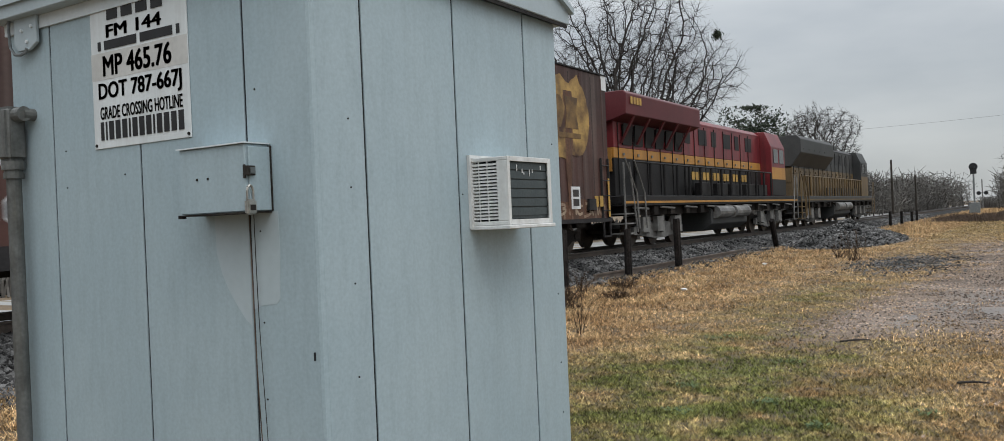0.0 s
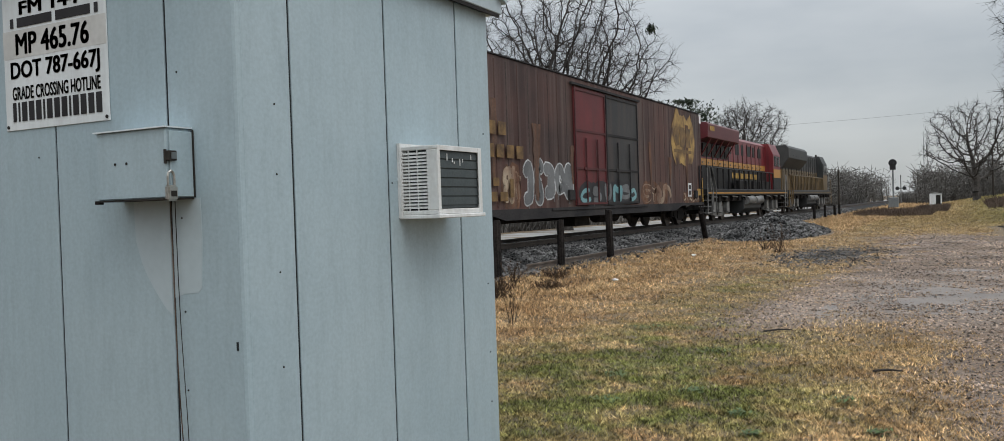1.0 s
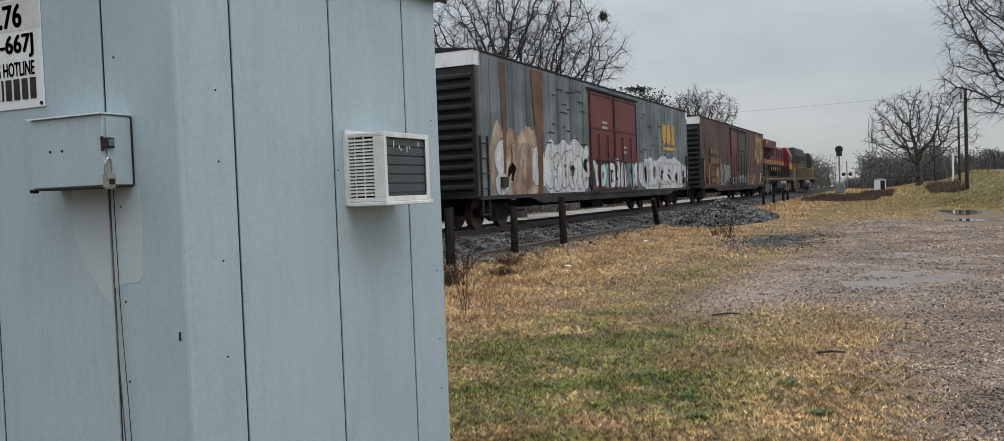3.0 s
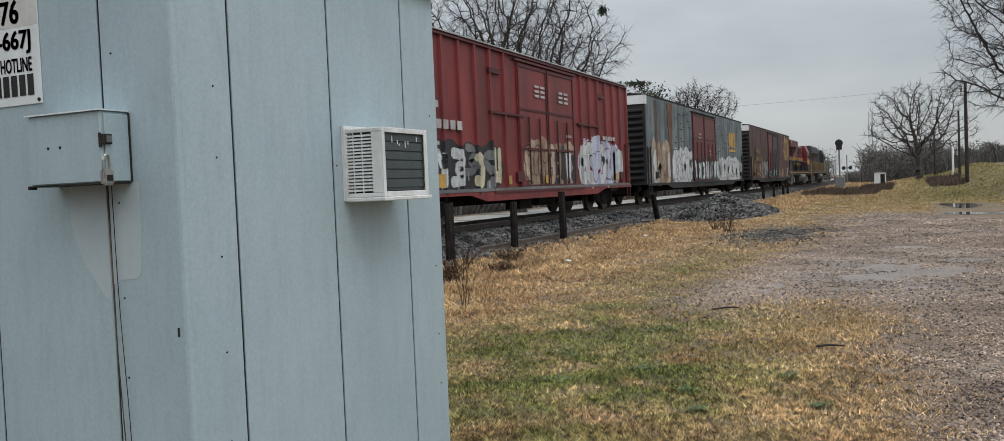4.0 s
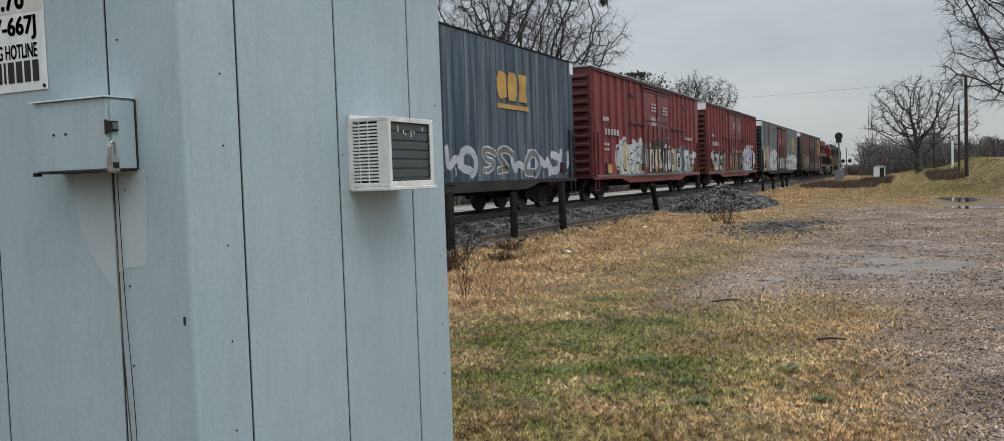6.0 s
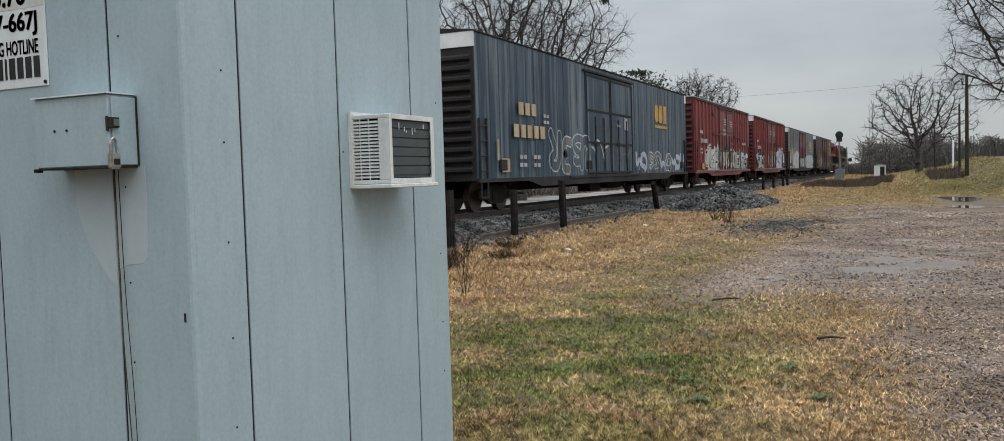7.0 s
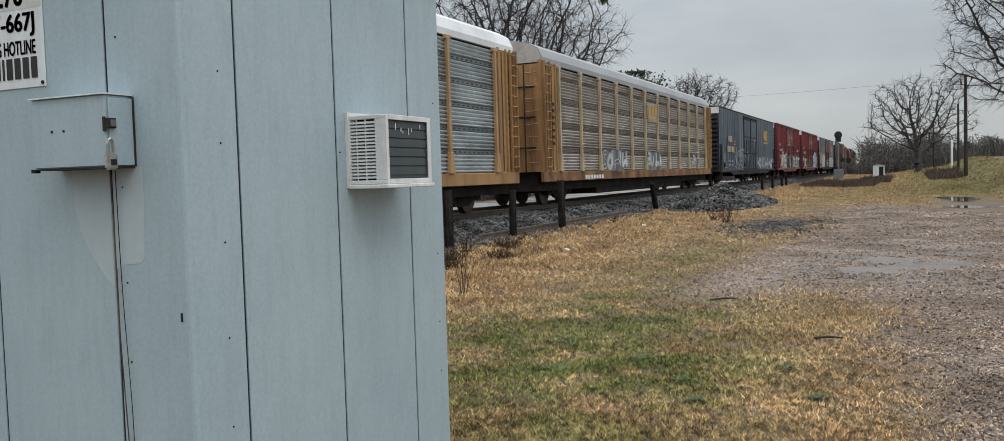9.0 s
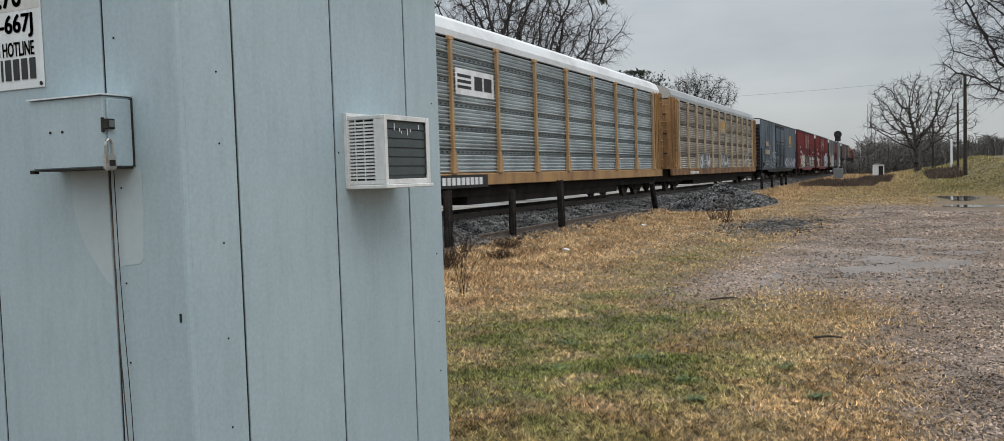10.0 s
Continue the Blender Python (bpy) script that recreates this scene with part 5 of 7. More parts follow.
def brand_shape(parent, x, z, w, h, mat, y):
    """Plain emblem: three heavy chamfered blocks over an underline."""
    for k, outline in enumerate(([(0.3, 0), (1, 0.1), (1, 0.9), (0.3, 1), (0, 0.7), (0, 0.3)],
                                 [(0.1, 0), (0.8, 0), (1, 0.3), (1, 0.85), (0.8, 1), (0.2, 1), (0, 0.75), (0, 0.15)],
                                 [(0, 0), (1, 0), (0.86, 0.5), (1, 1), (0, 1), (0.14, 0.5)])):
        a = x + k * w / 3
        part("emblem_shape", prism(B(), [(a + u * w * 0.29, z + v * h) for u, v in outline], "y", y, y + 0.006), mat, parent)
    part("emblem_shape", box(B(), x, x + w, y, y + 0.006, z - 0.3 * h, z - 0.14 * h), mat, parent)


car, L, rel = boxcar("brown_boxcar", -0.14, 2.13, BROWN_CAR, CAR_END, (9.4, 12.1, 15.4), TOP, "weathered brown boxcar with one red and one black door")
bm = B()
ragged(bm, 19.7, 23.25, 2.65, 4.8, random.Random(77))
part("faded_panel", conform(bm, [(0, 0), (L, 0)], 0.017), surface("peeling_yellow_paint", (0.055, 0.025, 0.018), (0.44, 0.28, 0.09), 1.5, 0.6, 0, 0.15, 0.02, 20), car, "peeling yellow painted panel")
brand_shape(car, 20.1, 3.4, 2.6, 0.85, FADED_MARK, -HW - 0.026)
stencil(car, [(2.6, 2.95, 2.3, 0.35, 4), (2.5, 2.35, 3.4, 0.35, 6), (2.6, 1.6, 1.8, 0.22, 4), (2.6, 1.2, 2.3, 0.25, 4), (4.9, 1.3, 0.3, 0.5, 1)], FADED_MARK)
graffiti(car, 5.7, 9.2, 1.0, 2.45, 3, (SPRAY_GREY, SPRAY_GREY, BROWN_CAR), SPRAY_WHITE, rel, 5, ground=BROWN_CAR, fat=0.24)
graffiti(car, 15.8, 19.2, 1.0, 1.85, 6, (RUST_STAIN, SPRAY_RUST), SPRAY_RUST, rel, 4, ground=RUST_STAIN, fat=0.16)
graffiti(car, 4.6, 5.6, 1.05, 2.2, 7, (RUST_STAIN, SPRAY_RUST), SPRAY_RUST, rel, 3, ground=RUST_STAIN, fat=0.14)
graffiti(car, 21.3, 24.0, 1.0, 1.45, 9, (SPRAY_RUST,), RUST_STAIN, rel, 6, ground=RUST_STAIN, fat=0.14)
graffiti(car, 9.7, 15.1, 1.05, 1.8, 8, (SPRAY_GREY, SPRAY_TEAL), SPRAY_BLACK, rel, 6, ground=SPRAY_BLACK, fat=0.2)
part("placard", box(B(), 22.0, 22.5, -HW - 0.03, -HW - 0.02, 1.25, 1.85), WHITE_PAINT, car)
part("placard_recess", box(B(), 22.08, 22.42, -HW - 0.036, -HW - 0.031, 1.33, 1.52), DARK_DOOR, car)
part("placard_recess", box(B(), 22.08, 22.42, -HW - 0.036, -HW - 0.031, 1.58, 1.77), DARK_DOOR, car)
stencil(car, [(23.3, 1.3, 0.6, 0.3, 2), (0.7, 1.2, 0.12, 1.3, 1), (2.0, 1.1, 0.12, 1.3, 1), (L - 0.35, 1.0, 0.14, 1.1, 1)], YELLOW_MARK)
for k in range(9):
    rust_run(car, 1.6 + 2.55 * k, 0.3 + 0.12 * (k % 3), 1.2 + 0.5 * (k % 2), 4.4 - 0.5 * (k % 4), [(0, 0.015), (L, 0.015)], 200 + k)

car, L, rel = boxcar("grey_boxcar", -2.80, -0.42, GRAY_CAR, CAR_END, (9.5, 12.5, 15.7), TOP, "streaked slate-grey boxcar with dark red doors and white graffiti")
brand_shape(car, 20.2, 3.15, 2.6, 1.0, YELLOW_MARK, -HW - 0.03)
graffiti(car, 16.0, 25.2, 0.95, 2.45, 11, (SPRAY_WHITE,), SPRAY_GREY, rel, 13, ground=SPRAY_WHITE, fat=0.30)
graffiti(car, 9.7, 15.6, 0.98, 2.3, 12, (SPRAY_TEAL, SPRAY_WHITE, SPRAY_GREY, SPRAY_LILAC), SPRAY_BLACK, rel, 9, ground=SPRAY_BLACK, fat=0.2)
graffiti(car, 4.9, 9.3, 0.95, 2.75, 13, (SPRAY_WHITE,), SPRAY_GREY, rel, 6, ground=SPRAY_WHITE, fat=0.30)
graffiti(car, 0.9, 4.7, 0.95, 3.0, 14, (SPRAY_RUST, SPRAY_WHITE), SPRAY_GREY, rel, 4, ground=SPRAY_RUST, fat=0.3)
stencil(car, [(10.9, 3.6, 0.7, 0.1, 3), (10.9, 3.4, 0.7, 0.1, 3), (13.6, 2.7, 0.5, 0.1, 2), (13.6, 2.5, 0.5, 0.1, 2)], DULL_WHITE)
stencil(car, [(19.3, 1.0, 0.35, 0.3, 1), (24.2, 1.1, 0.3, 0.4, 1)], YELLOW_MARK)
rust_run(car, 4.6, 0.9, 1.0, 4.95, [(0, 0.015), (L, 0.015)], 231)
rust_run(car, 1.9, 0.5, 1.6, 4.9, [(0, 0.015), (L, 0.015)], 232)
rng = random.Random(17)
for k in range(34):      # dark handling scuffs
    x = rng.choice((rng.uniform(5, 8.6), rng.uniform(16, 24)))
    z, w = rng.uniform(2.6, 4.7), rng.uniform(0.3, 0.9)
    part("scuff", prism(B(), [(x, z), (x + w, z - 0.02), (x + w * 0.8, z + 0.035), (x + 0.1, z + 0.03)], "y", -HW - 0.018, -HW - 0.015), CAR_END, car)

for u0, u1, seed in ((-4.78, -3.04, 21), (-6.70, -4.97, 31)):
    car, L, rel = boxcar("red_boxcar", u0, u1, RED_CAR, RED_END, (7.0, 9.4, 11.9), TOP + 0.1,
                         "red rib-sided boxcar with silver graffiti along its base" if seed == 21 else "red rib-sided boxcar with cream and white graffiti along its base", ribs=True, white_top=seed == 21)
    if seed == 21:
        graffiti(car, 1.2, 5.8, 0.98, 2.3, 22, (SPRAY_WHITE, SPRAY_CREAM, SPRAY_GREY), SPRAY_BLACK, rel, 7, ground=SPRAY_BLACK, fat=0.19)
        graffiti(car, 7.4, 12.0, 0.98, 2.55, 23, (SPRAY_BLACK, SPRAY_RUST, SPRAY_WHITE), SPRAY_BLACK, rel, 8, ground=SPRAY_RUST, fat=0.18)
        graffiti(car, 12.4, 17.4, 0.98, 2.75, 24, (SPRAY_WHITE, SPRAY_LILAC), RED_CAR, rel, 7, ground=SPRAY_LILAC, fat=0.25)
    else:
        graffiti(car, 3.0, 7.4, 1.0, 2.5, 32, (SPRAY_WHITE, SPRAY_CREAM, SPRAY_GREY), SPRAY_BLACK, rel, 5, ground=SPRAY_WHITE, fat=0.24)
        graffiti(car, 7.7, 11.7, 0.98, 2.55, 33, (SPRAY_CREAM, SPRAY_WHITE), SPRAY_BLACK, rel, 7, ground=SPRAY_BLACK, fat=0.19)
        graffiti(car, 12.1, 17.3, 0.98, 2.35, 34, (SPRAY_WHITE, SPRAY_GREY, SPRAY_CREAM), SPRAY_BLACK, rel, 9, ground=SPRAY_GREY, fat=0.19)
        graffiti(car, 8.3, 9.6, 3.25, 3.7, 35, (DULL_WHITE,), DULL_WHITE, [(0, 0.05), (L, 0.05)], 4, ground=RED_CAR, fat=0.12)
    stencil(car, [(1.2, 3.15, 0.8, 0.17, 3), (1.4, 2.62, 1.9, 0.24, 5), (8.3, 4.2, 1.0, 0.08, 2), (8.3, 4.05, 1.0, 0.08, 2), (8.3, 3.9, 1.0, 0.08, 2), (10.4, 4.15, 1.0, 0.08, 2),
                  (10.4, 4.0, 1.0, 0.08, 2), (10.4, 3.85, 1.0, 0.08, 2), (15.0, 2.75, 1.6, 0.15, 5), (1.3, 2.2, 0.7, 0.1, 2), (1.3, 2.0, 0.7, 0.1, 2), (11.0, 2.7, 0.6, 0.09, 2)], DULL_WHITE, y=-HW - 0.09)
    stencil(car, [(1.6, 1.1, 0.7, 0.35, 1), (16.4, 1.15, 0.35, 0.3, 1), (6.0, 1.15, 0.3, 0.25, 1), (8.9, 1.15, 0.3, 0.25, 1)], YELLOW_MARK, y=-HW - 0.12)
    for x, w, z, h in ((5.0, 0.75, 4.35, 0.15), (14.6, 0.75, 4.35, 0.15), (5.0, 2.4, 3.2, 0.07), (12.3, 2.4, 3.2, 0.07), (0.2, 18.2, 5.03, 0.05)):
        part("side_bracket", box(B(), x, x + w, -HW - 0.09, -HW, z, z + h), DARK_RED_TRIM, car)
    part("side_bracket", box(B(), 0.4, L - 0.4, -HW - 0.085, -HW - 0.001, 0.96, 1.05), SPRAY_GREY, car, "paint-spattered lower rail")

car, L, rel = boxcar("blue_boxcar", -9.21, -6.865, BLUE_CAR, CAR_END, (9.1, 12.0, 15.0), TOP, "weathered dark blue boxcar with pale scrawled graffiti")
brand_shape(car, 18.8, 3.35, 2.3, 0.85, YELLOW_MARK, -HW - 0.03)
stencil(car, [(2.9, 2.9, 1.5, 0.38, 3), (2.5, 2.2, 2.6, 0.4, 5), (1.6, 1.15, 0.75, 0.4, 1), (1.3, 1.5, 0.15, 0.6, 1)], POST_PALE)
stencil(car, [(4.9, 2.9, 0.5, 0.1, 2), (4.9, 2.7, 0.5, 0.1, 2), (2.9, 1.55, 0.6, 0.12, 2), (4.0, 1.55, 0.6, 0.12, 2), (2.9, 1.3, 0.6, 0.12, 2), (4.0, 1.3, 0.6, 0.12, 2), (12.8, 2.9, 0.5, 0.1, 2), (13.8, 2.8, 0.5, 0.5, 2)], DULL_WHITE)
graffiti(car, 5.4, 9.4, 0.98, 2.7, 41, (BLUE_CAR, BLUE_CAR, SPRAY_GREY), SPRAY_WHITE, rel, 4, ground=BLUE_CAR, fat=0.16)
graffiti(car, 15.4, 24.6, 1.0, 2.0, 42, (SPRAY_LILAC, SPRAY_GREY), SPRAY_WHITE, rel, 9, ground=BLUE_CAR, fat=0.14)
scrawl(car, 9.6, 11.6, 1.3, 2.4, 43, SPRAY_WHITE, rel, r=0.04, loops=2)
scrawl(car, 12.5, 14.5, 1.3, 2.1, 44, SPRAY_GREY, rel, r=0.04, loops=3)


def autorack(u0, u1, panel_mat, roof_mat, label, old):
    L = (u1 - u0) * UNIT
    car = thing("autorack_car", label, "autorack", group="freight cars")
    TRAIN.append((car, u0 * UNIT))
    z0, z1, zt = 1.14, 4.78, 5.5
    bm = B()
    box(bm, 0.9, L - 0.9, -HW + 0.08, HW - 0.08, z0, z1)
    part("core", bm, UNDER, car)
    bm = B()
    prism(bm, [(-HW - 0.02, z1 - 0.05), (-HW - 0.02, z1 + 0.12), (-HW + 0.12, z1 + 0.42), (-HW + 0.45, zt - 0.12), (-0.6, zt), (0.6, zt), (HW - 0.45, zt - 0.12),
               (HW - 0.12, z1 + 0.42), (HW + 0.02, z1 + 0.12), (HW + 0.02, z1 - 0.05)], "x", 0.35, L - 0.35)
    part("roof", bm, roof_mat, car)
    bm = B()
    for s in (-1, 1):
        box(bm, 0.2, L - 0.2, s * HW - 0.06, s * HW + 0.06, 0.80, z0)
    part("side_sill", soft_edges(bm, 0.015), RUST_SILL if old else YELLOW_RACK, car, "rusty side sill" if old else "yellow side sill")
    bm = B()
    box(bm, 0.4, L - 0.4, -1.35, 1.35, 0.50, z0)
    box(bm, 6.5, L - 6.5, -1.3, 1.3, 0.26, 0.6)
    part("underframe", bm, UNDER, car)
    # corrugated steel panels between posts
    n_bay, margin = (11, 1.75) if old else (8, 2.25)
    a0, a1 = margin, L - 1.75
    pitch = (a1 - a0) / n_bay
    pane = post = strip = None
    rows = 34
    flat = (6, 7, 14, 15, 22, 23, 30) if old else (5, 11, 17, 23, 29)
    feet = sorted((a0 + i * pitch + dx, dep) for i in range(n_bay + 1) for dx, dep in ((-0.15, 0.02), (-0.13, 0.12), (0.13, 0.12), (0.15, 0.02)))
    relief = [(0.0, 0.02), *feet, (L, 0.02)]
    for s in (-1, 1):
        for i in range(n_bay + 1):
            x = a0 + i * pitch
            if post is None:
                bm = B()
                box(bm, -0.055, 0.055, -0.10, 0.0, z0, z1 - 0.08)
                prism(bm, [(-0.14, z0), (0.14, z0), (0.075, z0 + 0.55), (-0.075, z0 + 0.55)], "y", -0.12, 0.0)
                box(bm, -0.13, 0.13, -0.105, 0.0, z1 - 0.16, z1 - 0.06)
                post = part("side_post", soft_edges(bm, 0.008), POST_PALE if old else POST_TAN, car)
                post.matrix_basis = pose(x, -HW, 0)
            else:
                again(post, car, pose(x, s * HW, 0, 0, 0, 0 if s < 0 else 180))
            if i == n_bay:
                continue
            if pane is None:
                h = (z1 - 0.1 - z0) / rows
                bm, band = B(), B()
                wave = []
                for r in range(rows):
                    z = z0 + r * h
                    if r in flat:
                        wave += [(0.032, z), (0.032, z + h)]
                        box(band, 0.03, pitch - 0.03, -0.004 - 0.012 * (r % 2), 0.03, z + 0.004, z + h - 0.004)
                    else:
                        wave += [(0.03, z), (-0.045, z + h * 0.42), (-0.05, z + h * 0.56), (0.03, z + h * 0.98)]
                prism(bm, [*wave, (0.045, z0 + rows * h), (0.045, z0)], "x", 0.03, pitch - 0.03)
                pane = part("screen_panel", bm, panel_mat, car, "corrugated metal screen panel")
                strip = part("vent_band", band, RACK_BAND_OLD if old else RACK_BAND_NEW, car, "dark perforated vent band")
                pane.matrix_basis = strip.matrix_basis = pose(x, -HW + 0.03, 0)
            else:
                for o in (pane, strip):
                    again(o, car, pose(x if s < 0 else x + pitch, s * (HW - 0.03), 0, 0, 0, 0 if s < 0 else 180))
    bm = B()      # dark vent holes in the flat bands
    for i in range(n_bay):
        for r in flat:
            z = z0 + (r + 0.5) * (z1 - 0.1 - z0) / rows
            for k in range(9):
                x = a0 + i * pitch + 0.25 + (k + 0.5 * (r % 2)) * (pitch - 0.6) / 8
                box(bm, x - 0.04, x + 0.04, -HW + 0.003 - 0.0, -HW + 0.02, z - 0.018, z + 0.018)
    tagged(part("vent_slot", bm, DARK_GAP, car), kind="stuff")
    # end doors and end frames
    for x0, x1, s in ((0.25, margin - 0.15, 1), (L - 1.6, L - 0.25, -1)):
        bm = B()
        for sy in (-1, 1):
            box(bm, x0, x1, min(sy * HW, sy * (HW - 0.1)), max(sy * HW, sy * (HW - 0.1)), z0, z1 + 0.02)
            for k in range(3):
                xx = x0 + 0.12 + k * (x1 - x0 - 0.24) / 2
                box(bm, xx - 0.04, xx + 0.04, min(sy * HW, sy * (HW + 0.06)), max(sy * HW, sy * (HW + 0.06)), z0, z1)
        part("end_panel", bm, YELLOW_RACK, car, "yellow end panel")
        bm = B()
        xe = x0 if s > 0 else x1 - 0.06
        box(bm, xe, xe + 0.06, -HW + 0.1, HW - 0.1, z0, z1 - 0.1)
        door = part("end_door", bm, YELLOW_RACK, car, "yellow folding end door")
        for k in range(6):
            y = -1.25 + k * 0.5
            bm = B()
            box(bm, xe - 0.05 if s > 0 else xe + 0.06, xe if s > 0 else xe + 0.11, y - 0.05, y + 0.05, z0, z1 - 0.2)
            part("door_post", bm, YELLOW_RACK, door)
    ladder(car, 0.55, z0, z1, YELLOW_RACK, y=-HW - 0.12, n=12)
    ladder(car, L - 0.55, z0, z1, YELLOW_RACK, y=-HW - 0.12, n=12)
    coupler(car, -0.75, 0.4)
    coupler(car, L - 0.4, L + 0.75)
    truck(car, 3.0)
    truck(car, L - 3.0)
    for x0, x1 in ((0.25, margin - 0.15), (L - 1.6, L - 0.25)):
        bm = B()
        for k in (0, 1):
            xx = x0 + (x1 - x0) * (0.32 + 0.36 * k)
            box(bm, xx - 0.025, xx + 0.025, -HW - 0.012, -HW - 0.001, z0 + 0.05, z1 - 0.1)
        part("panel_gap", bm, DARK_GAP, car)
        stencil(car, [(x0 + 0.75, z0 + 0.9 + 0.22 * k, 0.4, 0.10, 3) for k in range(7)], UNDER, y=-HW - 0.014, name="stencil_line")
    bm = B()
    for k in range(5):
        y = -1.0 + k * 0.5
        box(bm, 0.235, 0.249, y - 0.02, y + 0.02, z0, z1 - 0.12)
    for z in (1.9, 2.9, 3.9):
        box(bm, 0.19, 0.199, -1.4, 1.4, z, z + 0.06)
    part("end_door_gap", bm, DARK_GAP, car)
    bm = B()
    for k in range(8):
        z = z0 + 0.3 + 0.42 * k
        tube(bm, (0.12, -1.5, z), (0.12, -1.1, z), 0.02, n=5)
    part("grab_iron", bm, YELLOW_RACK, car)
    bm = B()
    prism(bm, [(-HW + 0.02, z1 - 0.05), (-HW + 0.02, z1 + 0.1), (-HW + 0.16, z1 + 0.4), (-HW + 0.48, zt - 0.14), (-0.6, zt - 0.02), (0.6, zt - 0.02), (HW - 0.48, zt - 0.14), (HW - 0.16, z1 + 0.4), (HW - 0.02, z1 + 0.1), (HW - 0.02, z1 - 0.05)], "x", 0.30, 0.345)
    part("roof_end", bm, RACK_PANEL_OLD if old else roof_mat, car)
    if old:
        bm = B()
        box(bm, 13.0, 14.9, -HW - 0.03, -HW - 0.022, 3.35, 4.2)
        part("logo_plate", bm, RACK_PANEL_OLD, car)
        stencil(car, [(13.1, 3.62, 1.7, 0.5, 3), (13.1, 3.42, 1.7, 0.12, 1)], YELLOW_MARK, y=-HW - 0.045)
        graffiti(car, 6.2, 9.4, 1.16, 1.95, 51, (SPRAY_WHITE, SPRAY_GREY), SPRAY_WHITE, relief, 5, ground=SPRAY_GREY, fat=0.13)
        graffiti(car, 12.6, 15.2, 1.16, 2.0, 52, (SPRAY_WHITE,), SPRAY_GREY, relief, 4, ground=SPRAY_GREY, fat=0.17)
        scrawl(car, 22.2, 23.4, 1.4, 2.1, 53, SPRAY_WHITE, relief, r=0.03)
        scrawl(car, 22.0, 23.2, 1.2, 1.7, 54, SPRAY_WHITE, relief, r=0.03)
        stencil(car, [(4.2, 0.85, 2.2, 0.14, 7)], WHITE_PAINT, y=-HW - 0.07)
    else:
        bm = B()
        box(bm, 5.4, 7.75, -HW - 0.03, -HW - 0.022, 3.25, 3.95)
        part("logo_plate", bm, WHITE_PAINT, car, "white logo plate")
        bm = B()
        for k in range(3):
            z = 3.42 + 0.15 * k
            box(bm, 5.5, 6.3, -HW - 0.036, -HW - 0.031, z, z + 0.08)
        box(bm, 6.5, 7.0, -HW - 0.036, -HW - 0.031, 3.42, 3.8)
        box(bm, 7.1, 7.6, -HW - 0.036, -HW - 0.031, 3.42, 3.8)
        part("logo_shape", bm, BLACK_PAINT, car)
        stencil(car, [(4.4, 0.83, 2.4, 0.2, 9)], WHITE_PAINT, y=-HW - 0.08)
        bm = B()
        box(bm, 4.2, 7.1, -HW - 0.068, -HW - 0.061, 0.75, 1.1)
        part("number_board", bm, BLACK_PAINT, car)
    return car


RACK_ROOF = surface("rack_roof_paint", (0.27, 0.285, 0.295), (0.36, 0.375, 0.385), 0.3, 0.5, 0.1, 0.06, 0.03, 12, (0.30, 0.30, 0.30), 0.5, (0.6, 1, 1))
RACK_ROOF_WHITE = surface("rack_roof_white", (0.62, 0.64, 0.65), (0.72, 0.74, 0.75), 0.3, 0.5, 0.1, 0.06, 0.03, 12, (0.42, 0.41, 0.40), 0.5, (0.6, 1, 1))
autorack(-11.97, -9.45, RACK_PANEL_OLD, RACK_ROOF, "weathered autorack car with rusty screen panels and yellow posts", True)
autorack(-14.6, -12.12, RACK_PANEL_NEW, RACK_ROOF_WHITE, "autorack car with bright galvanised panels and yellow posts", False)


def handrail(parent, x0, x1, z0, z1, mat, y=-1.5, n=8):
    bm = B()
    for i in range(n):
        x = x0 + i * (x1 - x0) / (n - 1)
        tube(bm, (x, y, z0), (x, y, z1), 0.045, n=6)
    tube(bm, (x0, y, z1), (x1, y, z1), 0.03, n=6)
    part("handrail", bm, mat, parent)


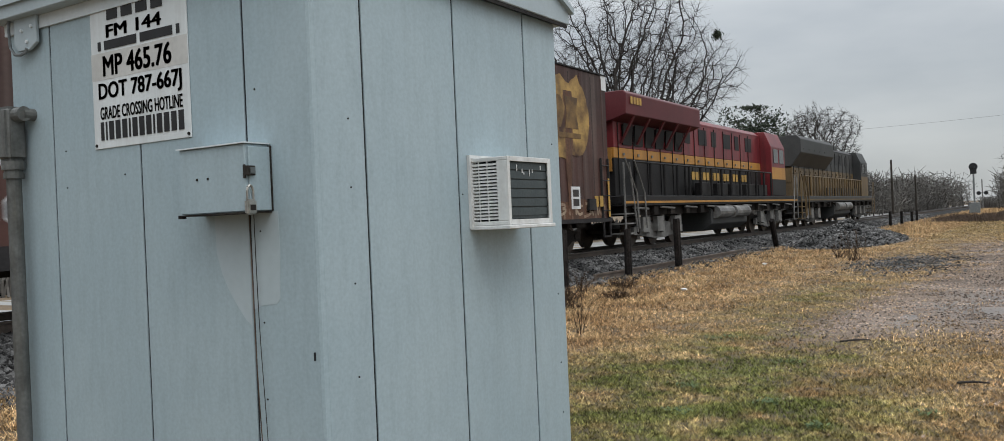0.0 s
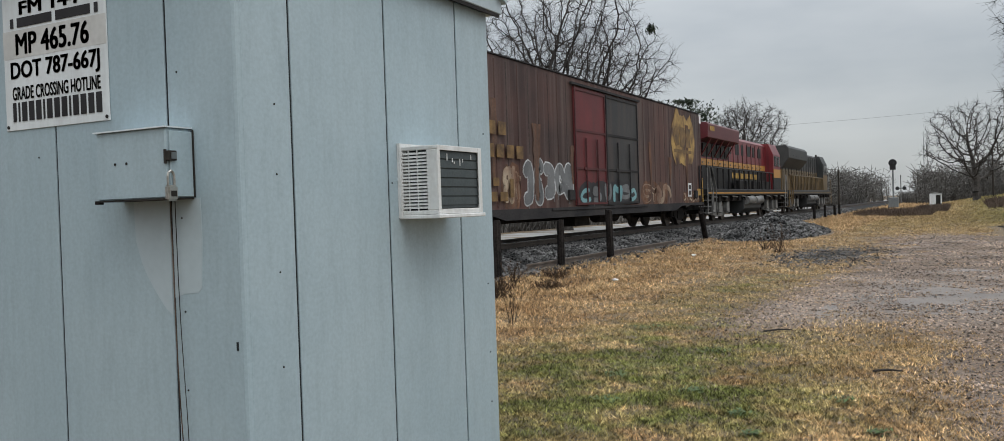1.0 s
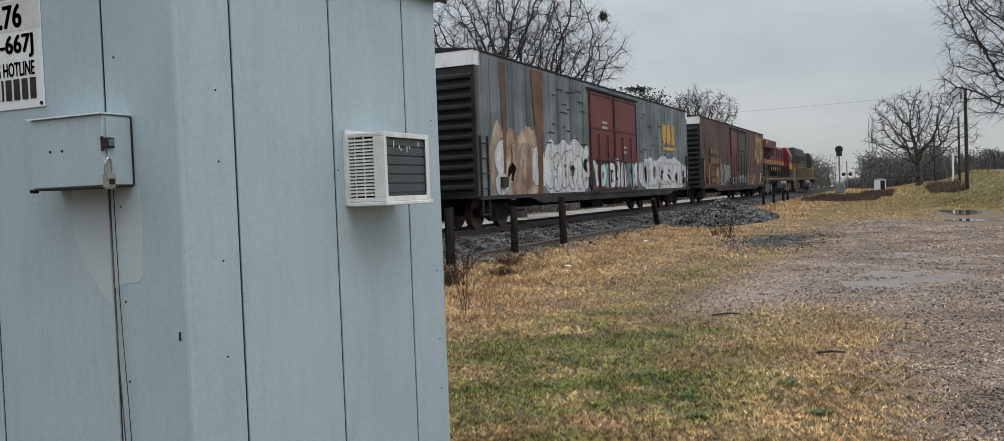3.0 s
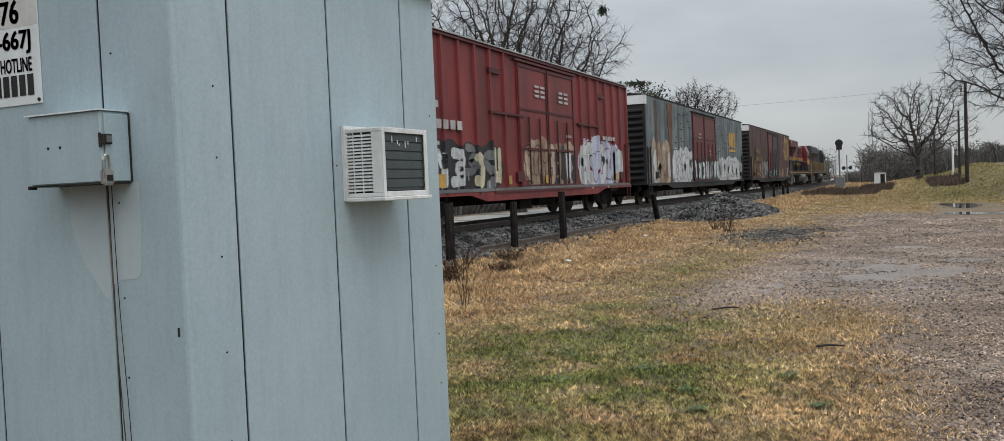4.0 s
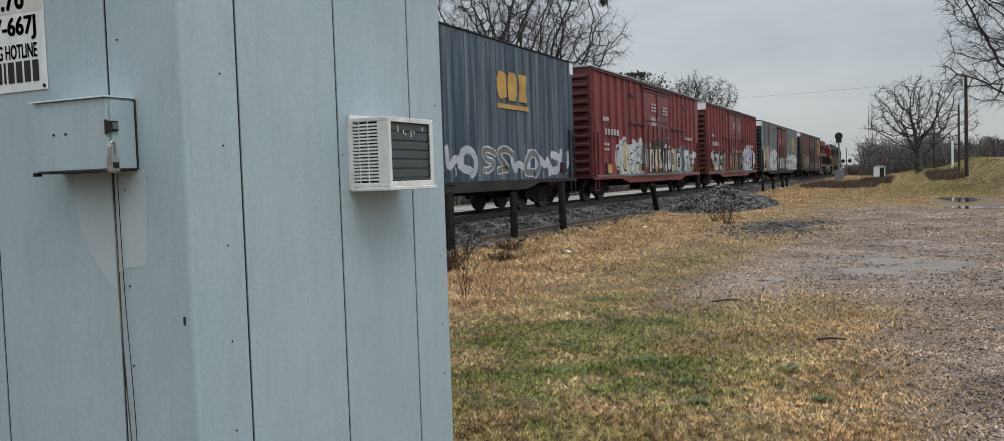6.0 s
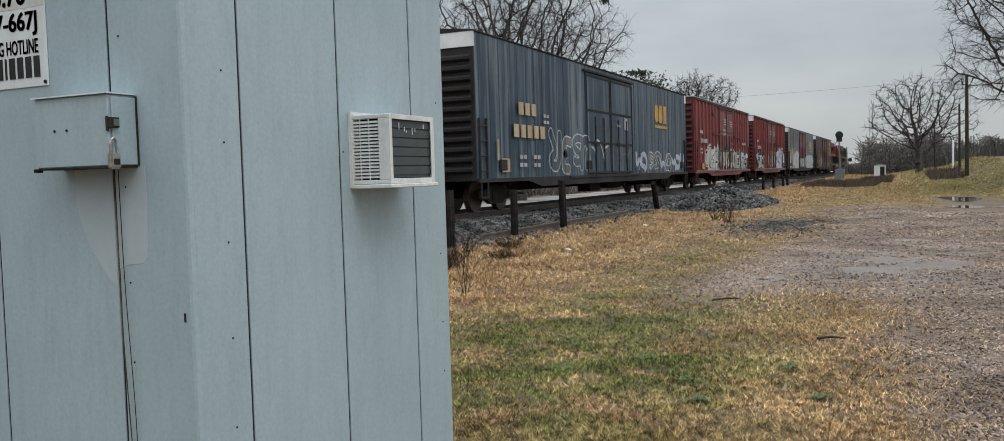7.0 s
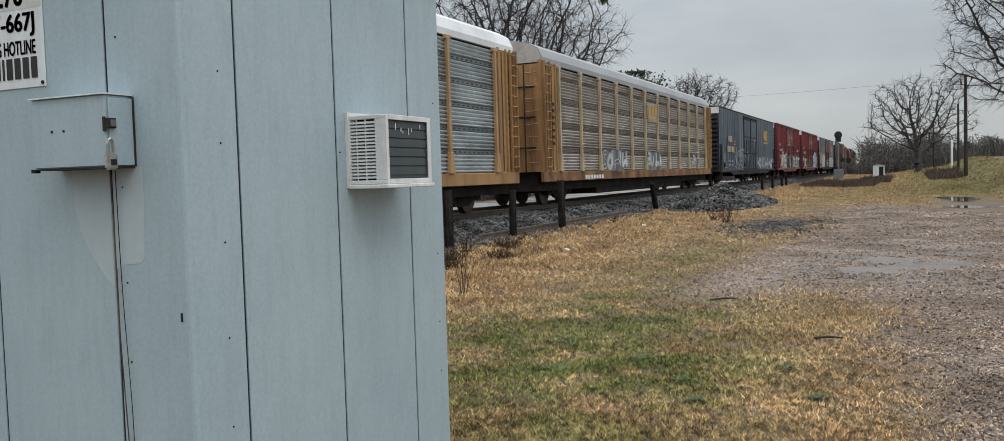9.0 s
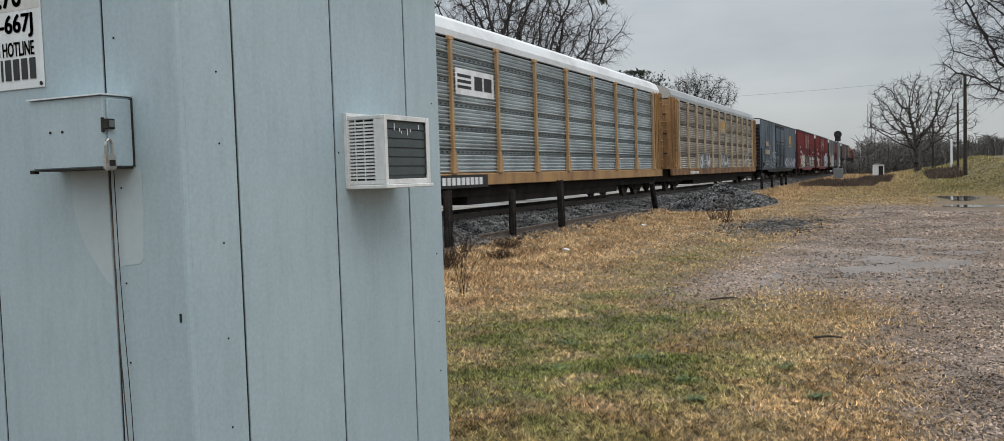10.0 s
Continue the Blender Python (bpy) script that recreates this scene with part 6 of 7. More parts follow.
def locomotive(name, u0, u1, label, colors, rail_mat, wings):
    """Six-axle road diesel, rear end at x = 0, cab at the front."""
    roof, upper, stripe, lower, frame_mat, line = colors
    L = (u1 - u0) * UNIT
    loco = thing(name, label, "locomotive", group="locomotives")
    TRAIN.append((loco, u0 * UNIT))
    deck, w = 1.62, 0.98
    bm = B()
    box(bm, 0.25, L - 0.25, -1.55, 1.55, deck - 0.32, deck)
    part("deck", soft_edges(bm, 0.02), frame_mat, loco)
    bm = B()
    box(bm, 0.3, L - 0.3, -1.57, -1.552, deck - 0.24, deck - 0.17)
    part("deck_stripe", bm, line, loco)
    x_end = L - 4.6
    for nm, z0, z1, m in (("hood_lower", deck, 2.82, lower), ("hood_stripe", 2.822, 3.15, stripe), ("hood_upper", 3.152, 4.35, upper)):
        bm = B()
        box(bm, 0.9, x_end, -w, w, z0, z1)
        part(nm, soft_edges(bm, 0.015), m, loco)
    bm = B()
    prism(bm, [(-w, 4.352), (-w, 4.42), (-0.7, 4.62), (0.7, 4.62), (w, 4.42), (w, 4.352)], "x", 0.9, x_end)
    part("hood_roof", bm, roof, loco)
    bm = B()
    box(bm, 0.6, L - 0.6, -1.35, 1.35, 1.0, deck - 0.33)
    for i in range(14):
        x = 1.2 + i * (L - 2.4) / 13
        box(bm, x, x + 0.35, -1.5, -1.36, 1.02, deck - 0.34)
    part("underframe", bm, UNDER, loco)
    # hood doors
    d = None
    for i in range(int((x_end - 7.2) / 0.75)):
        if d is None:
            bm = B()
            box(bm, 0.03, 0.70, -0.025, 0.0, 0, 1.5)
            d = part("hood_door", soft_edges(bm, 0.006), lower, loco)
            d.matrix_basis = pose(7.0, -w, 1.7) @ Matrix.Diagonal((1, 1, 0.68, 1))
        else:
            o = again(d, loco, pose(7.0 + i * 0.75, -w, 1.7) @ Matrix.Diagonal((1, 1, 0.68, 1)))
    for i in range(int((x_end - 7.2) / 1.5)):
        x = 7.1 + i * 1.5
        part("hood_grille", box(B(), x, x + (0.9 if i % 2 else 0.55), -w - 0.02, -w, 3.6, 4.2), LOCO_BLACK, loco)
    if wings:      # flared radiator section
        bm = B()
        prism(bm, [(-1.52, 4.12), (-1.55, 4.76), (-1.45, 4.85), (1.45, 4.85), (1.55, 4.76), (1.52, 4.12), (w, 3.95), (-w, 3.95)], "x", 0.7, 7.3)
        part("radiator_wing", soft_edges(bm, 0.02), LOCO_DEEP_RED, loco, "deep red flared radiator wing")
        for i in range(6):
            x = 1.5 + i * 0.9
            bm = B()
            prism(bm, [(-w - 0.02, 3.25), (-w - 0.02, 3.88), (-w - 0.10, 3.93), (-w - 0.04, 3.25)], "x", x, x + 0.7)
            part("radiator_screen", bm, LOCO_BLACK, loco)
    else:
        bm = B()
        prism(bm, [(-1.5, 3.9), (-1.5, 4.6), (-1.3, 4.8), (1.3, 4.8), (1.5, 4.6), (1.5, 3.9), (w, 3.2), (-w, 3.2)], "x", 0.8, 8.8)
        part("radiator_wing", soft_edges(bm, 0.02), LOCO_GREY, loco, "dark grey flared radiator section")
        bm = B()
        for x in (10.2, 12.4):
            box(bm, x, x + 1.0, -0.8, 0.8, 4.6, 4.85)
        part("fan_housing", bm, LOCO_GREY, loco)
    # cab and nose
    bm = B()
    prism(bm, [(-1.5, deck), (-1.5, 3.9), (-1.2, 4.6), (1.2, 4.6), (1.5, 3.9), (1.5, deck)], "x", x_end + 0.01, L - 2.2)
    cab = part("cab", soft_edges(bm, 0.02), upper, loco)
    bm = B()
    box(bm, x_end + 0.02, L - 2.25, -1.515, -1.503, 2.4, 2.95)
    part("cab_stripe", bm, stripe, cab)
    bm = B()
    box(bm, x_end + 0.02, L - 2.25, -1.514, -1.502, deck + 0.02, 2.39)
    part("cab_lower", bm, lower, cab)
    for x in (x_end + 0.35, x_end + 1.35):
        bm = B()
        box(bm, x, x + 0.75, -1.52, -1.504, 3.15, 3.8)
        part("cab_window", soft_edges(bm, 0.005), GLASS_DARK, cab, "dark cab window")
    bm = B()
    prism(bm, [(L - 2.2, deck), (L - 2.2, 3.2), (L - 1.2, 2.95), (L - 0.7, 2.6), (L - 0.7, deck)], "y", -1.1, 1.1)
    part("nose", soft_edges(bm, 0.03), stripe, loco)
    if wings:
        bm = B()
        box(bm, L - 2.2, L - 2.15, -1.3, 1.3, 3.3, 4.2)
        part("windshield", bm, SILVER, cab)
    # fuel tank, air tanks, steps, trucks
    bm = B()
    prism(bm, [(-1.45, 0.55), (-1.45, 1.1), (-1.2, 1.28), (1.2, 1.28), (1.45, 1.1), (1.45, 0.55), (1.1, 0.3), (-1.1, 0.3)], "x", L * 0.39, L * 0.60)
    part("fuel_tank", soft_edges(bm, 0.02), LOCO_GREY, loco)
    for k in (0, 1):
        bm = B()
        x = L * 0.40 + k * L * 0.1
        tube(bm, (x, -1.5, 1.0), (x + L * 0.085, -1.5, 1.0), 0.24, n=14)
        part("air_tank", bm, SILVER, loco, "dusty silver air tank")
    handrail(loco, 1.3, x_end - 0.2, deck, deck + 1.05, rail_mat, n=14 if wings else 24)
    for x0, s in ((0.25, 1), (L - 0.25, -1)):
        m = SILVER if wings else UP_YELLOW
        for k in range(4):
            part("step", box(B(), min(x0, x0 + s * 0.8), max(x0, x0 + s * 0.8), -1.54, -1.1, 0.45 + 0.3 * k, 0.49 + 0.3 * k), m, loco)
        part("grab_rail", tube(B(), (x0 + s * 0.02, -1.56, 0.5), (x0 + s * 0.02, -1.56, deck + 1.0), 0.03, n=6), m, loco)
        part("grab_rail", tube(B(), (x0 + s * 0.9, -1.56, 0.5), (x0 + s * 0.45, -1.56, deck + 1.0), 0.03, n=6), m, loco)
    for k, (xa, za, xb, zb) in enumerate(((0.35, 2.75, 1.15, 1.7), (1.05, 2.7, 1.75, 1.7))):      # stair rails by the steps
        bm = B()
        tube(bm, (xa, -1.58, za), (xb, -1.58, zb), 0.028, n=6)
        tube(bm, (xb, -1.58, zb), (xb + 0.1, -1.58, 0.6), 0.028, n=6)
        part("stair_rail", bm, SILVER if wings else UP_YELLOW, loco)
    for i in range(int((x_end - 1.2) / 1.15)):      # hood seams, latches and vents
        x = 1.2 + i * 1.15
        part("hood_seam", box(B(), x - 0.012, x + 0.012, -w - 0.028, -w + 0.002, deck + 0.05, 4.3), LOCO_BLACK, loco)
        part("latch", box(B(), x + 0.3, x + 0.42, -w - 0.05, -w - 0.02, 2.92, 3.0), SILVER if wings else UP_YELLOW, loco)
    for i in range(9):
        x = 1.0 + i * (L - 2.4) / 8.5
        part("piping", tube(B(), (x, -1.5, 1.25), (x + 1.2, -1.5, 1.2), 0.035, n=6), SILVER if wings else UNDER, loco)
    for i in range(5):
        x = 7.4 + i * 1.9
        part("underdeck_box", soft_edges(box(B(), x, x + 1.3, -1.42, -1.2, deck + 0.02, deck + 0.5), 0.02), lower if wings else LOCO_GREY, loco)
    part("end_light_panel", box(B(), 0.86, 0.899, -0.9, 0.9, 2.4, 3.1), stripe, loco)
    for k in range(5):
        part("radiator_rib", prism(B(), [(-1.05, 3.3), (-1.53, 4.1), (-1.47, 4.1), (-1.0, 3.3)], "x", 1.3 + 1.25 * k, 1.42 + 1.25 * k), LOCO_DEEP_RED if wings else LOCO_GREY, loco)
    part("exhaust_stack", soft_edges(box(B(), 9.0, 10.2, -0.35, 0.35, 4.6, 4.85), 0.02), roof, loco)
    coupler(loco, -0.45, 0.5)
    coupler(loco, L - 0.5, L + 0.45)
    truck(loco, 4.0, 3, 1.85, SILVER if wings else LOCO_GREY)
    truck(loco, L - 4.0, 3, 1.85, SILVER if wings else LOCO_GREY)
    bm = B()
    for x in (2.2, 3.4, 5.0, L - 6.0, L - 4.4, L - 3.0):
        box(bm, x, x + 0.5, -1.3, -1.13, 0.45, 0.95)
        tube(bm, (x + 0.6, -1.22, 0.4), (x + 0.6, -1.22, 1.1), 0.08, n=8)
    part("brake_gear", bm, SILVER, loco)
    return loco, L


loco, L = locomotive("red_locomotive", 2.20, 4.19, "red, yellow and black diesel locomotive with silver trucks",
                     (LOCO_RED, LOCO_RED, LOCO_YELLOW, LOCO_BLACK, LOCO_BLACK, LOCO_YELLOW), LOCO_BLACK, True)
stencil(loco, [(7.6, 2.25, 7.0, 0.30, 17)], YELLOW_MARK, y=-1.03, name="lettering")
stencil(loco, [(1.0, 4.45, 0.9, 0.22, 4)], YELLOW_MARK, y=-1.57, name="number")
loco, L = locomotive("yellow_locomotive", 4.22, 6.25, "grimy grey and yellow diesel locomotive", (LOCO_BLACK, LOCO_GREY, UP_YELLOW, UP_YELLOW, LOCO_GREY, UP_YELLOW), UP_YELLOW, False)

# ---- trees, poles and distance ----
def colonize(seed, trunk_h, crown, points, reach, lean=(0, 0)):
    """A bare tree's skeleton: limbs grow towards points spread through a crown (centre z and radii), foot at the origin.
    Gives each node's place, its parent and its radius."""
    rng = np.random.default_rng(seed)
    cz, rx, ry, rz = crown
    aim = rng.normal(0, 1, (points, 3))
    aim /= np.linalg.norm(aim, axis=1, keepdims=True)
    aim *= rng.random((points, 1)) ** 0.42
    lump = 1 + 0.16 * np.sin(3 * np.arctan2(aim[:, 1], aim[:, 0]) + seed) + 0.10 * np.sin(7 * aim[:, 2] + 2 * seed)
    aim = aim * lump[:, None] * (rx, ry, rz) + (lean[0], lean[1], cz)
    aim = aim[aim[:, 2] > trunk_h * 0.8]
    node, parent = [np.array([0.0, 0, -0.3])], [-1]
    n = max(2, int(trunk_h / reach))
    for k in range(n):
        node.append(np.array([lean[0] * 0.3 * (k + 1) / n + rng.normal(0, 0.04), lean[1] * 0.3 * (k + 1) / n + rng.normal(0, 0.04), trunk_h * (k + 1) / n]))
        parent.append(k)
    alive = np.ones(len(aim), bool)
    best = np.full(len(aim), 1e9)
    who = np.zeros(len(aim), int)
    fresh = list(range(len(node)))
    for _ in range(140):
        for i in fresh:
            d = np.linalg.norm(aim - node[i], axis=1)
            closer = d < best
            best[closer], who[closer] = d[closer], i
        alive &= best > reach * 1.5
        if not alive.any():
            break
        fresh = []
        for i in np.unique(who[alive]):
            pull = aim[alive & (who == i)] - node[i]
            pull /= np.linalg.norm(pull, axis=1, keepdims=True)
            d = pull.mean(0) + rng.normal(0, 0.11, 3)
            d /= np.linalg.norm(d) + 1e-9
            fresh.append(len(node))
            node.append(node[i] + d * reach)
            parent.append(int(i))
        if len(node) > 16000:
            break
    node, parent = np.array(node), np.array(parent)
    load = np.zeros(len(node))
    kids = np.bincount(parent[1:], minlength=len(node))
    load[kids == 0] = 1.0
    for i in range(len(node) - 1, 0, -1):
        load[parent[i]] += load[i]
    return node, parent, load, kids


def bare_tree(x, y, seed, crown, label, trunk_h, trunk_r, points=1500, reach=0.45, twig=0.9, twigs=4, twig_r=0.008, base=None, lean=(0, 0), droop=0.25):
    t = thing("bare_tree", label, "tree", pose(x, y, float(height(x, y)) if base is None else base))
    node, parent, load, kids = colonize(seed, trunk_h, crown, points, reach, lean)
    rad = np.maximum(trunk_r * (load / load.max()) ** 0.50, twig_r * 1.5)
    rng = np.random.default_rng(seed + 1)
    thick, thin = [], []
    for i in range(1, len(node)):
        p = parent[i]
        row = (*node[p], *node[i], rad[p] if p else rad[p] * 1.25, rad[i])
        (thick if load[i] > load.max() * 0.05 else thin).append(row)
    ends = np.where(load <= 6)[0]
    for i in ends:
        for _ in range(twigs):
            way = node[i] - node[parent[i]]
            way = way / (np.linalg.norm(way) + 1e-9) * 0.8 + rng.normal(0, 0.65, 3) + (0, 0, -droop)
            way /= np.linalg.norm(way)
            ln = twig * rng.uniform(0.35, 1.0)
            mid = node[i] + way * ln * 0.5
            tip = mid + (way + rng.normal(0, 0.3, 3)) * ln * 0.5
            thin.append((*node[i], *mid, twig_r, twig_r * 0.85))
            thin.append((*mid, *tip, twig_r * 0.85, twig_r * 0.5))
    for name, some, sides, m in (("trunk", thick, 7, BARK), ("crown", thin, 3, TWIG)):
        v, f = strokes(some, sides)
        ob = new(name, soup(name, v, f, m))
        ob.parent = t
    return t


bare_tree(50, 22.2, 7, (9.6, 7.7, 6.4, 6.0), "large spreading bare tree behind the track", 2.8, 0.5, 4600, 0.40, 0.95, 7, 0.0058)
bare_tree(100, 21.8, 12, (8.6, 4.2, 4.1, 4.2), "bare round-crowned tree behind the track", 3.4, 0.32, 2600, 0.36, 0.75, 8, 0.010)
bare_tree(120, -1.2, 5, (7.3, 6.4, 6.2, 4.7), "bare fan-shaped tree on the grassy bank", 1.5, 0.42, 1600, 0.46, 0.9, 4, 0.010, droop=-0.25)
bare_tree(60, -9.0, 9, (9.4, 7.0, 6.7, 6.6), "large bare tree with drooping twigs on the bank", 3.0, 0.5, 4400, 0.42, 1.0, 9, 0.0075, droop=0.35)


def mistletoe(x, y, z, r, seed):
    rng = np.random.default_rng(seed)
    c = rng.normal(0, 1, (420, 3)) * r * 0.42
    d = rng.normal(0, 1, (420, 2, 3)) * 0.06
    v = np.stack([c, c + d[:, 0], c + d[:, 1]], 1).reshape(-1, 3)
    ob = new("mistletoe_clump", soup("mistletoe_clump", v, np.arange(len(v)).reshape(-1, 3), EVERGREEN))
    ob.matrix_basis = pose(x, y, z)
    tagged(ob, "dark ball of mistletoe hanging in bare branches", "mistletoe", "mistletoe clumps", kind="stuff")


mistletoe(46.5, 15.1, 11.2, 0.28, 1)


def evergreen(x, y, h, r, seed):
    rng = np.random.default_rng(seed)
    t = thing("evergreen_tree", "dark green round-topped evergreen behind the track", "tree", pose(x, y, 0))
    bm = B()
    tube(bm, (0, 0, -0.2), (0, 0, h * 0.75), 0.22, 0.1, 8)
    part("trunk", bm, BARK, t)
    lobes = rng.normal(0, 1, (14, 3)) * (r * 0.55, r * 0.55, h * 0.12) + (0, 0, h * 0.78)
    c = lobes[rng.integers(0, 14, 3200)] + rng.normal(0, 1, (3200, 3)) * (r * 0.22, r * 0.22, h * 0.045)
    c[:, 2] = np.minimum(c[:, 2], h)
    d = rng.normal(0, 1, (3200, 2, 3)) * 0.13
    v = np.stack([c, c + d[:, 0], c + d[:, 1]], 1).reshape(-1, 3)
    ob = new("crown", soup("crown", v, np.arange(len(v)).reshape(-1, 3), EVERGREEN))
    ob.parent = t


evergreen(85, 23.4, 11.4, 2.4, 2)
evergreen(88, 26.0, 10.6, 2.0, 3)


def woods():
    """Far leafless woods along the horizon."""
    rng = np.random.default_rng(77)
    segs = []
    belts = [(160, 250, 6, 45, 5.0, 7.8, 620), (150, 200, -50, 2, 2.4, 4.2, 620), (145, 230, -6, 9.5, 4.0, 6.6, 300), (120, 150, 17, 45, 4, 6, 200)]
    for x0, x1, y0, y1, h0, h1, n in belts:
        for _ in range(n):
            x, y, h = rng.uniform(x0, x1), rng.uniform(y0, y1), rng.uniform(h0, h1) * rng.uniform(0.6, 1.1)
            if abs(y - YC) < 5:
                continue
            z = float(height(x, y)) - 0.2
            segs.append((x, y, z, x + rng.normal(0, 0.4), y + rng.normal(0, 0.4), z + h, 0.12, 0.03))
            for _ in range(38):
                a = z + h * rng.uniform(0.12, 1.0)
                ln = h * rng.uniform(0.12, 0.3)
                d = rng.normal(0, 1, 3)
                d[2] = abs(d[2]) * 0.9
                d /= np.linalg.norm(d)
                ox, oy = rng.normal(0, h * 0.10, 2)
                segs.append((x + ox, y + oy, a, x + ox + d[0] * ln, y + oy + d[1] * ln, a + d[2] * ln, 0.05, 0.03))
    # the twig colour carries the haze; no air effect is rendered
    v, f = strokes(segs, 3)
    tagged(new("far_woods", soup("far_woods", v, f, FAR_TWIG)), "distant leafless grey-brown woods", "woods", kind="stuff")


woods()


def low_brush(name, boxes, h, n, mat, label, seed, r=0.012):
    rng = np.random.default_rng(seed)
    segs = []
    for x0, x1, y0, y1 in boxes:
        for _ in range(n):
            x, y = rng.uniform(x0, x1), rng.uniform(y0, y1)
            z = float(height(x, y)) - 0.02
            hh = h * rng.uniform(0.4, 1.1) * (0.7 + 0.5 * math.sin(x * 0.7 + y) ** 2)
            segs.append((x, y, z, x + rng.normal(0, 0.35) * hh, y + rng.normal(0, 0.35) * hh, z + hh, r, r * 0.5))
    v, f = strokes(segs, 3)
    return tagged(new(name, soup(name, v, f, mat)), label, "brush", kind="stuff")


low_brush("brown_brush", [(70, 88, 2.2, 7.6), (84, 100, 1.4, 4.0)], 0.48, 4200, BRUSH, "low brown dead brush beside the track", 5, 0.016)
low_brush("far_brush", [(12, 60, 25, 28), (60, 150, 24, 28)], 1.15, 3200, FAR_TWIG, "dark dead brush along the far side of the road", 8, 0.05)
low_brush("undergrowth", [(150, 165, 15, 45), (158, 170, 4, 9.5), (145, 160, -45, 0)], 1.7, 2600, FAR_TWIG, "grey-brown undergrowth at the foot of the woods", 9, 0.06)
low_brush("bank_brush", [(88, 105, -4.6, -1.8), (64, 80, -12, -7)], 0.7, 1500, BRUSH, "tangled brown brush along the bank", 6, 0.03)


def shrub(x, y, h, spread, n, seed, label, r=0.006):
    rng = random.Random(seed)
    t = thing("dead_shrub", label, "shrub", pose(x, y, float(height(x, y))))
    segs = []
    for _ in range(n):
        p = Vector((rng.gauss(0, spread * 0.12), rng.gauss(0, spread * 0.12), -0.02))
        d = Vector((rng.gauss(0, spread), rng.gauss(0, spread), 1)).normalized()
        ln = h * rng.uniform(0.45, 1.0)
        for k in range(3):
            d = (d + Vector((rng.uniform(-0.3, 0.3), rng.uniform(-0.3, 0.3), 0.1))).normalized()
            q = p + d * ln / 3
            segs.append((*p, *q, r * (1 - 0.25 * k), r * (0.75 - 0.2 * k)))
            if k:
                for _ in range(3):
                    e = (d + Vector((rng.uniform(-0.9, 0.9), rng.uniform(-0.9, 0.9), rng.uniform(-0.1, 0.5)))).normalized()
                    segs.append((*q, *(q + e * ln * rng.uniform(0.1, 0.25)), r * 0.5, r * 0.3))
            p = q
    v, f = strokes(segs, 4)
    ob = tagged(new("stem", soup("stem", v, f, WEED)), kind="stuff")
    ob.parent = t


shrub(10.6, 5.55, 0.75, 0.25, 9, 1, "dead twiggy shrub in dry grass", 0.005)
shrub(12.2, 6.9, 0.6, 0.4, 16, 2, "dead brown weeds beside the shed", 0.006)
shrub(14.2, 7.7, 0.36, 0.9, 70, 3, "matted dead brown weeds by the track", 0.007)
shrub(26.6, 4.9, 0.85, 0.5, 22, 4, "reddish dead shrub on dry grass", 0.009)
shrub(28.0, 5.6, 0.6, 0.6, 18, 5, "reddish dead shrub on dry grass", 0.009)
shrub(13.2, 7.2, 0.32, 1.0, 90, 7, "matted dead brown weeds by the track", 0.007)
shrub(15.0, 7.0, 0.28, 1.1, 90, 8, "matted dead brown weeds by the track", 0.007)
shrub(17.2, 7.9, 0.28, 1.1, 90, 9, "matted dead brown weeds by the track", 0.008)
shrub(12.6, 7.9, 0.6, 0.5, 24, 10, "dead brown weeds beside the shed", 0.007)
shrub(15.8, 8.2, 0.5, 0.6, 20, 6, "matted dead brown weeds by the track", 0.008)


def utility_pole(x, y, h, r, label, arm=False):
    p = thing("utility_pole", label, "utility pole", pose(x, y, float(height(x, y))), "utility poles")
    bm = B()
    tube(bm, (0, 0, -0.3), (0, 0, h), r, r * 0.72, 12)
    part("shaft", bm, POLE_WOOD, p)
    if arm:
        bm = B()
        box(bm, -0.06, 0.06, -1.0, 1.0, h - 0.5, h - 0.36)
        part("crossarm", bm, POLE_WOOD, p)


utility_pole(90, -4.85, 9.2, 0.18, "dark weathered wooden utility pole on the bank")
utility_pole(108, -5.1, 7.2, 0.14, "dark weathered wooden utility pole on the bank")
utility_pole(130, -3.2, 6.0, 0.13, "dark weathered wooden utility pole far down the line")
utility_pole(112, 16.0, 6.7, 0.15, "dark weathered wooden pole beyond the track")
utility_pole(133, 16.0, 5.4, 0.15, "dark weathered wooden pole beyond the track")


def marker_post(x, y, h):
    bm = B()
    tube(bm, (0, 0, -0.1), (0, 0, h), 0.11, 0.10, 10)
    bmesh.ops.create_uvsphere(bm, u_segments=10, v_segments=6, radius=0.11, matrix=Matrix.Translation((0, 0, h)))
    ob = new("marker_post", mesh_of("marker_post", bm, WHITE_PAINT))
    ob.matrix_basis = pose(x, y, float(height(x, y)))
    tagged(ob, "white painted marker post on the grassy bank", "post")


marker_post(104, -4.3, 3.4)


def signal_mast(x, y, h, label):
    s = thing("railway_signal", label, "railway signal", pose(x, y, float(height(x, y))))
    bm = B()
    tube(bm, (0, 0, 0), (0, 0, h - 0.5), 0.09, n=8)
    part("mast", bm, GALV, s)
    bm = B()
    tube(bm, (-0.06, 0, h), (0.06, 0, h), 0.42, n=20)
    box(bm, -0.1, 0.1, -0.3, 0.3, h - 0.75, h - 0.1)
    part("target", bm, BLACK_PAINT, s, "black round signal target")
    bm = B()
    tube(bm, (-0.3, 0, h), (-0.06, 0, h), 0.16, n=12)
    part("hood", bm, BLACK_PAINT, s)
    bm = B()
    box(bm, -0.35, 0.35, -0.5, 0.5, 0.2, 1.3)
    part("base_case", soft_edges(bm, 0.02), GALV, s)


signal_mast(105, 7.0, 5.1, "black trackside signal head on a steel mast")


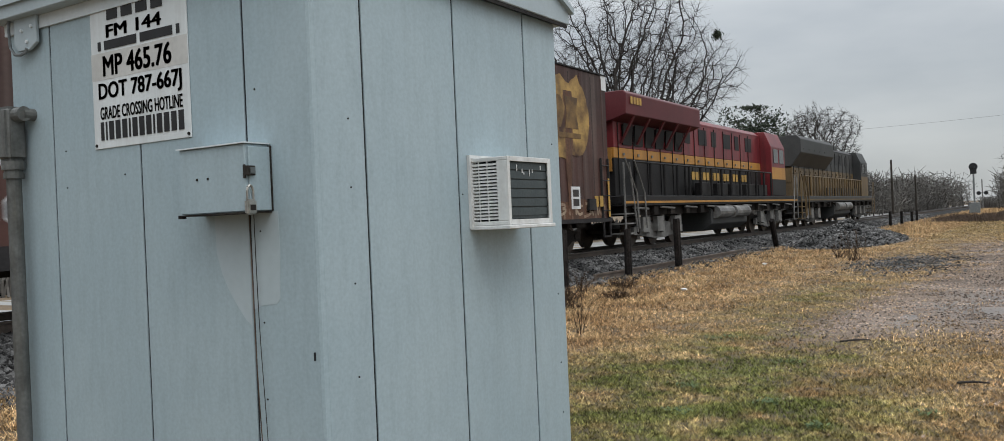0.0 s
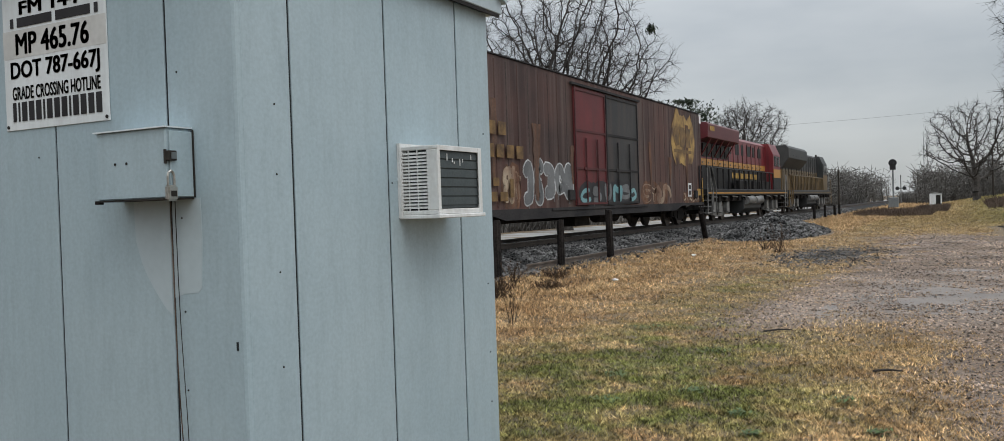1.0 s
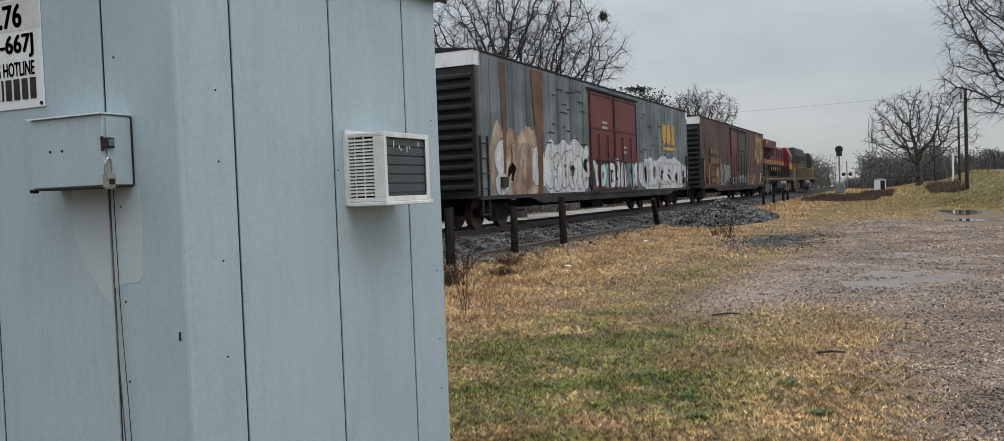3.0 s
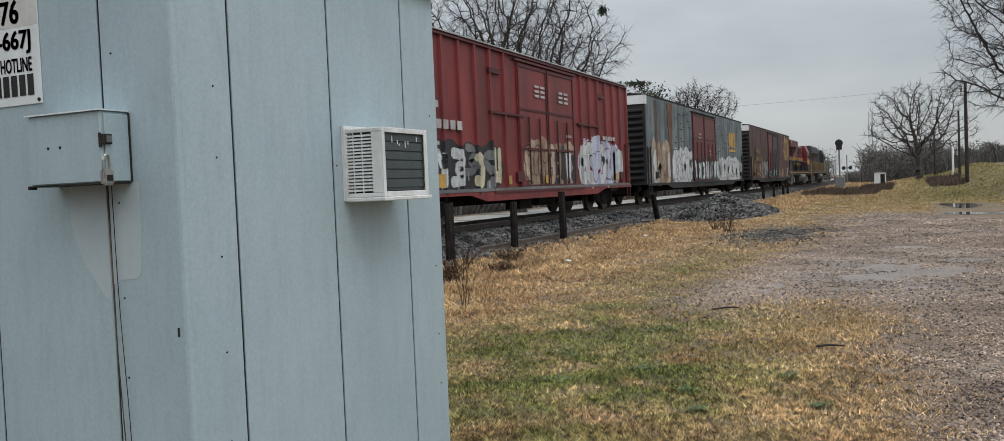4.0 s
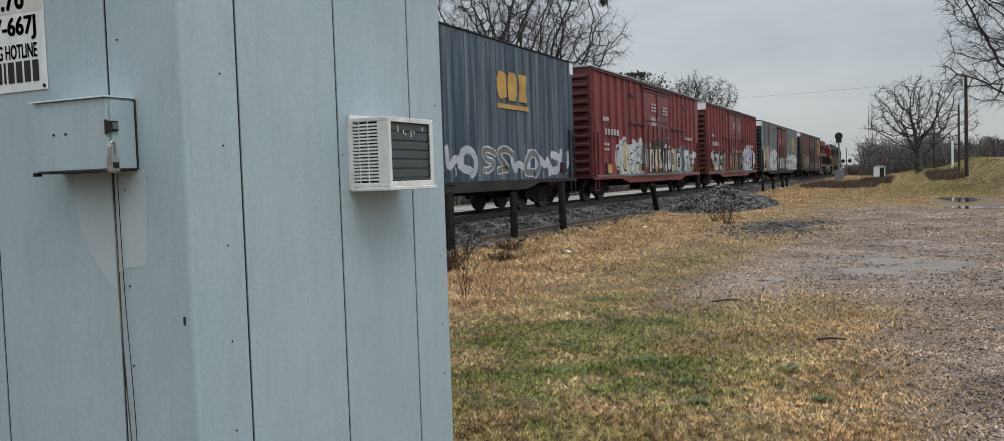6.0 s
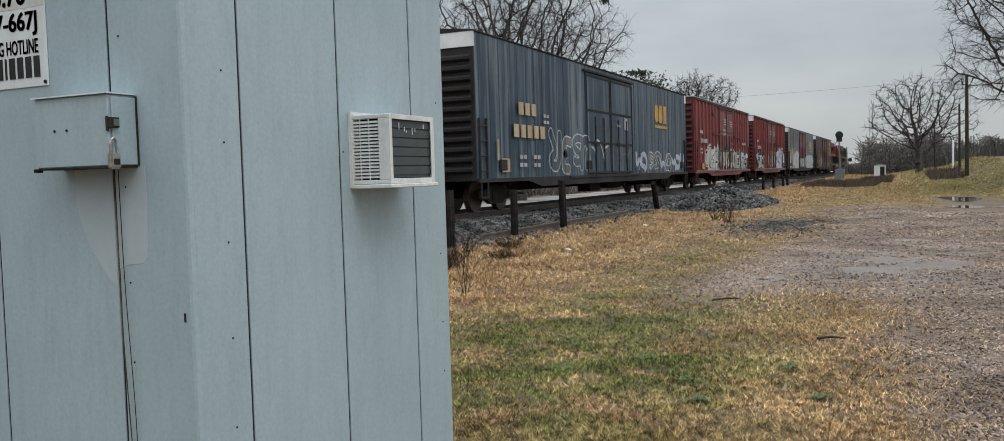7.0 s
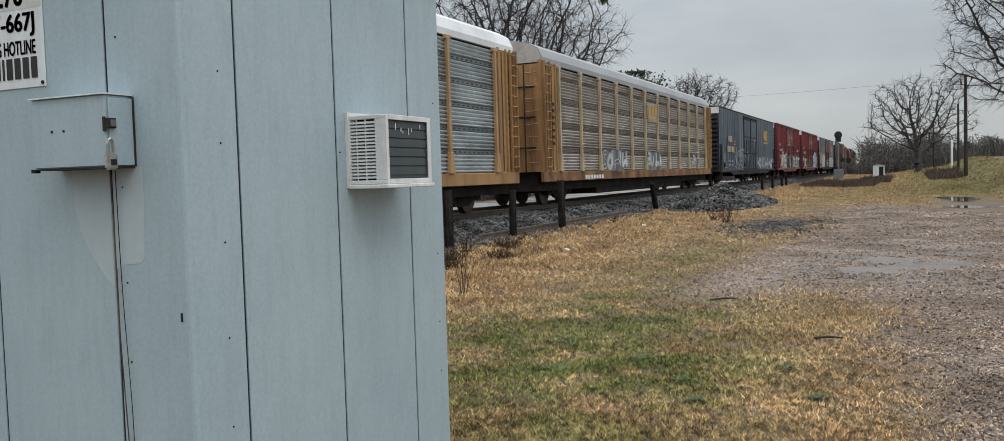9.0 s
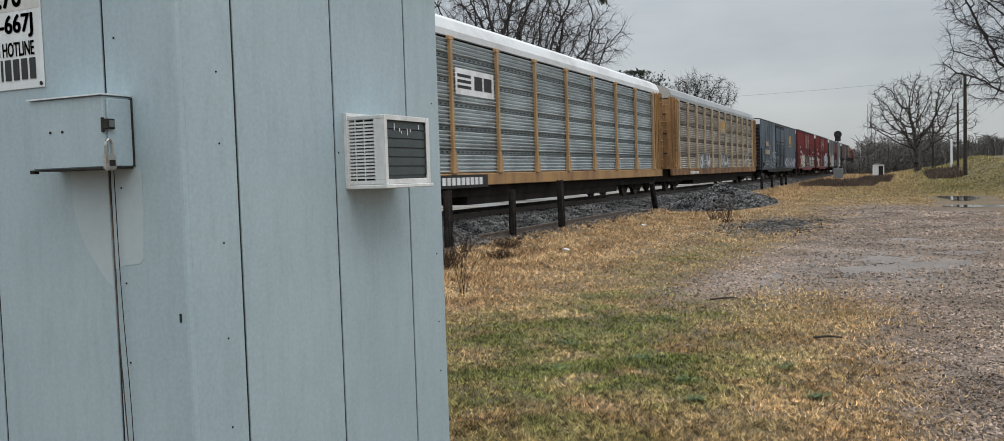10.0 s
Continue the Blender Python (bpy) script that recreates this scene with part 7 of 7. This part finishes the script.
def crossing_mast(x, y, h):
    s = thing("crossing_signal", "distant railway crossing signal with flashers", "crossing signal", pose(x, y, float(height(x, y))))
    bm = B()
    tube(bm, (0, 0, 0), (0, 0, h), 0.08, n=8)
    part("mast", bm, SILVER, s)
    bm = B()
    for sgn in (-1, 1):
        tube(bm, (-0.05, sgn * 0.5, h * 0.55), (0.05, sgn * 0.5, h * 0.55), 0.3, n=14)
    box(bm, -0.04, 0.04, -0.5, 0.5, h * 0.55 - 0.05, h * 0.55 + 0.05)
    part("flasher", bm, BLACK_PAINT, s)


crossing_mast(150, 8.9, 4.6)


def far_bungalow(x, y):
    b = thing("equipment_cabinet", "white equipment cabinet beside the far track", "cabinet", pose(x, y, float(height(x, y))))
    bm = B()
    box(bm, -0.65, 0.65, -0.65, 0.65, 0, 1.5)
    part("body", soft_edges(bm, 0.03), WHITE_PAINT, b)
    bm = B()
    prism(bm, [(-0.72, 1.51), (0.72, 1.51), (0, 1.66)], "x", -0.72, 0.72)
    part("roof", bm, CAR_ROOF, b)
    bm = B()
    box(bm, -0.68, -0.652, -0.55, -0.05, 0.1, 1.35)
    part("door", bm, STEEL_DARK, b)


far_bungalow(118, 3.2)


def radio_tower(x, y, h):
    t = thing("radio_tower", "distant thin lattice radio tower", "tower", pose(x, y, 0))
    bm = B()
    k = int(h / 2)
    for s in ((-0.5, -0.5), (0.5, -0.5), (0, 0.5)):
        tube(bm, (*s, 0), (*s, h), 0.06, n=5)
    for i in range(k):
        z = i * h / k
        tube(bm, (-0.5, -0.5, z), (0.5, -0.5, z + h / k), 0.04, n=4)
        tube(bm, (0.5, -0.5, z), (0, 0.5, z + h / k), 0.04, n=4)
        tube(bm, (0, 0.5, z), (-0.5, -0.5, z + h / k), 0.04, n=4)
    part("lattice", bm, GALV, t)


radio_tower(280, 9.9, 19.5)

bm = B()
pts = [(90 - 0.3 * i, 27 - 2.1 * i, 9.0 + 0.0045 * (i - 8) ** 2 - 0.25) for i in range(17)]
for p, q in zip(pts, pts[1:]):
    tube(bm, p, q, 0.009, n=4)
tagged(new("power_line", mesh_of("power_line", bm, STEEL_DARK)), "thin sagging overhead power line", "cable")

# pale paved road beyond the track
bm = B()
box(bm, -80, 400, 18.5, 23.5, -0.2, 0.06)
setting("road", bm, CONCRETE, "pale paved road beyond the track", "road")

# small litter
def litter(x, y, seed):
    rng = random.Random(seed)
    bm = B()
    bmesh.ops.create_icosphere(bm, subdivisions=1, radius=0.07)
    for v in bm.verts:
        v.co += Vector((rng.uniform(-1, 1), rng.uniform(-1, 1), rng.uniform(-1, 1))) * 0.03
        v.co.z *= 0.5
    ob = new("litter", mesh_of("litter", bm, WHITE_PLASTIC))
    ob.matrix_basis = pose(x, y, float(height(x, y)) + 0.05)
    tagged(ob, "crumpled scrap of white litter in the grass", "litter")


litter(24.5, 6.9, 1)
litter(16.77, 6.36, 2)


def stick(x, y, a, ln):
    bm = B()
    tube(bm, (-ln / 2, 0, 0), (0, 0.02, 0.005), 0.012, n=6)
    tube(bm, (0, 0.02, 0.005), (ln / 2, -0.01, 0), 0.012, 0.006, n=6)
    ob = new("fallen_stick", mesh_of("fallen_stick", bm, TWIG))
    ob.matrix_basis = pose(x, y, float(height(x, y)) + 0.025, 0, 0, a)
    tagged(ob, "short fallen stick on the grass", "stick")


stick(8.47, 0.65, -70, 0.25)
stick(10.6, 2.0, -50, 0.35)


def motions():
    for car, x in TRAIN:
        walk(car, [(t, pose(x + SPEED * t, YC, RAIL_Z)) for t in range(0, 11)])


motions()
